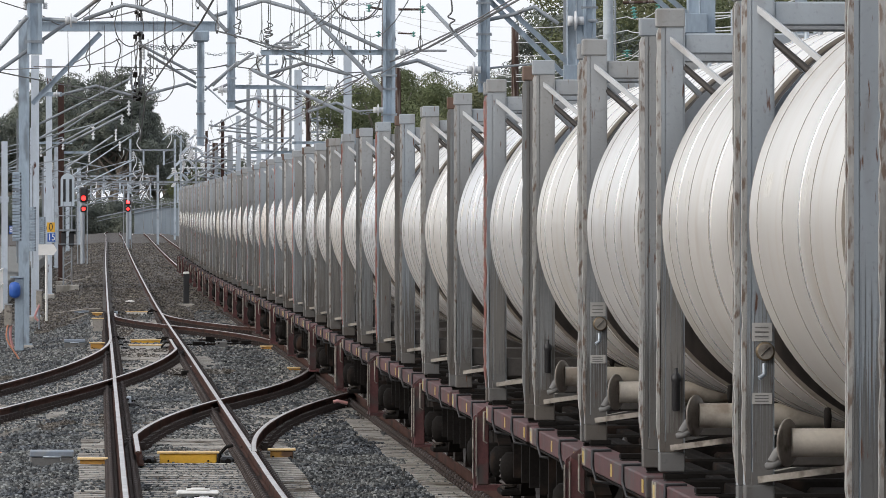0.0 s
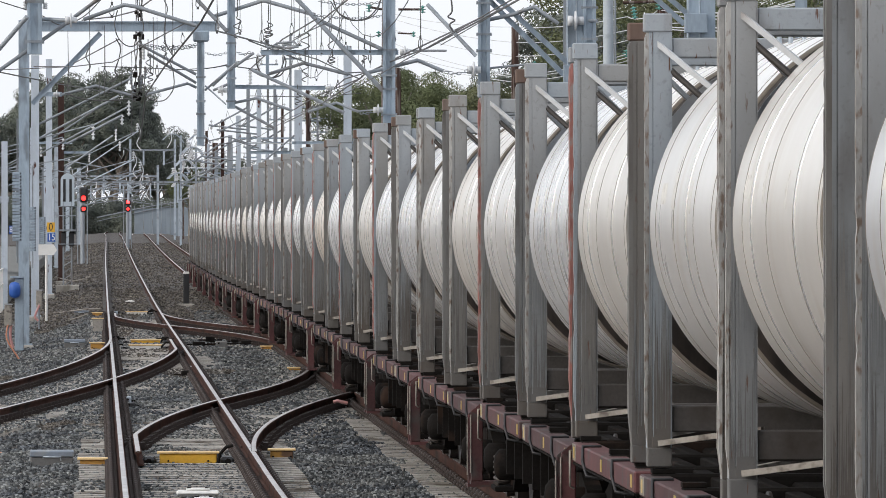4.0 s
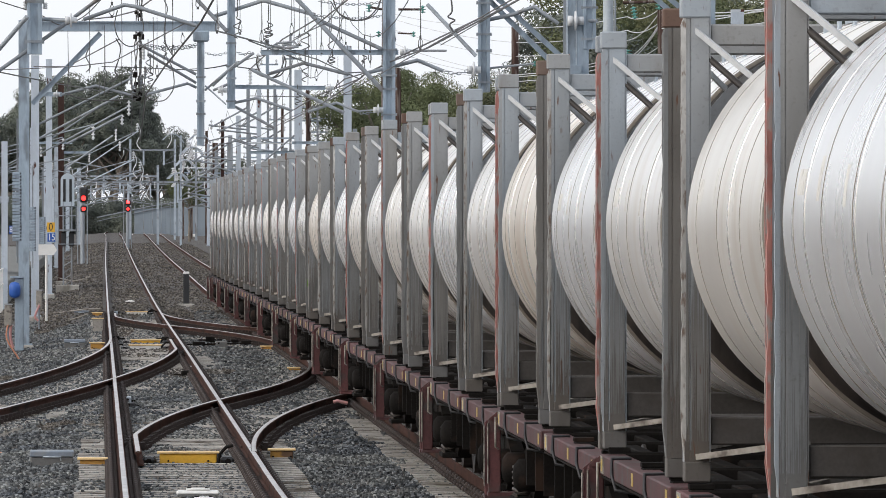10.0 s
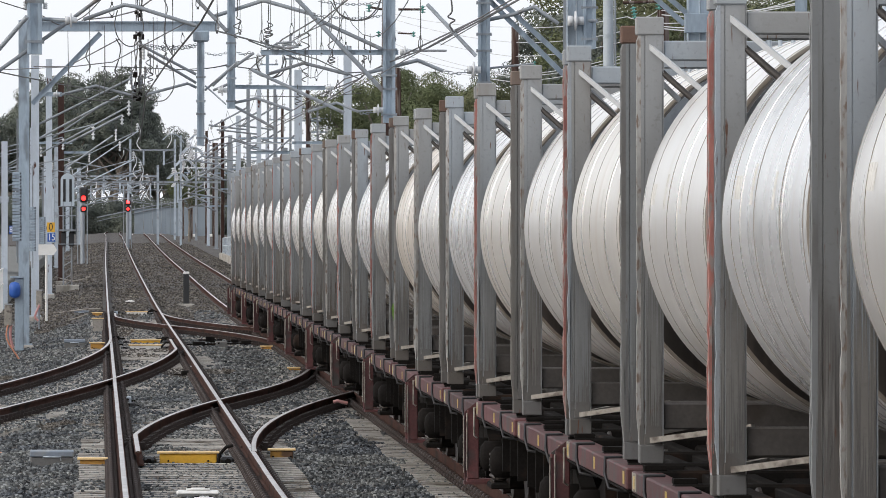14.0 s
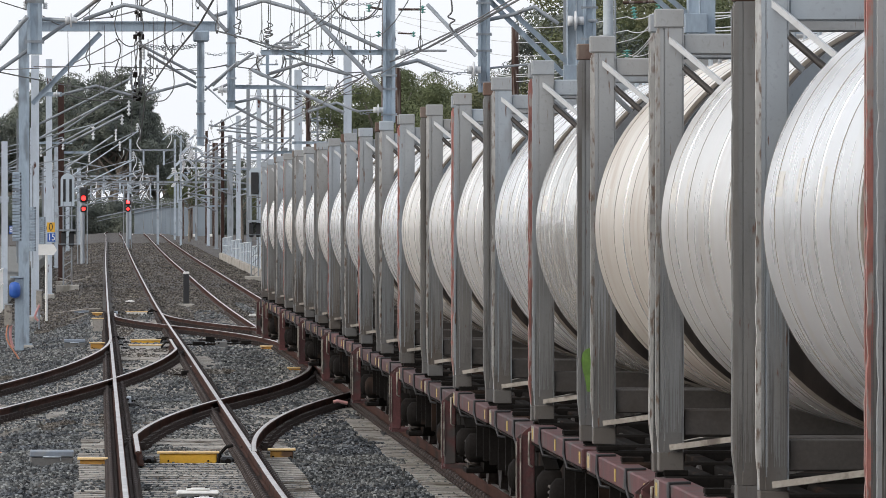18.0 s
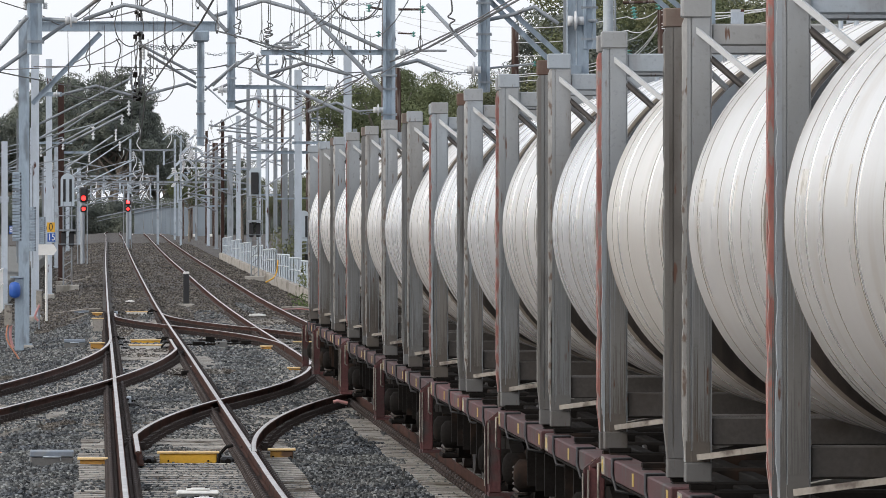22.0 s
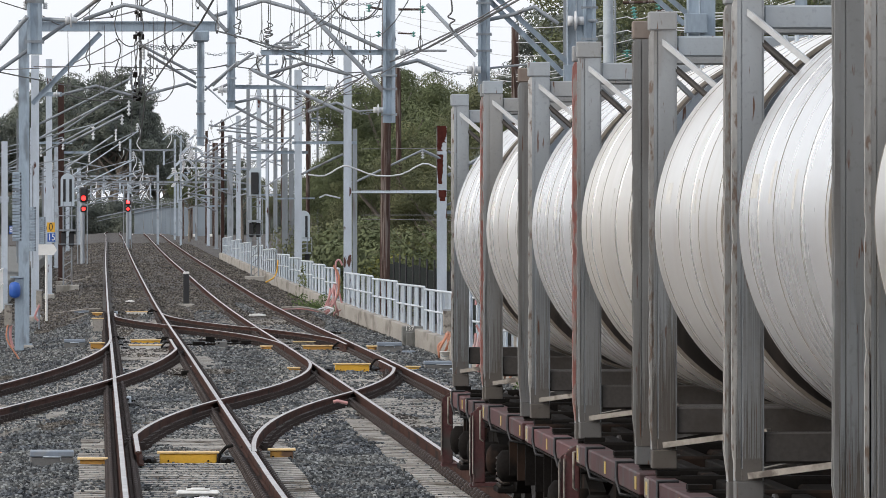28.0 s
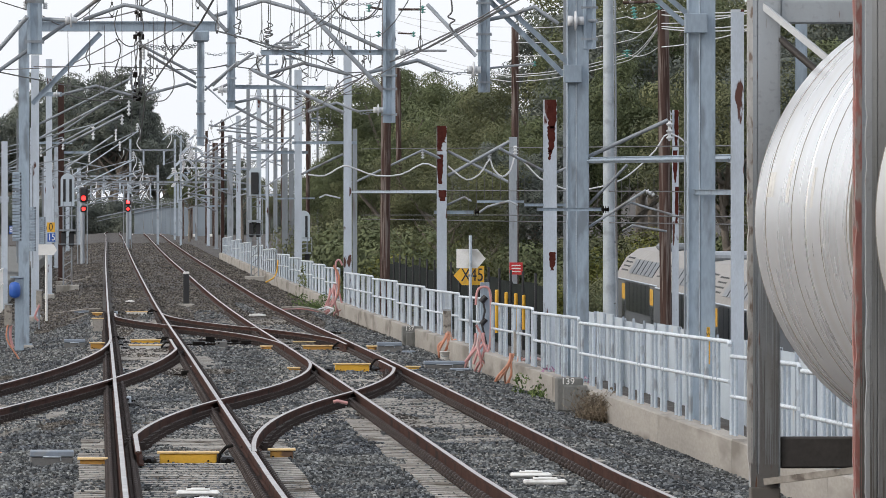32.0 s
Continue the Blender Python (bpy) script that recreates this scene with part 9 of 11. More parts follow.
tension_weights(-1.928, 174.5, 2.142, 3.718, 0.109, "stack of grey cast tension weights beside a mast")
tension_weights(-2.032, 225, 1.689, 2.995, 0.099, "stack of grey cast tension weights beside a mast")
tension_weights(-2.188, 281, 1.711, 2.701, 0.124, "stack of grey cast tension weights beside a mast")
ob = base("speed_sign", pose(-1.885, 282, 2.318), "yellow speed board with a black figure on a mast", "sign")
part("plate", Form().box(-0.145, 0, -0.176, 0.145, 0.02, 0.176, 0.006), M_YELLOW, ob)
part("clamp", Form().box(-0.04, 0.02, -0.04, 0.04, 0.12, 0.04), M_GALVOLD, ob)
lettering(ob, "0", 0, -0.004, 0, 0.4, M_BLACK, 0.8)
ob = base("speed_sign", pose(-1.865, 282, 1.945), "blue speed board with white figures on a mast", "sign")
part("plate", Form().box(-0.145, 0, -0.156, 0.145, 0.02, 0.156, 0.006), M_BLUE, ob)
part("clamp", Form().box(-0.04, 0.02, -0.04, 0.04, 0.12, 0.04), M_GALVOLD, ob)
lettering(ob, "15", 0, -0.004, 0, 0.36, M_WHITE, 0.8)
ob = base("blue_sign", pose(-2.845, 240, 2.293), "small blue plate with a white figure", "sign")
part("plate", Form().box(-0.062, 0, -0.124, 0.062, 0.02, 0.124, 0.006), M_BLUE, ob)
part("clamp", Form().box(-0.04, 0.02, -0.04, 0.04, 0.12, 0.04), M_GALVOLD, ob)
lettering(ob, "8", 0, -0.004, 0, 0.26, M_WHITE, 0.8)
ob = base("white_board", pose(-1.491, 205, 0.121), "white board on a thin white pole", "sign")
part("pole", Form().rod((0, 0, -0.2), (0, 0, 1.837), 0.035), M_WHITE, ob)
part("board", Form().prism([(-0.211, 1.553), (0.196, 1.553), (0.286, 1.689), (0.196, 1.839), (-0.211, 1.839)], (-0.06, -0.04)), M_WHITE, ob)
ob = base("help_point", pose(-1.857, 172, -0.3), "grey steel stand with a blue rounded cover", "stand")
part("stand", Form().box(-0.1, -0.08, 0, 0.1, 0.08, 1.629, 0.015), M_GALV, ob)
part("top_plate", Form().box(-0.2, -0.14, 1.629, 0.12, 0.14, 1.669), M_GALV, ob)
part("blue_cover", Form().lathe([(0.01, 0), (0.1, 0.03), (0.13, 0.09), (0.13, 0.26), (0.1, 0.34), (0.01, 0.37)], (-0.1, -0.16, 1.174), (0, 0, 1), 14), M_BLUE, ob, "blue rounded cover")
ob = base("cable_box", pose(-2.176, 178, 0.171), "pale weathered cable box on a stand", "cable box")
part("body", Form().box(-0.085, -0.1, 0, 0.085, 0.1, 0.484, 0.015), M_BEIGE, ob)
part("lid", Form().box(-0.100, -0.11, 0.484, 0.100, 0.11, 0.514), M_GREYBOX, ob)
part("leg", Form().rod((0, 0.03, -0.7), (0, 0.03, 0), 0.03), M_GALVOLD, ob)
ob = base("cable_box", pose(-1.695, 206, 0.260), "pale weathered cable box on a stand", "cable box")
part("body", Form().box(-0.076, -0.1, 0, 0.076, 0.1, 0.455, 0.015), M_BEIGE, ob)
part("lid", Form().box(-0.091, -0.11, 0.455, 0.091, 0.11, 0.485), M_GREYBOX, ob)
part("leg", Form().rod((0, 0.03, -0.7), (0, 0.03, 0), 0.03), M_GALVOLD, ob)
plate = base("mast_plate", pose(8.338, 105.55, 0.913), "yellow mast number plate with black characters", "sign")
part("plate", Form().box(-0.024, 0, -0.255, 0.024, 0.012, 0.255), M_YELLOW, plate)
for i, ch in enumerate("SW 8+481"):
    if ch != " ":
        lettering(plate, ch, 0, -0.003, 0.22 - i * 0.063, 0.062, M_BLACK)

platform = base("platform", pose(-5.2, 260, 0), "pale concrete station platform end", "platform", kind="structure")
part("deck", Form().box(-4, 0, -0.6, 1.9, 330, 0.45, 0.03), M_CONCDARK, platform)
rail_fence = base("pipe_fence", pose(-3.25, 200, 0.0), "white pipe fence at the platform end", "fence")
for z in (0.5, 1.0):
    part("rail", Form().tube([(0, 0, z), (0, 58, z)], 0.03, 6), M_WHITE, rail_fence)
for i in range(24):
    part("post", Form().rod((0, i * 2.5, -0.4), (0, i * 2.5, 1.02), 0.03, seg=6), M_WHITE, rail_fence)
shed = base("platform_shelter", pose(-5.0, 300, 0.5), "grey platform shelter with a ribbed pale roof", "shelter")
part("roof", Form().prism([(-3, 2.2), (-3, 2.35), (1.2, 2.95), (1.2, 2.8)], (0, 14)), M_GALVOLD, shed)
for y in (0.4, 4.8, 9.2, 13.6):
    part("roof_rib", Form().prism([(-3, 2.35), (-3, 2.42), (1.2, 3.02), (1.2, 2.95)], (y, y + 0.1)), M_PIPE, shed)
    part("column", Form().box(0.6, y, -0.3, 0.75, y + 0.15, 2.85), M_GALVOLD, shed)
part("back_wall", Form().box(-2.9, 0, -0.3, -2.8, 14, 2.3), M_GREYBOX, shed)
far_wall = base("road_ramp", pose(3.45, 826, 0.6), "pale grey concrete road ramp wall in the distance", "wall", kind="structure")
for j in range(5):
    part("wall_panel", Form().box(j * 1.66, 0, -1.0, j * 1.66 + 1.66 - 0.005, 0.4, 3.36 - 0.06 * (6 - j), 0.02), M_FARWALL, far_wall)
part("handrail", Form().tube([(-4, -0.1, 3.36 - 1.3), (1.66, -0.1, 3.36 - 0.1), (1.66 * 3, -0.1, 3.36 + 0.45), (1.66 * 7, -0.1, 3.36 + 0.6)], 0.07, 6), M_GALVOLD, far_wall)
part("handrail", Form().tube([(-4, -0.1, 3.36 - 1.7), (1.66, -0.1, 3.36 - 0.5), (1.66 * 3, -0.1, 3.36 + 0.15), (1.66 * 7, -0.1, 3.36 + 0.3)], 0.05, 6), M_GALVOLD, far_wall)
for j in range(12):
    part("rail_post", Form().rod((j * 1.66 * 0.58, -0.1, -0.5), (j * 1.66 * 0.58, -0.1, 3.36 + 0.5 - 0.05 * max(0, 5 - j) ** 1.5), 0.03, seg=6), M_GALVOLD, far_wall)
barrier = base("safety_barrier", pose(3.45, 815, 0.75), "faded orange and white safety barrier by the far track", "barrier")
for j in (0, 2, 3, 6, 8):
    part("barrier_block", Form().box(j * 1.1 - 1, 0, -0.3, j * 1.1 - 0.2, 0.35, 0.18, 0.05), M_ORANGE if j % 2 else M_WHITE, barrier)


def conduit_bundle(x, y, z, count, droop, material, label, seed):
    """Flexible conduits that hang from a box, loop over and run into the ballast."""
    rng = random.Random(seed)
    ob = base("conduit_bundle", pose(x, y, -0.38), label, "cable conduit")
    for i in range(count):
        side, reach, sag = rng.uniform(-0.16, 0.16), rng.uniform(-0.42, 0.16), rng.uniform(0.4, 1.0)
        pts = []
        for j in range(15):
            t = j / 14
            loop = math.sin(math.pi * t) * droop * sag
            pts.append((side * 0.3 + reach * t + loop * 0.25 * math.sin(3 * t + i), side * t * 1.5 - loop * 0.4, (z + 0.38) * (1 - t) ** 1.5 + 0.02 + 0.12 * loop))
        part("conduit", Form().tube(pts, rng.uniform(0.02, 0.028), 7), material, ob)
    return ob


conduit_bundle(7.36, 148.6, 0.42, 6, 0.5, M_PINK, "faded pink conduits looping from a cable box into the ballast", 1)
conduit_bundle(7.36, 163.5, 0.22, 4, 0.4, M_ORANGE, "orange conduits hanging from a grey box beside the wall", 2)
conduit_bundle(7.38, 138.4, 0.2, 4, 0.4, M_ORANGE, "loop of orange conduits hanging from a box on the fence", 3)
conduit_bundle(7.2, 237.5, 0.6, 6, 0.6, M_PINK, "pale pink conduits falling from a fence post to the ground", 4)
conduit_bundle(6.9, 236.8, -0.1, 4, 0.9, M_WIREPALE, "loose pale cables lying on the ballast by the fence", 5)


# ---- double-deck train standing in the lower yard ----


def passenger_car(y, x, z, turn, tilt):
    ob = base("passenger_carriage", pose(x, y, z, tilt, 0, turn), "silver double-deck passenger carriage with yellow doors", "train carriage", "carriages in the yard")
    L, w = 9.7, 1.5
    side = [(-w, 0.9), (-w, 3.05), (-w + 0.1, 3.3), (-w + 0.38, 3.75), (-w + 0.75, 4.02), (0, 4.12)]
    outline = side + [(-a, b) for a, b in side[-2::-1]]
    part("body", Form().prism([(-w, 0.9), (-w, 3.05), (w, 3.05), (w, 0.9)], (-L, L)), M_SILVER, ob, "dull grey carriage side")
    part("roof", Form().prism(outline[1:-1], (-L, L)), M_ROOF, ob, "tan-grey ribbed roof")
    part("underframe", Form().box(-w + 0.15, -L + 0.3, 0.35, w - 0.15, L - 0.3, 0.9, 0.03), M_UNDER, ob)
    for yb in (-7.2, 7.2):
        part("bogie", Form().box(-1.1, yb - 1.5, 0.0, 1.1, yb + 1.5, 0.7, 0.1), M_UNDER, ob)
    for yd in (-6.4, 5.2):
        door = part("door", Form().box(-w - 0.012, yd, 0.95, -w - 0.002, yd + 1.3, 2.95), M_SILVER, ob, "sliding doors with yellow heads")
        part("door_head", Form().box(-w - 0.02, yd, 2.45, -w - 0.0125, yd + 1.3, 2.95), M_YELLOW, door, "yellow door head")
        for k in (0.12, 0.74):
            part("door_window", Form().box(-w - 0.02, yd + k, 1.45, -w - 0.0125, yd + k + 0.44, 2.4), M_GLASSDARK, door)
    part("lower_window_band", Form().box(-w - 0.012, -4.9, 1.05, -w - 0.002, 5.0, 1.75), M_GLASSDARK, ob)
    for i in range(6):
        yy = -4.8 + i * 1.65
        f = Form()
        a, b = Vector((-w - 0.004, 0, 2.55)), Vector((-w + 0.09, 0, 3.28))
        f.bar((-w - 0.01, yy + 0.75, 2.1), (-w - 0.01, yy + 0.75, 3.02), 1.45, 0.012, (1, 0, 0))
        part("upper_window", f, M_GLASSDARK, ob, "dark upper-deck window")
        p, q = Vector((-w + 0.085, yy + 0.75, 3.30)), Vector((-w + 0.36, yy + 0.75, 3.74))
        part("roof_window", Form().bar(p, q, 1.4, 0.02, (-0.85, 0, 0.52)), M_GLASSDARK, ob, "dark sloping roof window")
    for e in (-1, 1):
        for i in range(5):
            for k in range(4):
                yy = e * (6.2 + i * 0.55)
                p = Vector((-w + 0.14 + k * 0.08, yy, 3.365 + k * 0.13))
                part("roof_vent", Form().bar(p - Vector((0, 0.14, 0)), p + Vector((0, 0.14, 0)), 0.05, 0.03, (-0.85, 0, 0.52)), M_BLACK, ob)
    part("gutter", Form().tube([(-w - 0.01, -L, 3.08), (-w - 0.01, L, 3.08)], 0.03, 5), M_PIPE, ob)
    part("roof_pod", Form().box(-0.8, -1.5, 4.06, 0.8, 1.5, 4.3, 0.08), M_GALVOLD, ob)
    return ob


for k in range(3):
    passenger_car(243 - k * 20.2, 18.45 - k * 0.12, -2.45 - k * 0.17, 0.4, 0.48)



def rod_block(x, y, z, w, h, material, label):
    """A small bolted casting beside a rail with a rod through it."""
    ob = base("point_rod_block", pose(x, y, z), label, "point rodding")
    part("casting", Form().box(-w / 2, -0.14, -0.05, w / 2, 0.14, h, 0.015), material, ob)
    part("bolt_head", Form().rod((-w * 0.25, -0.17, h * 0.6), (-w * 0.25, -0.14, h * 0.6), 0.022, seg=6), M_UNDER, ob)
    part("rod", Form().rod((-w * 1.3, 0, h * 0.4), (w * 1.3, 0, h * 0.4), 0.018, seg=6), M_UNDER, ob)


rod_block(0.408, 118.77, -0.2, 0.079, 0.114, M_PIPE, "worn pale steel block beside the rail")
rod_block(0.426, 116.30, -0.2, 0.120, 0.077, M_BLACK, "greasy black rodding casting beside the rail")
rod_block(1.513, 138.45, -0.2, 0.183, 0.122, M_UNDER, "greasy black rodding casting beside the rail")
rod_block(1.661, 145.11, -0.2, 0.085, 0.075, M_PIPE, "worn pale steel block beside the rail")
rod_block(1.702, 122.04, -0.2, 0.081, 0.054, M_PIPE, "worn pale steel block beside the rail")
rod_block(0.369, 144.10, -0.2, 0.085, 0.053, M_PIPE, "worn pale steel block beside the rail")
rod_block(0.335, 138.99, -0.2, 0.164, 0.082, M_BLACK, "greasy black rodding casting beside the rail")
rod_block(2.156, 171.84, -0.2, 0.278, 0.101, M_UNDER, "greasy black rodding casting beside the rail")
rod_block(2.485, 177.28, -0.2, 0.209, 0.130, M_UNDER, "greasy black rodding casting beside the rail")
rod_block(2.673, 172.58, -0.2, 0.254, 0.102, M_BOXBODY, "greasy black rodding casting beside the rail")
rod_block(3.031, 176.45, -0.2, 0.182, 0.078, M_UNDER, "greasy black rodding casting beside the rail")
rod_block(3.245, 173.32, -0.2, 0.229, 0.102, M_UNDER, "greasy black rodding casting beside the rail")
rod_block(3.559, 178.85, -0.2, 0.158, 0.092, M_UNDER, "greasy black rodding casting beside the rail")
rod_block(0.328, 179.81, -0.2, 0.159, 0.106, M_UNDER, "greasy black rodding casting beside the rail")
rod_block(0.302, 172.68, -0.2, 0.127, 0.064, M_PIPE, "worn pale steel block beside the rail")
rod_block(1.463, 179.76, -0.2, 0.159, 0.093, M_UNDER, "greasy black rodding casting beside the rail")
rod_block(0.402, 229.25, -0.2, 0.118, 0.084, M_PIPE, "worn pale steel block beside the rail")
rod_block(1.522, 233.29, -0.2, 0.154, 0.069, M_UNDER, "greasy black rodding casting beside the rail")
rod_block(3.700, 138.35, -0.2, 0.142, 0.081, M_UNDER, "greasy black rodding casting beside the rail")
rod_block(5.614, 126.61, -0.2, 0.084, 0.065, M_PIPE, "worn pale steel block beside the rail")
rod_block(5.575, 115.38, -0.2, 0.076, 0.059, M_PIPE, "worn pale steel block beside the rail")
rod_block(2.621, 111.88, -0.2, 0.066, 0.041, M_PIPE, "worn pale steel block beside the rail")
rod_block(1.050, 111.00, -0.2, 0.065, 0.041, M_PIPE, "worn pale steel block beside the rail")
rod_block(0.910, 107.94, -0.2, 0.048, 0.048, M_UNDER, "greasy black rodding casting beside the rail")
rod_block(2.352, 139.90, -0.2, 0.144, 0.041, M_UNDER, "greasy black rodding casting beside the rail")
rod_block(3.778, 194.87, -0.2, 0.143, 0.072, M_UNDER, "greasy black rodding casting beside the rail")
rod_block(5.684, 189.13, -0.2, 0.139, 0.070, M_UNDER, "greasy black rodding casting beside the rail")
rod_block(3.947, 182.16, -0.2, 0.161, 0.067, M_UNDER, "greasy black rodding casting beside the rail")

# ---- trees and scrub ----


def joined(name, verts, faces, material, smooth=False):
    """A mesh from arrays: verts (n, 3), faces (m, k)."""
    me = bpy.data.meshes.new(name)
    n, k = len(faces), faces.shape[1]
    me.vertices.add(len(verts))
    me.vertices.foreach_set("co", verts.astype(np.float32).ravel())
    me.loops.add(n * k)
    me.loops.foreach_set("vertex_index", faces.astype(np.int32).ravel())
    me.polygons.add(n)
    me.polygons.foreach_set("loop_start", np.arange(0, n * k, k, dtype=np.int32))
    me.polygons.foreach_set("use_smooth", np.full(n, smooth))
    me.update(calc_edges=True)
    me.materials.append(material)
    return me


def leaf_cloud(rng, centres, radii, per, size, flat=0.75):
    """Small bent leaves scattered through clumps; thicker towards each clump's outside."""
    c = np.repeat(np.asarray(centres), per, axis=0)
    r = np.repeat(np.asarray(radii), per)
    d = rng.normal(size=(len(c), 3))
    d /= np.linalg.norm(d, axis=1)[:, None]
    p = c + d * (r * rng.uniform(0.45, 1.0, len(c)) ** 0.45)[:, None] * np.array([1, 1, flat])
    # blades lie roughly along the clump's outside, so that each clump shades as a rounded mass
    face = d + rng.normal(size=p.shape) * 0.28 + np.array([0, 0, 0.15])
    face /= np.linalg.norm(face, axis=1)[:, None]
    u = np.cross(face, rng.normal(size=p.shape))
    u /= np.linalg.norm(u, axis=1)[:, None]
    v = np.cross(u, face)
    s = size * rng.uniform(0.6, 1.4, len(p))[:, None]
    verts = np.stack([p - u * s, p + v * s * 0.42, p + u * s, p - v * s * 0.42], 1).reshape(-1, 3)
    return verts, np.arange(len(verts)).reshape(-1, 4)


def build_tree(seed, height, spread_r, lean, clumps, per, leaf, material, label):
    rng = np.random.default_rng(seed)
    tree = base("gum_tree", pose(0, 0, 0), label, "tree", "trees behind the line")
    h = height
    trunk = Form()
    top = Vector((lean * h * 0.12, 0, h * 0.62))
    bends = [Vector((0, 0, -0.5)), Vector((lean * 0.1, 0.05, h * 0.2)), Vector((lean * h * 0.05, -0.1, h * 0.42)), top]
    for i, (p, q) in enumerate(zip(bends, bends[1:])):
        trunk.rod(p, q, h * 0.022 * (1 - i * 0.25), h * 0.022 * (0.75 - i * 0.25) + 0.02, 8, False)
    centres, radii = [], []
    for i in range(9):
        a = i * 2.4 + rng.uniform(-0.4, 0.4)
        z0 = h * (0.3 + 0.33 * i / 9)
        end = Vector((math.cos(a) * spread_r * rng.uniform(0.5, 0.95), math.sin(a) * spread_r * rng.uniform(0.5, 0.95), z0 + h * rng.uniform(0.15, 0.36)))
        start = Vector((lean * z0 * 0.1, 0, z0))
        mid = start.lerp(end, 0.55) + Vector((0, 0, -0.2))
        trunk.rod(start, mid, h * 0.011, h * 0.008, 6, False).rod(mid, end, h * 0.008, h * 0.003, 6, False)
        for k in range(clumps // 9 + 1):
            t = rng.uniform(0.45, 1.1)
            c = mid.lerp(end, t) + Vector(rng.normal(size=3) * spread_r * 0.17)
            centres.append(tuple(c))
            radii.append(spread_r * rng.uniform(0.2, 0.38))
    for k in range(clumps // 3):
        centres.append((lean * h * 0.1 + rng.normal() * spread_r * 0.38, rng.normal() * spread_r * 0.38, h * rng.uniform(0.55, 0.95)))
        radii.append(spread_r * rng.uniform(0.14, 0.3))
    part("trunk", trunk, M_BARK, tree)
    v, f = leaf_cloud(rng, centres, radii, per, leaf)
    crown = new("crown", joined("crown", v, f, material))
    crown.parent = tree
    tagged(crown, kind="stuff")
    return tree


TREES = [build_tree(1, 11.5, 3.6, 0.3, 46, 620, 0.066, M_LEAVES[0], "tall gum tree with a ragged olive-green crown"),
         build_tree(2, 10.0, 3.9, -0.5, 48, 620, 0.066, M_LEAVES[1], "broad gum tree with a pale olive crown"),
         build_tree(3, 12.5, 3.0, 0.6, 56, 420, 0.095, M_LEAVES[2], "tall dark gum tree with a narrow crown"),
         build_tree(4, 9.0, 3.4, 0.1, 46, 600, 0.066, M_LEAVES[0], "dense green gum tree"),
         build_tree(5, 13.5, 3.4, -0.3, 44, 420, 0.095, M_LEAVES[2], "tall open gum tree with bare limbs")]
BUSHES = []
for i, (mat, lab) in enumerate(((M_SCRUB, "yellow-green wattle scrub on the bank"), (M_LEAVES[0], "dark green scrub under the trees"), (M_LEAVES[1], "olive green scrub on the bank"), (M_LEAVES[2], "dark grey-green hedge in the distance"))):
    rng = np.random.default_rng(40 + i)
    ob = base("bush", pose(0, 0, 0), lab, "bush", "bushes on the bank")
    cs = [(rng.uniform(-1.5, 1.5), rng.uniform(-1.2, 1.2), rng.uniform(0.2, 1.6)) for _ in range(16)]
    v, f = leaf_cloud(rng, cs, rng.uniform(0.4, 0.85, 16), 620, 0.05)
    o = new("foliage", joined("foliage", v, f, mat))
    o.parent = ob
    tagged(o, kind="stuff")
    st = Form()
    for a in range(5):
        st.rod((0, 0, -0.3), (math.cos(a * 1.3) * 0.9, math.sin(a * 1.3) * 0.9, 1.2), 0.03, 0.01, 5, False)
    part("stems", st, M_BARK, ob)
    BUSHES.append(ob)

first_use = set()


def plant(kind, x, y, z, turn, size):
    m = pose(x, y, z, 0, 0, turn)
    if kind.name not in first_use:
        first_use.add(kind.name)
        kind.scale = (size,) * 3
        kind.matrix_basis = m @ Matrix.Diagonal((size, size, size, 1))
        return kind
    ob = copy_thing(kind, m)
    ob.matrix_basis = m @ Matrix.Diagonal((size, size, size, 1))
    return ob


rng = random.Random(7)
# the bank's skyline: (bearing, slope up to the tree tops)
BANK = [(0.0249, 0.0107), (0.0278, 0.0125), (0.0337, 0.0158), (0.0404, 0.0180), (0.0455, 0.0169), (0.0514, 0.0173), (0.0543, 0.0195), (0.0609, 0.0283), (0.0822, 0.0305), (0.1117, 0.0327), (0.1484, 0.0327)]
TALL = dict(zip([k.name for k in TREES], (11.5, 10.0, 12.5, 9.0, 13.5)))


def bank_tree(kind, x, y, z, share):
    top = 2.68 + curve_of(x / y, BANK) * y
    if x / y < 0.0362:
        return
    plant(kind, x, y, z, rng.uniform(0, 360), (top * share * rng.uniform(0.9, 1.05) - z) / (TALL[kind.name] * 0.95))


for i in range(11):
    bank_tree(TREES[(i * 3 + 1) % 5], 13.2 + i * 2.0 + rng.uniform(-0.5, 0.5), 300 + rng.uniform(-12, 18), -1.6, 0.72)
for i in range(13):
    bank_tree(TREES[(0, 1, 3, 1, 4)[i % 5]], 13.6 + i * 2.1 + rng.uniform(-0.6, 0.6), 345 + rng.uniform(-15, 20), -0.8, 0.9)
for i in range(13):
    bank_tree(TREES[(i * 2 + 1) % 5], 15.0 + i * 2.4 + rng.uniform(-0.7, 0.7), 400 + rng.uniform(-15, 25), 0.2, 1.0)
for i in range(9):
    bank_tree(TREES[(0, 1, 3)[i % 3]], 15.2 + i * 1.1 + rng.uniform(-0.3, 0.3), 490 + rng.uniform(-15, 25), 0.6, 0.98)
for i in range(8):
    y = 400 + rng.uniform(-15, 25)
    plant(TREES[(0, 3, 1)[i % 3]], (0.0305 + 0.0009 * i) * y, y, 0.0, rng.uniform(0, 360), 0.56 + rng.uniform(-0.05, 0.08))
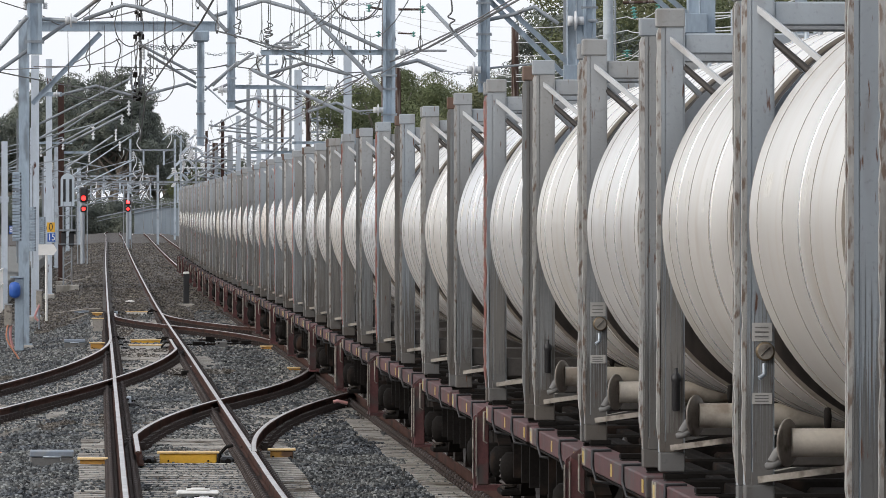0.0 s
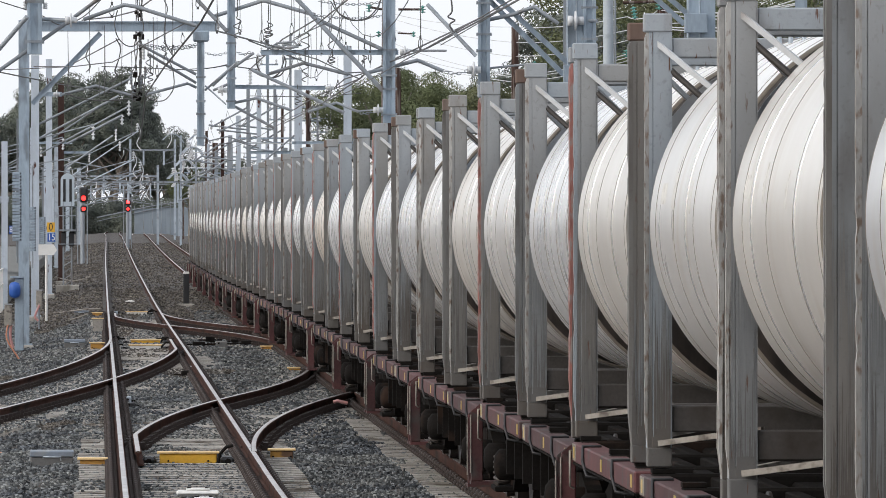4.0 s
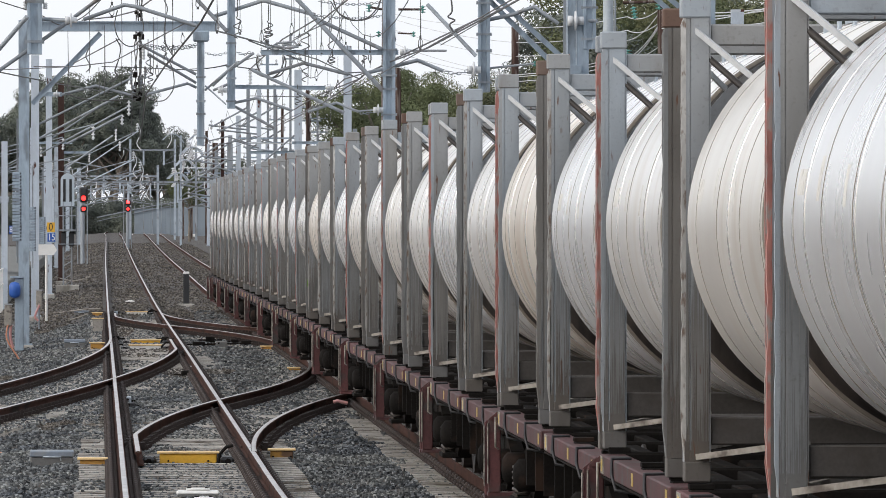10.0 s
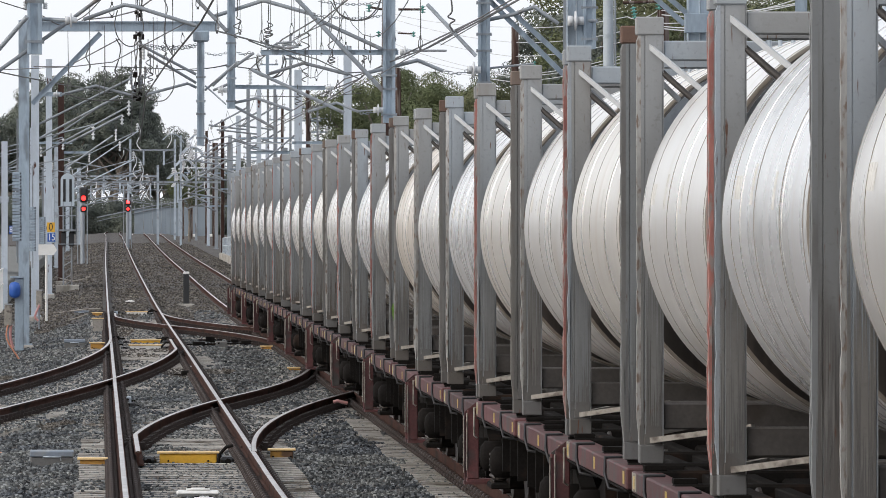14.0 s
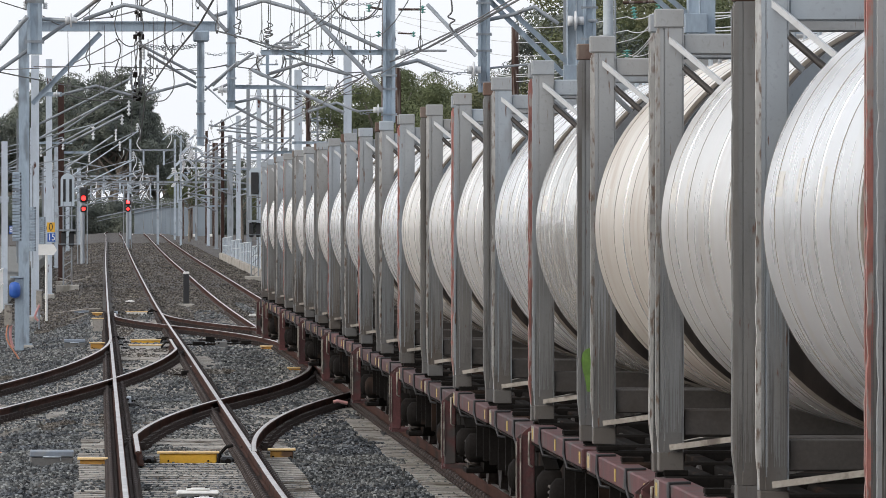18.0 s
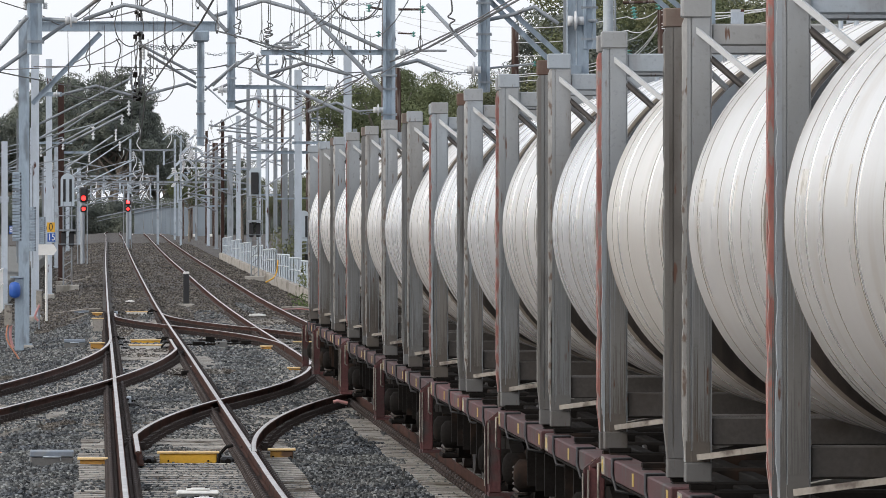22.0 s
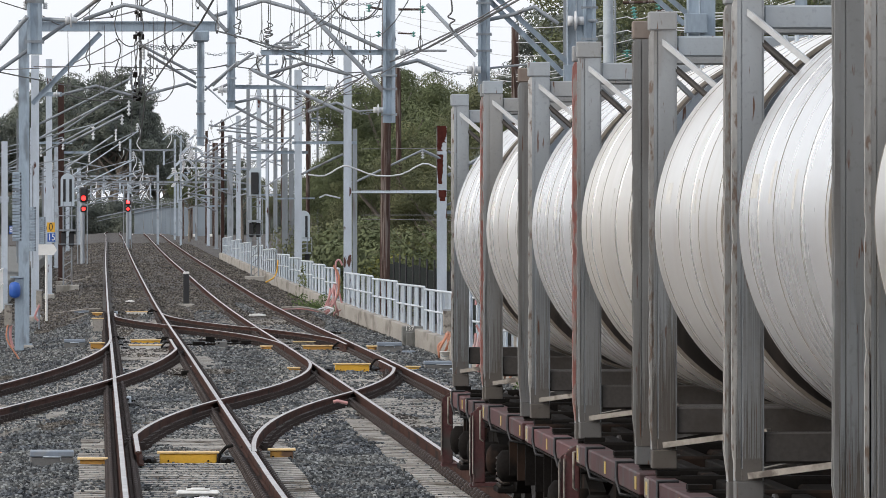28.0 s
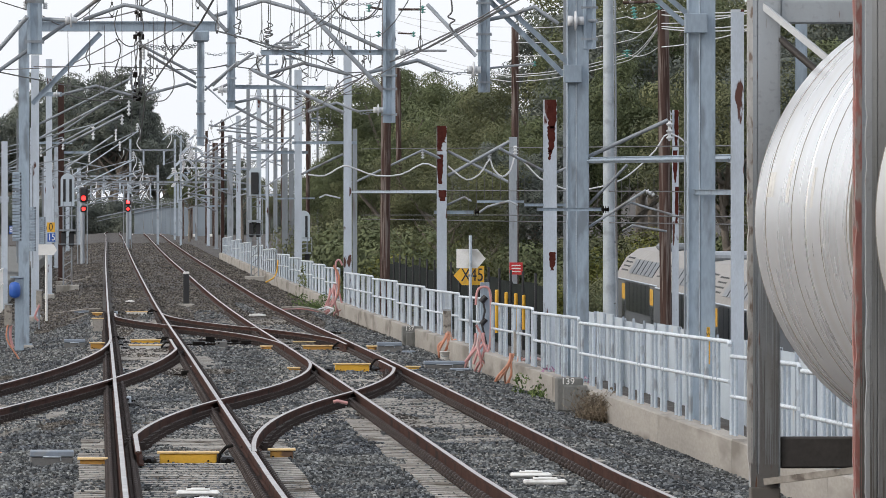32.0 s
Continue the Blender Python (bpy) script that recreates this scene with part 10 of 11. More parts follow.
for i in range(14):
    y = 330 + rng.uniform(-10, 20)
    plant(BUSHES[1 + i % 2], (0.0300 + 0.0008 * i) * y, y, -0.6, rng.uniform(0, 360), 1.2 + rng.uniform(0, 0.5))
# bushes along the foot of the bank
for i in range(34):
    y = 262 + rng.uniform(-8, 30)
    x = 9.9 + i * 0.55 + rng.uniform(-0.3, 0.3)
    if x > 15.5 and y < 262:
        y += 25
    plant(BUSHES[0 if 3 < i < 10 or i in (1, 14) else 1 + i % 2], x, y, -1.9, rng.uniform(0, 360), 0.75 + rng.uniform(0, 0.5))
for i in range(46):
    y = 285 + (i * 37 % 60) + rng.uniform(-4, 4)
    plant(BUSHES[0 if i % 23 in (3, 4, 5, 6, 11) else 1 + i % 2], (0.0385 + 0.0011 * i) * y, y, -1.5, rng.uniform(0, 360), 1.25 + rng.uniform(0, 0.75))
for i in range(12):
    plant(BUSHES[1 + i % 2], 11.0 + i * 0.5, 330 + rng.uniform(0, 60), -0.6, rng.uniform(0, 360), 1.0 + rng.uniform(0, 0.5))
# the distant wood on the platform side
SKYLINE = [(-30, 8), (-14, 11.5), (-10.7, 12.4), (-8, 14.2), (-5.5, 16.0), (-3.4, 16.6), (-1, 16.2), (1, 15.4), (3.9, 14.2), (6.2, 12.8), (8.0, 10.6), (9.5, 7.6), (11, 5.5), (13, 4.2), (30, 4.0)]
for i in range(36):
    y = 905 + rng.uniform(-40, 60)
    x = -16 + (i % 22) * 1.27 + (0.9 if i > 21 else 0) * (i - 21) + rng.uniform(-0.5, 0.5) + (0.6 if i > 21 else 0)
    top = curve_of(x, SKYLINE) * rng.uniform(0.92, 1.02)
    plant(TREES[2 if i % 3 else 4], x, y, 0.6, rng.uniform(0, 360), (top if i < 22 else top * 0.68) / 10.4)
# a hedge closes the view under the crowns
for i in range(34):
    plant(BUSHES[3], -18 + i * 1.15, 862 + rng.uniform(-8, 8), 0.7, rng.uniform(0, 360), 1.7 + rng.uniform(0, 0.7))
for i in range(13):
    plant(TREES[(i * 2) % 5], 8 + i * 2.4, 640 + rng.uniform(0, 80), 0.6, rng.uniform(0, 360), 0.55 + rng.uniform(0, 0.12))


# unseen trees added on the open side and behind the viewer, to cut low skylight
for i in range(17):
    plant(TREES[(i * 3) % 5], -17 - (i * 7 % 5) * 1.3, -30 + i * 15 + rng.uniform(-3, 3), -0.3, rng.uniform(0, 360), 0.62 + rng.uniform(0, 0.2))
for i in range(6):
    plant(TREES[(i * 2) % 5], -12 + i * 6, -42 + rng.uniform(-3, 3), -0.3, rng.uniform(0, 360), 0.65 + rng.uniform(0, 0.2))


def small_plants():
    """Weeds, flowers and a dry bush at the foot of the fence."""
    rng = np.random.default_rng(9)
    ob = base("dry_bush", pose(7.2, 112.5, -0.38), "dry brown leafless bush against the wall", "bush")
    f = Form()
    for i in range(420):
        p = Vector((rng.normal() * 0.09, rng.normal() * 0.3, 0))
        q = p + Vector((rng.normal() * 0.12, rng.normal() * 0.4, rng.uniform(0.1, 0.35)))
        e = q + Vector((rng.normal() * 0.1, rng.normal() * 0.2, rng.uniform(-0.05, 0.22)))
        f.rod(p, q, 0.004, 0.003, 3, False).rod(q, e, 0.003, 0.002, 3, False)
    tagged(part("stalk", f, M_DRY, ob), kind="stuff")
    v, fc = leaf_cloud(rng, [(rng.normal() * 0.12, rng.normal() * 0.45, rng.uniform(0.1, 0.5)) for _ in range(20)], [0.14] * 20, 45, 0.022)
    o = new("dead_leaves", joined("dead_leaves", v, fc, M_DRY))
    o.parent = ob
    tagged(o, kind="stuff")
    for x, y, r, n, mat, lab, nm in ((7.35, 128.5, 0.34, 900, M_WEED, "green leafy weed clump by the wall", "weed_clump"), (7.75, 129.5, 0.30, 700, M_FLOWER, "pink flowering weed behind the fence", "flowering_weed"),
                                     (6.6, 250, 0.4, 700, M_WEED, "patch of green weeds in the far cess", "weed_clump"), (7.0, 243, 0.4, 700, M_WEED, "patch of green weeds in the far cess", "weed_clump")):
        cs = [(rng.normal() * r * 0.6, rng.normal() * r * 1.6, abs(rng.normal()) * r * 0.7) for _ in range(14)]
        v, fc = leaf_cloud(rng, cs, [r * 0.45] * 14, n // 14, 0.035)
        ob = base(nm, pose(x, y, -0.36), lab, "weed")
        o = new("foliage", joined("foliage", v, fc, mat))
        o.parent = ob
        tagged(o, kind="stuff")


small_plants()

# ---- the train: tank containers in twos on skeleton wagons ----
PITCH, LONG, SHORT_GAP = 13.75, 6.058, 0.33
WAGONS = 23
DECK = 0.985
BOX_H = 2.896


RUN = [(0, 336.8), (6, 276.8), (9, 248.0), (13, 210.35), (19, 155.45), (23, 119.55), (28, 76.2), (32, 41.3)]


def tail_y(t):
    """Where the last container's far end stands."""
    return curve_of(t, RUN)


M_DISC = paint("stained flange steel", (0.24, 0.215, 0.19), 0.55, 0.2, var=0.25, scale=6, dirt=(0.1, 0.08, 0.065), dirt_at=0.55, dirt_scale=8)
M_SPLASH = paint("green paint splash", (0.14, 0.26, 0.05), 0.6, var=0.3, scale=12, dirt=(0.1, 0.1, 0.07), dirt_at=0.58, dirt_scale=14)
M_MARK = paint("faded cream label", (0.74, 0.715, 0.66), 0.5, var=0.18, scale=14, fine=50, bump=0, dirt=(0.5, 0.46, 0.4), dirt_at=0.55, dirt_scale=12)
M_PLATE = paint("faded printed plate", (0.5, 0.49, 0.47), 0.6, var=0.15, scale=10)
M_RIM = paint("dull brass", (0.16, 0.12, 0.075), 0.5, 0.3, var=0.3, scale=8)
TANK_R, TANK_Z = 1.208, 1.545


def build_container(edges, label, piped, number):
    tank_box = base("tank_container", pose(0, 0, 0), label, "tank container", "tank containers of the train")
    half, w = LONG / 2, 1.219
    h = BOX_H
    # corner posts with a proud outer flange that tapers in near the foot
    for sy in (-1, 1):
        edge, edge_label = edges[0 if sy < 0 else 1]
        y0, y1 = sorted((sy * half, sy * (half - 0.15)))
        for sx in (-1, 1):
            # a pressed section, grooved on the face turned back along the line
            at = [0.02, 0.052, 0.052, 0.057, 0.057, 0.168, 0.168, 0.172, 0.172, 0.178]
            deep = [0.005, 0.005, 0.012, 0.012, 0.0, 0.0, 0.008, 0.008, 0.002, 0.002]
            plan = [(sx * (w - a), y0 + d) for a, d in zip(at, deep)] + [(sx * (w - 0.178), y1), (sx * (w - 0.02), y1)]
            f, k = Form(), len(plan)
            f.add([(x, y, z) for z in (0.12, h - 0.119) for x, y in plan], [((i + 1) % k, i, k + i, k + (i + 1) % k)[::-sx] for i in range(k)] + [tuple(range(k))[::sx], tuple(range(k, 2 * k))[::-sx]])
            grimy = edge is M_POSTDIRTY
            p = part("corner_post", f, M_POSTDIRTY if grimy else M_POSTGREY, tank_box)
            if sx < 0:
                wear = random.Random(number * 10 + sy)
                for y in (y0 + 0.004, y1 - 0.05) if sy < 0 else (y0 + 0.004,):
                    zs = [0.125, 0.16, 0.30] + [0.30 + (h - 0.48) * i / 34 for i in range(1, 34)] + [h - 0.16, h - 0.12]
                    rim = [(-w + 0.0205, zs[0]), (-w + 0.018, zs[1])] + [(-w + max(0, wear.gauss(0.001, 0.0009) + (0.006 if wear.random() < 0.08 else 0)), z) for z in zs[2:-1]] + [(-w + 0.016, zs[-1])]
                    back = [(-w + 0.029 + wear.uniform(0, 0.002), z) for z in zs[::-1]]
                    part("flange", Form().prism((rim + back)[::-1], (y, y + 0.05)), edge, p, edge_label)
                # brake dust caked on in ragged tongues, a thin layer and a thick one on it
                for proud, low, high, coat, name in ((0.001, 0.75, 1.45, M_DUST, "dust_film"), (0.002, 0.3, 0.8, M_GRIME, "caked_dust")):
                    level, n = wear.uniform(low, high), 52
                    xs = [-w + 0.021 + 0.147 * i / n for i in range(n + 1)]
                    wall_ = [y0 + (0.005 if x < -w + 0.0545 else 0.0) - proud for x in xs]
                    verts = [(x, y, z) for z in (0.121, 0.19) for x, y in zip(xs, wall_)]
                    faces = [(i, i + 1, n + 2 + i, n + 1 + i) for i in range(n)]
                    for i in range(n):
                        # one pointed run upwards from each stretch of the foot
                        top = max(0.25, level + wear.gauss(0, 0.26))
                        if not 0.05 < xs[i] + w < 0.0585:
                            verts += [(xs[i], wall_[i], 0.19 + 0.8 * (top - 0.19)), (xs[i + 1], wall_[i + 1], 0.19 + 0.8 * (top - 0.19)), ((xs[i] + xs[i + 1]) / 2, wall_[i], top)]
                            k = len(verts)
                            faces.append((n + 1 + i, n + 2 + i, k - 2, k - 1, k - 3))
                    f = Form().add(verts, faces)
                    part(name, f, coat, p, "caked brown brake dust")
            yf, yb = min(sy * half, sy * (half - 0.162)), max(sy * half, sy * (half - 0.162))
            if sx < 0:
                f = Form().box(-w + 0.02, yf, 0, -w + 0.178, yb, 0.119, 0.006)
                part("corner_casting", f, M_GRIME, tank_box)
            f = Form().box(min(sx * w, sx * (w - 0.178)), yf, h - 0.118, max(sx * w, sx * (w - 0.178)), yb, h, 0.008)
            part("corner_casting", f, M_CASTRUST if grimy and sx < 0 else M_POSTGREY, tank_box)
        ym = sy * (half - 0.075)
        f = Form().box(-w + 0.179, ym - 0.055, h - 0.285, w - 0.179, ym + 0.055, h - 0.155, 0.01)
        part("top_end_beam", f, M_POSTGREY, tank_box)
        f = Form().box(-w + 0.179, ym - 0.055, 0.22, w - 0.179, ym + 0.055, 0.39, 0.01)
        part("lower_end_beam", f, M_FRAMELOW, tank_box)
        # braces from the posts to the tank
        for sx in (-1, 1):
            f = Form().bar((sx * (w - 0.04), sy * (half - 0.10), h - 0.15), (sx * (w - 0.43), sy * (half - 0.42), h - 0.50), 0.022, 0.032)
            part("upper_brace", f, M_BRACE, tank_box, "pale flat brace")
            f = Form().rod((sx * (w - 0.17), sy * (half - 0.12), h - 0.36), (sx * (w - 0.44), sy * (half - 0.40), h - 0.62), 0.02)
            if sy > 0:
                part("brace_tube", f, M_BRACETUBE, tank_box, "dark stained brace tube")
            f = Form().bar((sx * (w - 0.10), sy * (half - 0.16), 0.15), (sx * (w - 0.72), sy * (half - 0.62), 0.25), 0.05, 0.036)
            if sx > 0:
                continue
            part("foot_brace", f, M_BEIGE, tank_box, "pale weathered foot brace")
        arc = [math.radians(98 + 9 * i) for i in range(8)]
        rim = [(1.18 * math.cos(a), TANK_Z + 1.18 * math.sin(a)) for a in arc] + [(0.9 * math.cos(a), TANK_Z + 0.9 * math.sin(a)) for a in arc[::-1]]
        part("end_plate", Form().prism(rim, sorted((sy * (half - 0.165), sy * (half - 0.18)))), M_POSTGREY, tank_box)
    # the tank, its domed heads and cladding bands
    r = TANK_R
    prof, L = [], half - 0.20
    for i in range(10):
        a = i / 9 * math.pi / 2
        prof.append((max(0.02, r * math.sin(a) ** 0.5), -L + 0.30 * (1 - math.cos(a))))
    k = 8
    cuts = [y + 0.04 * ((number * 7) % 5 - 2) for y in (-2.42, -1.1, 0.45, 1.95)]
    edge_ = prof[k:]
    part("cladding_panel", Form().lathe(edge_ + [(r, cuts[0])], (0, 0, TANK_Z), (0, 1, 0), 96), M_TANKS[0], tank_box)
    for a, b in zip(cuts, cuts[1:]):
        part("cladding_panel", Form().lathe([(r, a), (r, b)], (0, 0, TANK_Z), (0, 1, 0), 96), M_TANKS[0], tank_box)
    part("cladding_panel", Form().lathe([(r, cuts[-1])] + [(rr, -zz) for rr, zz in edge_[::-1]], (0, 0, TANK_Z), (0, 1, 0), 96), M_TANKS[0], tank_box)
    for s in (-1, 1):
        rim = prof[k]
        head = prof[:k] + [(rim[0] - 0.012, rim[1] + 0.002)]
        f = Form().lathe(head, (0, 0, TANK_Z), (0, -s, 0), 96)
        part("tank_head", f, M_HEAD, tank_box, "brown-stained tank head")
        part("cladding_edge", Form().lathe([(rim[0] - 0.02, -0.014), (rim[0] + 0.006, -0.014), (rim[0] + 0.006, 0.014), (rim[0] - 0.02, 0.014)], (0, s * -rim[1], TANK_Z), (0, 1, 0), 96), M_SEAM, tank_box, "dark cladding edge")
    for y in cuts:
        part("cladding_seam", Form().lathe([(r - 0.01, -0.004), (r + 0.003, -0.0045), (r + 0.003, 0.0045), (r - 0.01, 0.004)], (0, y, TANK_Z), (0, 1, 0), 96), M_SEAM, tank_box, "dark cladding seam")
    for y in (-1.2, 1.35) if number % 2 else (-0.4,):
        part("cladding_band", Form().lathe([(r - 0.01, -0.03), (r + 0.004, -0.028), (r + 0.004, 0.028), (r - 0.01, 0.03)], (0, y, TANK_Z), (0, 1, 0), 96), M_BAND, tank_box, "bright metal strap round the tank")
    # walkway, lid and hand rails on top
    ztop = TANK_Z + r
    part("walkway", Form().box(-0.24, -half + 0.2, ztop - 0.015, 0.24, half - 0.2, ztop + 0.012), M_PIPE, tank_box, "galvanised walkway")
    part("manlid", Form().lathe([(0.26, 0), (0.28, 0.02), (0.28, 0.07), (0.2, 0.1), (0.02, 0.11)], (0.0, 0.3, ztop - 0.05), (0, 0, 1), 20), M_PIPE, tank_box)
    for sx in (-1, 1):
        f = Form()
        f.tube([(sx * 0.46, -1.7, ztop - 0.14), (sx * 0.46, -1.7, ztop + 0.0), (sx * 0.46, 1.7, ztop + 0.0), (sx * 0.46, 1.7, ztop - 0.14)], 0.016)
        for y in (-0.9, 0, 0.9):
            f.rod((sx * 0.46, y, ztop - 0.14), (sx * 0.46, y, ztop + 0.0), 0.014)
        part("spill_rail", f, M_PIPE, tank_box, "pale tube rail")
    # labels on the flank
    for sx in (-1,):
        for y, z0, dz, dy in ((1.5 - 0.1 * (number % 3), 0.13, 0.13, 0.42), (0.6, 0.1, 0.22, 0.17), (-0.75, 0.07, 0.2, 0.15)):
            f = Form()
            pts = []
            for i in range(5):
                zz = z0 + dz * i / 4
                pts.append((sx * (math.sqrt(r * r - zz * zz) + 0.0006), TANK_Z + zz))
            f.add([(x, yy, z) for x, z in pts for yy in (y, y + dy)], [(2 * i, 2 * i + 1, 2 * i + 3, 2 * i + 2) if sx > 0 else (2 * i + 2, 2 * i + 3, 2 * i + 1, 2 * i) for i in range(4)])
            part("marking", f, M_MARK, tank_box, "small white marking")
    if piped:
        # outlet pipe with flange, valve, dial and plates at the far end
        yp, zp, face = half - 0.5, 0.36, half - 0.152
        pipe = part("outlet_pipe", Form().rod((-0.98, yp, zp), (0.9, yp, zp), 0.078, seg=20), M_PIPECREAM, tank_box, "stained cream outlet pipe")
        part("flange_disc", Form().lathe([(0.03, 0.01), (0.08, 0.01), (0.085, 0.024), (0.126, 0.025), (0.13, 0.028), (0.13, 0.036), (0.126, 0.04), (0.08, 0.042)], (-1.03, yp, zp), (0.86, -0.5, 0), 28), M_DISC, pipe, "stained flange disc")
        part("valve", Form().tube([(-1.02, yp, zp - 0.02), (-1.06, yp - 0.03, zp - 0.06), (-1.09, yp - 0.05, zp - 0.11)], 0.03, 12), M_BOXBODY, pipe, "dull metal outlet valve")
        part("valve_ring", Form().lathe([(0.03, 0), (0.048, 0.005), (0.048, 0.03), (0.03, 0.035)], (-1.075, yp - 0.045, zp - 0.13), (-0.3, -0.2, 0.9), 16), M_BOXBODY, pipe)
        for x in (-0.8, -0.62, -0.3, -0.1):
            part("hinge_lug", Form().lathe([(0.02, 0), (0.055, 0.005), (0.06, 0.02), (0.055, 0.035), (0.02, 0.04)], (x, yp + 0.05, zp + 0.13), (1, 0, 0), 16), M_UNDER, pipe)
        if number % 2 == 0:
            dial = part("pressure_dial", Form().lathe([(0.044, 0), (0.052, 0.01), (0.052, 0.045), (0.042, 0.05)], (-w + 0.125, face, 0.845), (0, -1, 0), 22), M_RIM, tank_box, "round pressure dial with a dull brass rim")
            part("dial_face", Form().lathe([(0.042, 0.0), (0.042, 0.003)], (-w + 0.125, face - 0.049, 0.845), (0, -1, 0), 22), M_BEIGE, dial)
            part("dial_hand", Form().bar((-w + 0.10, face - 0.054, 0.82), (-w + 0.15, face - 0.054, 0.87), 0.004, 0.007, (0, -1, 0)), M_BLACK, dial)
            part("tap", Form().tube([(-w + 0.12, face - 0.03, 0.78), (-w + 0.12, face - 0.04, 0.72), (-w + 0.09, face - 0.05, 0.70)], 0.013, 8), M_PIPE, dial, "bright metal tap")
            for z0, z1 in ((0.90, 1.0), (0.56, 0.62)):
                plate = part("plate", Form().box(-w + 0.055, face - 0.006, z0, -w + 0.165, face - 0.001, z1), M_PLATE, tank_box, "faded white plate with unreadable print")
                for i in range(3):
                    z = z0 + (z1 - z0) * (0.25 + 0.25 * i)
                    part("printed_bar", Form().box(-w + 0.07, face - 0.0085, z - 0.003, -w + 0.145, face - 0.0065, z + 0.003), M_BOXBODY, plate)
        else:
            part("relief_valve", Form().lathe([(0.02, -0.14), (0.026, -0.13), (0.026, 0.04), (0.032, 0.05), (0.032, 0.08), (0.012, 0.1), (0.012, 0.13)], (-w + 0.12, face - 0.04, 0.52), (0, 0, 1), 12), M_BLACK, tank_box, "dark green relief valve")
    return tank_box


WHEEL_R = 0.46


def build_wagon(half, bogies, bearers, spans, label):
    wagon = base("skeleton_wagon", pose(0, 0, 0), label, "freight wagon", "wagons of the train")
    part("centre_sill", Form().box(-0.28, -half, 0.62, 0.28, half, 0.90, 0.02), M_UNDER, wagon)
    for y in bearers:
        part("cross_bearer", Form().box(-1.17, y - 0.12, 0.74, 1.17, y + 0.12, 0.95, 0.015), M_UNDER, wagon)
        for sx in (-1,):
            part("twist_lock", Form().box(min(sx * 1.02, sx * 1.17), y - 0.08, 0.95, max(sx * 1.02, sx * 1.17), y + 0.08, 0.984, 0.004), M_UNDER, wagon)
    for sx in (-1, 1):
        for a, b in spans:
            x0, x1 = sorted((sx * 1.225, sx * 1.05))
            s = part("side_sill", Form().box(x0, a, 0.795, x1, b, 0.938, 0.01), M_SILL, wagon)
            if sx > 0:
                continue
            n = max(2, round((b - a) / 2.2))
            for i in range(n):
                y = a + 0.2 + (b - a - 0.5) * i / (n - 1)
                part("reflector", Form().box(-1.2275, y, 0.825, -1.2252, y + 0.16, 0.91), M_REFLECT, s, "yellow reflector")
            for y in (a + (b - a) * 0.3, a + (b - a) * 0.78):
                part("strap", Form().tube([(-1.1, y + 0.1, 0.945), (-1.235, y + 0.06, 0.945), (-1.24, y, 0.84), (-1.22, y - 0.12, 0.74), (-1.1, y - 0.14, 0.72)], 0.013, 5), M_BLACK, s, "dark lashing strap")
            part("worn_patch", Form().box(-1.2272, b - 0.42, 0.81, -1.2252, b - 0.05, 0.93), M_BEIGE, s, "scuffed bare patch")
            part("lower_flange", Form().box(-1.225, a + 0.02, 0.78, -1.12, b - 0.02, 0.7945), M_UNDER, s)
        for y in (-half + 0.12, half - 0.18) if sx < 0 else ():
            s = part("step_post", Form().box(-1.31, y, 0.22, -1.20, y + 0.05, 0.86, 0.008), M_SILL, wagon, "maroon hanging step post")
            part("step_edge", Form().tube([(-1.314, y - 0.006, 0.83), (-1.314, y - 0.006, 0.30)], 0.007, 5), M_BEIGE, s, "worn pale edge")
            part("gusset", Form().prism([(-1.31, 0.86), (-1.225, 0.93), (-1.05, 0.93), (-1.20, 0.80)], (y, y + 0.03)), M_SILL, s)
            part("step_tread", Form().box(-1.31, y - 0.02, 0.19, -1.05, y + 0.26, 0.22), M_SILL, s)
            part("grab_rail", Form().tube([(-1.22, y - 0.04, 0.88), (-1.25, y - 0.07, 0.88), (-1.25, y - 0.07, 0.62), (-1.22, y - 0.04, 0.60)], 0.009, 6), M_BEIGE, s, "pale grab rail")
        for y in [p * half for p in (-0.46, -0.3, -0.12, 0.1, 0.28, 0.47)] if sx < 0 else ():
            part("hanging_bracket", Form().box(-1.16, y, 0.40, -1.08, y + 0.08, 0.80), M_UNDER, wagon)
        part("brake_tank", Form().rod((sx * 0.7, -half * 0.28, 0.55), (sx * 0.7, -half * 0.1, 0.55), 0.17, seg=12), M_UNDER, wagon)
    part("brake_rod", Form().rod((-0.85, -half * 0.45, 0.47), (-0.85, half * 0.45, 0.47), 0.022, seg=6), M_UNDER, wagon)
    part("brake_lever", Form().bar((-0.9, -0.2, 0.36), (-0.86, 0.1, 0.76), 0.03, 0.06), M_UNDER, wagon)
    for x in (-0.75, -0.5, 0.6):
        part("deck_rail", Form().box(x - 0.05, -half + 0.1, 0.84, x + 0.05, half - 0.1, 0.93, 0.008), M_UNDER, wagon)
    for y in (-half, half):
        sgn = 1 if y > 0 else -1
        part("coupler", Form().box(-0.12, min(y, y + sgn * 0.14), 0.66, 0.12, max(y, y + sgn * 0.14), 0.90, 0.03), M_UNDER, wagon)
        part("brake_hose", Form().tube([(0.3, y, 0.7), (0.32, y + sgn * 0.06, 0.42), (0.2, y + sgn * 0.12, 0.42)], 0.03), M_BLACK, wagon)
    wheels = []
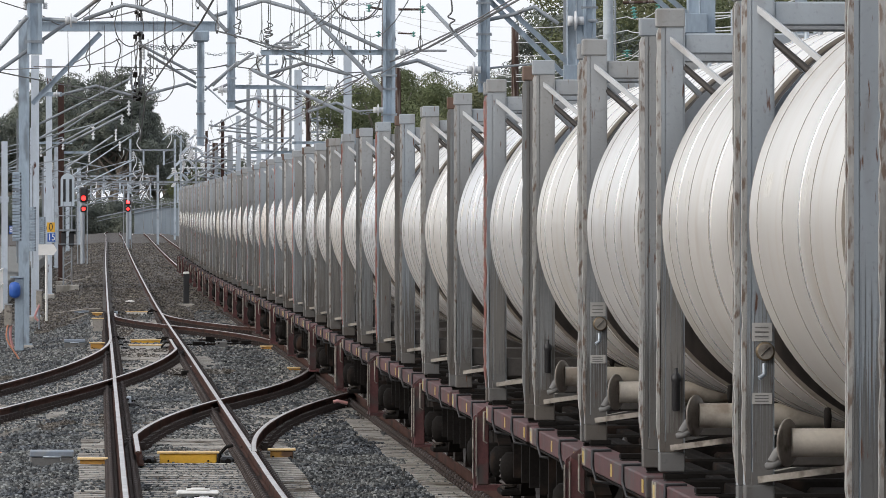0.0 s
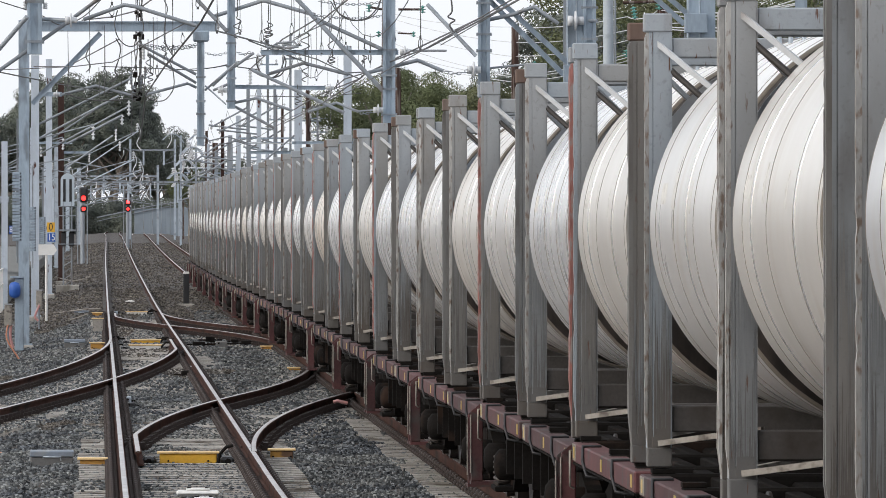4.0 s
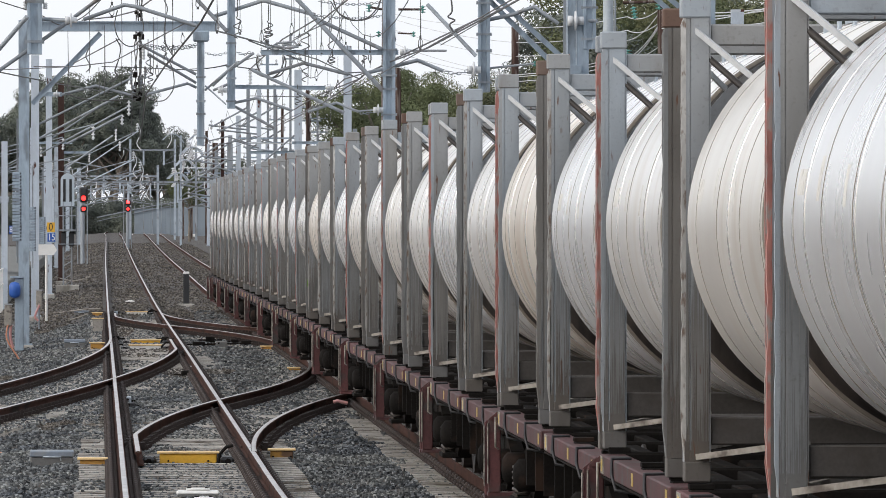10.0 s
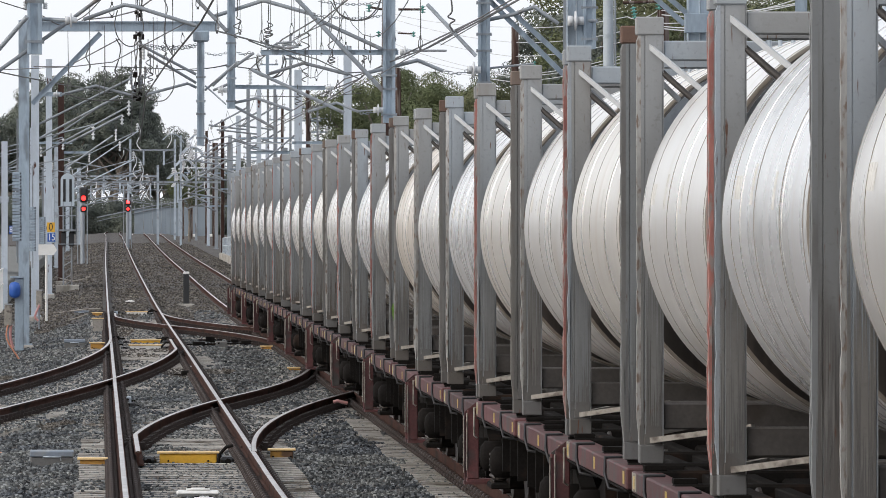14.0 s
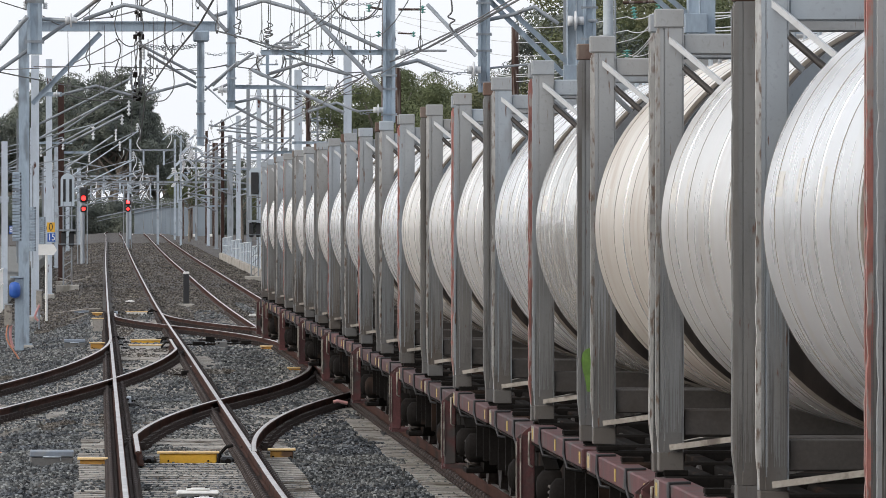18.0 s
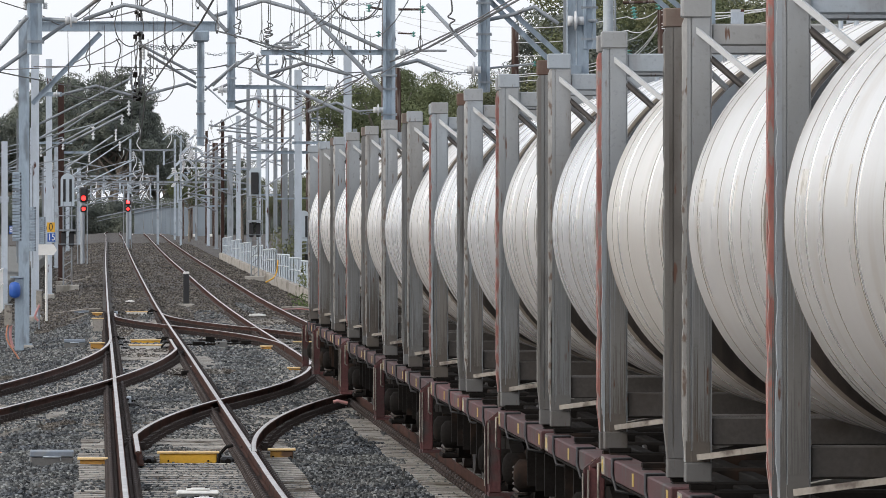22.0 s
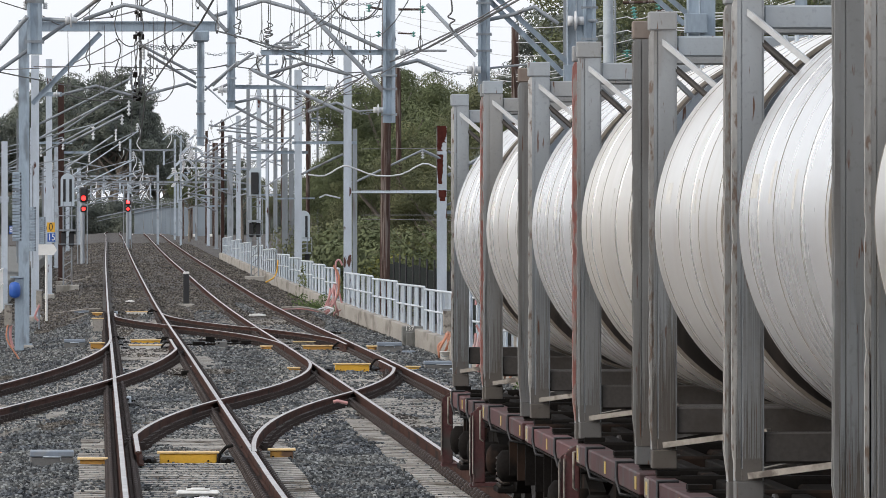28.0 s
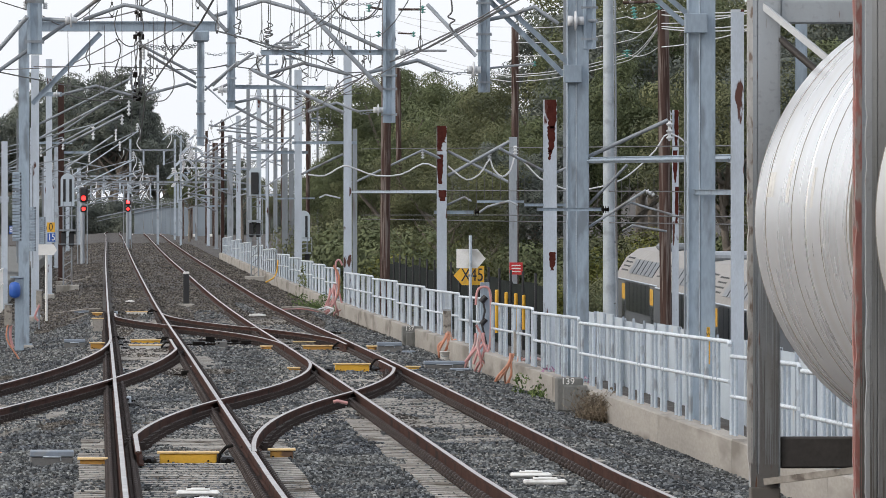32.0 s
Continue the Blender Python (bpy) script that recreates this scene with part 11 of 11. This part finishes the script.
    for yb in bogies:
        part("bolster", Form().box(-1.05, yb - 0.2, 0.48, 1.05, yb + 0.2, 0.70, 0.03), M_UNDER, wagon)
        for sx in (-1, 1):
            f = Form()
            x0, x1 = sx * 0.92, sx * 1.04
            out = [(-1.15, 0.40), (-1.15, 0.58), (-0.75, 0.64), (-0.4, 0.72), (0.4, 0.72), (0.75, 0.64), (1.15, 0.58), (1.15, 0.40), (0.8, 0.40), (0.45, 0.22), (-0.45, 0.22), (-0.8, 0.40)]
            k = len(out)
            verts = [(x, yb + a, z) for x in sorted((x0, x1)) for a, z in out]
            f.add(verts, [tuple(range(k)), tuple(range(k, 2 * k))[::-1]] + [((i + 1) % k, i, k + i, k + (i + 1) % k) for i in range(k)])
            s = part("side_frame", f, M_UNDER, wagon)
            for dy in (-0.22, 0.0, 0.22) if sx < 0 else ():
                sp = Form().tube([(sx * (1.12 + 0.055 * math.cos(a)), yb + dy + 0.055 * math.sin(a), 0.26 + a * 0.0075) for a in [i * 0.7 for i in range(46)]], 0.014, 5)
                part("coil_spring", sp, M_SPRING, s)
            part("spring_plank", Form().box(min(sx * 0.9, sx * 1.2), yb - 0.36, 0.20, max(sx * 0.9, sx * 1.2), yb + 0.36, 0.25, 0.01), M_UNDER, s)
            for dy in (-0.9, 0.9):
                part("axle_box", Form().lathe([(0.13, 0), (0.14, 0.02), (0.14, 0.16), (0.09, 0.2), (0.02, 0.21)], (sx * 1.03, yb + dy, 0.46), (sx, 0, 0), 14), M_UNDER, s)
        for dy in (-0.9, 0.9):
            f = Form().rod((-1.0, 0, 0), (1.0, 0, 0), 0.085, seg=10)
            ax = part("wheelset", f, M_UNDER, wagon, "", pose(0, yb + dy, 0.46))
            for sx in (-1, 1):
                prof = [(0.11, -0.06), (0.11, 0.06), (0.34, 0.045), (0.38, 0.066), (WHEEL_R, 0.066), (WHEEL_R + 0.004, -0.04), (WHEEL_R + 0.028, -0.05), (WHEEL_R + 0.028, -0.07), (0.38, -0.066), (0.34, -0.03)]
                part("wheel", Form().lathe(prof + prof[:1], (sx * 0.745, 0, 0), (sx, 0, 0), 28, False), M_WHEEL, ax)
            wheels.append(ax)
    return wagon


PLAIN = (M_POSTGREY, "grey edge")
RED, PALE, DIM = (M_POSTRED, "worn red edge"), (M_POSTEDGE, "chipped pale edge"), (M_POSTDIRTY, "grimy edge")
KINDS = [build_container(*row, False, i) for i, row in enumerate((
    ((RED, PALE), "white tank container in a grey frame with red post edges"),
    ((DIM, PLAIN), "weathered white tank container in a dirty grey frame"),
    ((PALE, PALE), "white tank container in a grey frame with rust-streaked edges"),
    ((DIM, PALE), "greyish white tank container in a grey frame")))]
PIPED = [build_container((PALE, PALE), "cream tank container with an outlet pipe in a grey frame", True, i + 1) for i in range(2)]
WAGON = build_wagon(6.72, (-4.75, 4.75), (-6.55, -0.75, 0.75, 6.55, -3.3, 3.3), ((-6.6, -0.45), (0.05, 6.6)), "skeleton container wagon with faded maroon sills and near-black bogies")
LAST = build_wagon(3.1, (-1.75, 1.75), (-2.95, 2.95, 0), ((-2.9, -0.2), (0.1, 3.0)), "short skeleton wagon at the tail with maroon sills")
used = set()


def another(kind):
    if kind.name in used:
        return copy_thing(kind, pose(0, 0, 0))
    used.add(kind.name)
    return kind


# cladding of each tank in turn from the tail
SKINS = [0, 2, 0, 1, 2, 0, 2, 0, 0, 2, 0, 1, 2, 2, 0, 4, 3, 2, 0, 1, 2, 1, 2, 0, 2, 3, 0, 2, 1, 0, 0, 2, 1, 2, 0, 1, 2, 1, 0, 2, 1, 2, 1, 1, 0, 2]
TRAIN = [(another(LAST), LONG / 2, 0.0)]
for w in range(WAGONS):
    # each wagon reaches from one pair's inner ends to the next pair's
    TRAIN.append((another(WAGON), LONG + SHORT_GAP / 2 + PITCH * (w + 0.5), 0.0))
    for c in range(2):
        place = PITCH * w + LONG / 2 + c * (LONG + SHORT_GAP)
        if w >= 20:
            kind = PIPED[c]
        elif w in (2, 8, 15, 18):
            kind = KINDS[2 + c]
        else:
            kind = KINDS[c]
        box_ = another(kind)
        skin = M_TANKS[SKINS[(2 * w + c) % len(SKINS)]]
        for panel in [o for o in box_.children if o.name.startswith("cladding_panel")]:
            panel.material_slots[0].link = "OBJECT"
            panel.material_slots[0].material = skin
        if 2 * w + c == 15:
            blot = [(-1.12 + 0.062 * math.cos(a) * (1 + 0.3 * math.sin(3 * a)), 0.52 + 0.2 * math.sin(a) * (1 + 0.2 * math.cos(2 * a))) for a in [i * 0.314 for i in range(20)]]
            part("paint_splash", Form().prism(blot, (-LONG / 2 - 0.006, -LONG / 2 - 0.003)), M_SPLASH, box_, "splash of bright green paint")
        TRAIN.append((box_, place, DECK))


def motions():
    for ob, behind, z in TRAIN:
        rows = []
        for i in range(33):
            t = 1.0 * i
            y = tail_y(t) - behind
            turn = math.degrees(math.atan((train_x(y + 5) - train_x(y - 5)) / 10))
            rows.append((t, pose(train_x(y), y, z + rise(y), 0, 0, -turn)))
        walk(ob, rows)
        # the wheels roll with the wagon
        for axle in [c for c in ob.children if c.name.startswith("wheelset")]:
            place = axle.matrix_basis.translation.copy()
            rows = []
            for i in range(513):
                t = i / 16
                rows.append((t, pose(*place, math.degrees((tail_y(0) - tail_y(t)) / WHEEL_R) % 360)))
            walk(axle, rows)

# ---- sleepers, fastenings and loose stones ----


def near_branch(x, y):
    """Distance from the nearest running line."""
    lines = [near_x(y), train_x(y)]
    if 85 < y < 147:
        lines.append(cross_a(y))
    if 160 < y < 222:
        lines.append(cross_b(y))
    if y < 173:
        lines.append(branch_x(y))
    return min(abs(x - c) for c in lines)


def lay_sleepers():
    # 300 nearest as parts, the rest joined
    form = Form()
    w, h = 1.25, 0.11
    out = [(-w, -0.2), (-w, 0.0), (-w * 0.45, -0.012), (w * 0.45, -0.012), (w, 0.0), (w, -0.2)]
    form.prism(out, (-0.115, 0.115))
    me = form.mesh("sleeper", M_SLEEPER)
    count = 0
    rest = {"near": Form(), "train": Form()}
    clips = Form()
    for key, where, owner in (("near", near_x, track_1), ("train", train_x, track_2)):
        i = 0
        y = 60.0
        while y < 330:
            jitter = 0.02 * math.sin(i * 12.9)
            z = -0.172 + rise(y)
            if y < 150:
                o = new("sleeper", me)
                o.parent, o.matrix_basis = owner, pose(where(y) + jitter, y, z)
                count += 1
            elif y < 218:
                x = where(y) + jitter
                rest[key].box(x - 1.25, y - 0.115, z - 0.15, x + 1.25, y + 0.115, z)
            if y < 230:
                for s in (-1, 1):
                    for e in (-1, 1):
                        x = where(y) + s * GAUGE / 2 + e * 0.115
                        clips.box(x - 0.075, y - 0.05, z, x + 0.07, y + 0.05, z + 0.06, 0.02)
                        clips.box(x - 0.03 + e * 0.01, y - 0.075, z + 0.03, x + 0.03 + e * 0.01, y + 0.075, z + 0.1, 0.02)
            y += 0.6
            i += 1
    for key, owner in (("near", track_1), ("train", track_2)):
        o = part("far_sleepers", rest[key], M_SLEEPER, owner)
        tagged(o, kind="stuff")
    bearers = Form()
    for where, a, b in ((cross_a, 94, 140), (cross_b, 168, 214), (branch_x, 95, 162)):
        y = a
        while y < b:
            x = where(y)
            z = -0.174 + rise(y)
            bearers.box(x - 1.3, y - 0.115, z - 0.15, x + 1.3, y + 0.115, z)
            for s in (-1, 1):
                for e in (-1, 1):
                    xx = x + s * GAUGE / 2 + e * 0.115
                    clips.box(xx - 0.075, y - 0.05, z, xx + 0.07, y + 0.05, z + 0.06)
                    clips.box(xx - 0.03, y - 0.075, z + 0.03, xx + 0.03, y + 0.075, z + 0.1)
            y += 0.6
    tagged(part("long_bearers", bearers, M_SLEEPER, cross_1), kind="stuff")
    tagged(part("rail_clips", clips, M_CLIP, track_1), kind="stuff")


lay_sleepers()


def scatter_stones():
    rng = np.random.default_rng(3)
    corner = np.array([(x, y, z) for x in (-1, 1) for y in (-1, 1) for z in (-1, 1)], float)
    quads = np.array([(0, 1, 3, 2), (4, 6, 7, 5), (0, 4, 5, 1), (2, 3, 7, 6), (0, 2, 6, 4), (1, 5, 7, 3)])
    spots = []
    for y0, y1, per in ((62, 80, 165), (80, 100, 125), (100, 125, 85), (125, 160, 50), (160, 210, 30), (210, 300, 15), (300, 430, 8), (430, 640, 3.5)):
        left = -181 * y1 / 13600 - 0.4
        n = int((y1 - y0) * (7.5 - left) * per)
        spots.append(np.stack([rng.uniform(left, 7.4, n), rng.uniform(y0, y1, n), np.zeros(n)], 1))
    spots = np.concatenate(spots)
    keep, zs, brown = [], [], []
    for i, (x, y, _) in enumerate(spots):
        d = near_branch(x, y)
        if abs(d - GAUGE / 2) < 0.15:
            keep.append(False)
            zs.append(0)
            brown.append(False)
            continue
        z = ground_level(x, y) + 0.012
        if d < 1.35 and y < 218:
            # sleepers stay clear of stones near the points and in patches
            side_near, side_train = x - near_x(y), x - train_x(y)
            bare = abs(side_near) < 1.35 and (y < 99 or 148 < y < 158 or 205 < y < 214) or -1.35 < side_train < -0.7 and y < 112
            bare = bare or 0.7 < side_train < 1.35 and y < 80 or abs(side_train) < 0.8 and 104 < y < 121
            lumps = noise.noise(Vector((x * 0.9, y * 0.25, 3)))
            z = rise(y) + (-0.2 if bare and lumps < 0.25 else -0.178 if lumps > -0.35 else -0.2)
        keep.append(True)
        zs.append(z)
        brown.append(noise.noise(Vector((x * 0.5, y * 0.06, 8))) > (0.27 if d < 1.0 else 0.5) or y > 215 + 60 * noise.noise(Vector((x, y * 0.02, 1))))
    keep, brown = np.array(keep), np.array(brown)
    spots[:, 2] = zs
    for mask, mat, lab in ((keep & ~brown, M_STONES, "loose grey crushed-stone ballast"), (keep & brown, M_STONESBROWN, "brown-stained crushed-stone ballast")):
        p = spots[mask]
        n = len(p)
        size = rng.uniform(0.011, 0.025, n) * np.interp(p[:, 1], [100, 160, 330, 640], [1.0, 1.2, 1.5, 2.2])
        shape = corner[None] * rng.uniform(0.45, 1.0, (n, 8, 3)) * np.stack([np.ones(n), rng.uniform(0.7, 1.2, n), rng.uniform(0.6, 0.95, n)], 1)[:, None]
        a, b = rng.uniform(0, 6.28, n), rng.uniform(-0.7, 0.7, n)
        ca, sa, cb, sb = np.cos(a), np.sin(a), np.cos(b), np.sin(b)
        x, y, z = shape[..., 0], shape[..., 1], shape[..., 2]
        y, z = y * cb[:, None] - z * sb[:, None], y * sb[:, None] + z * cb[:, None]
        x, y = x * ca[:, None] - y * sa[:, None], x * sa[:, None] + y * ca[:, None]
        v = np.stack([x, y, z], 2) * size[:, None, None] + p[:, None, :] + np.array([0, 0, 0.004])
        f = (quads[None] + (np.arange(n) * 8)[:, None, None]).reshape(-1, 4)
        ob = new("ballast_stones", joined("ballast_stones", v.reshape(-1, 3), f, mat))
        tagged(ob, lab, "ballast", kind="stuff")


scatter_stones()


motions()
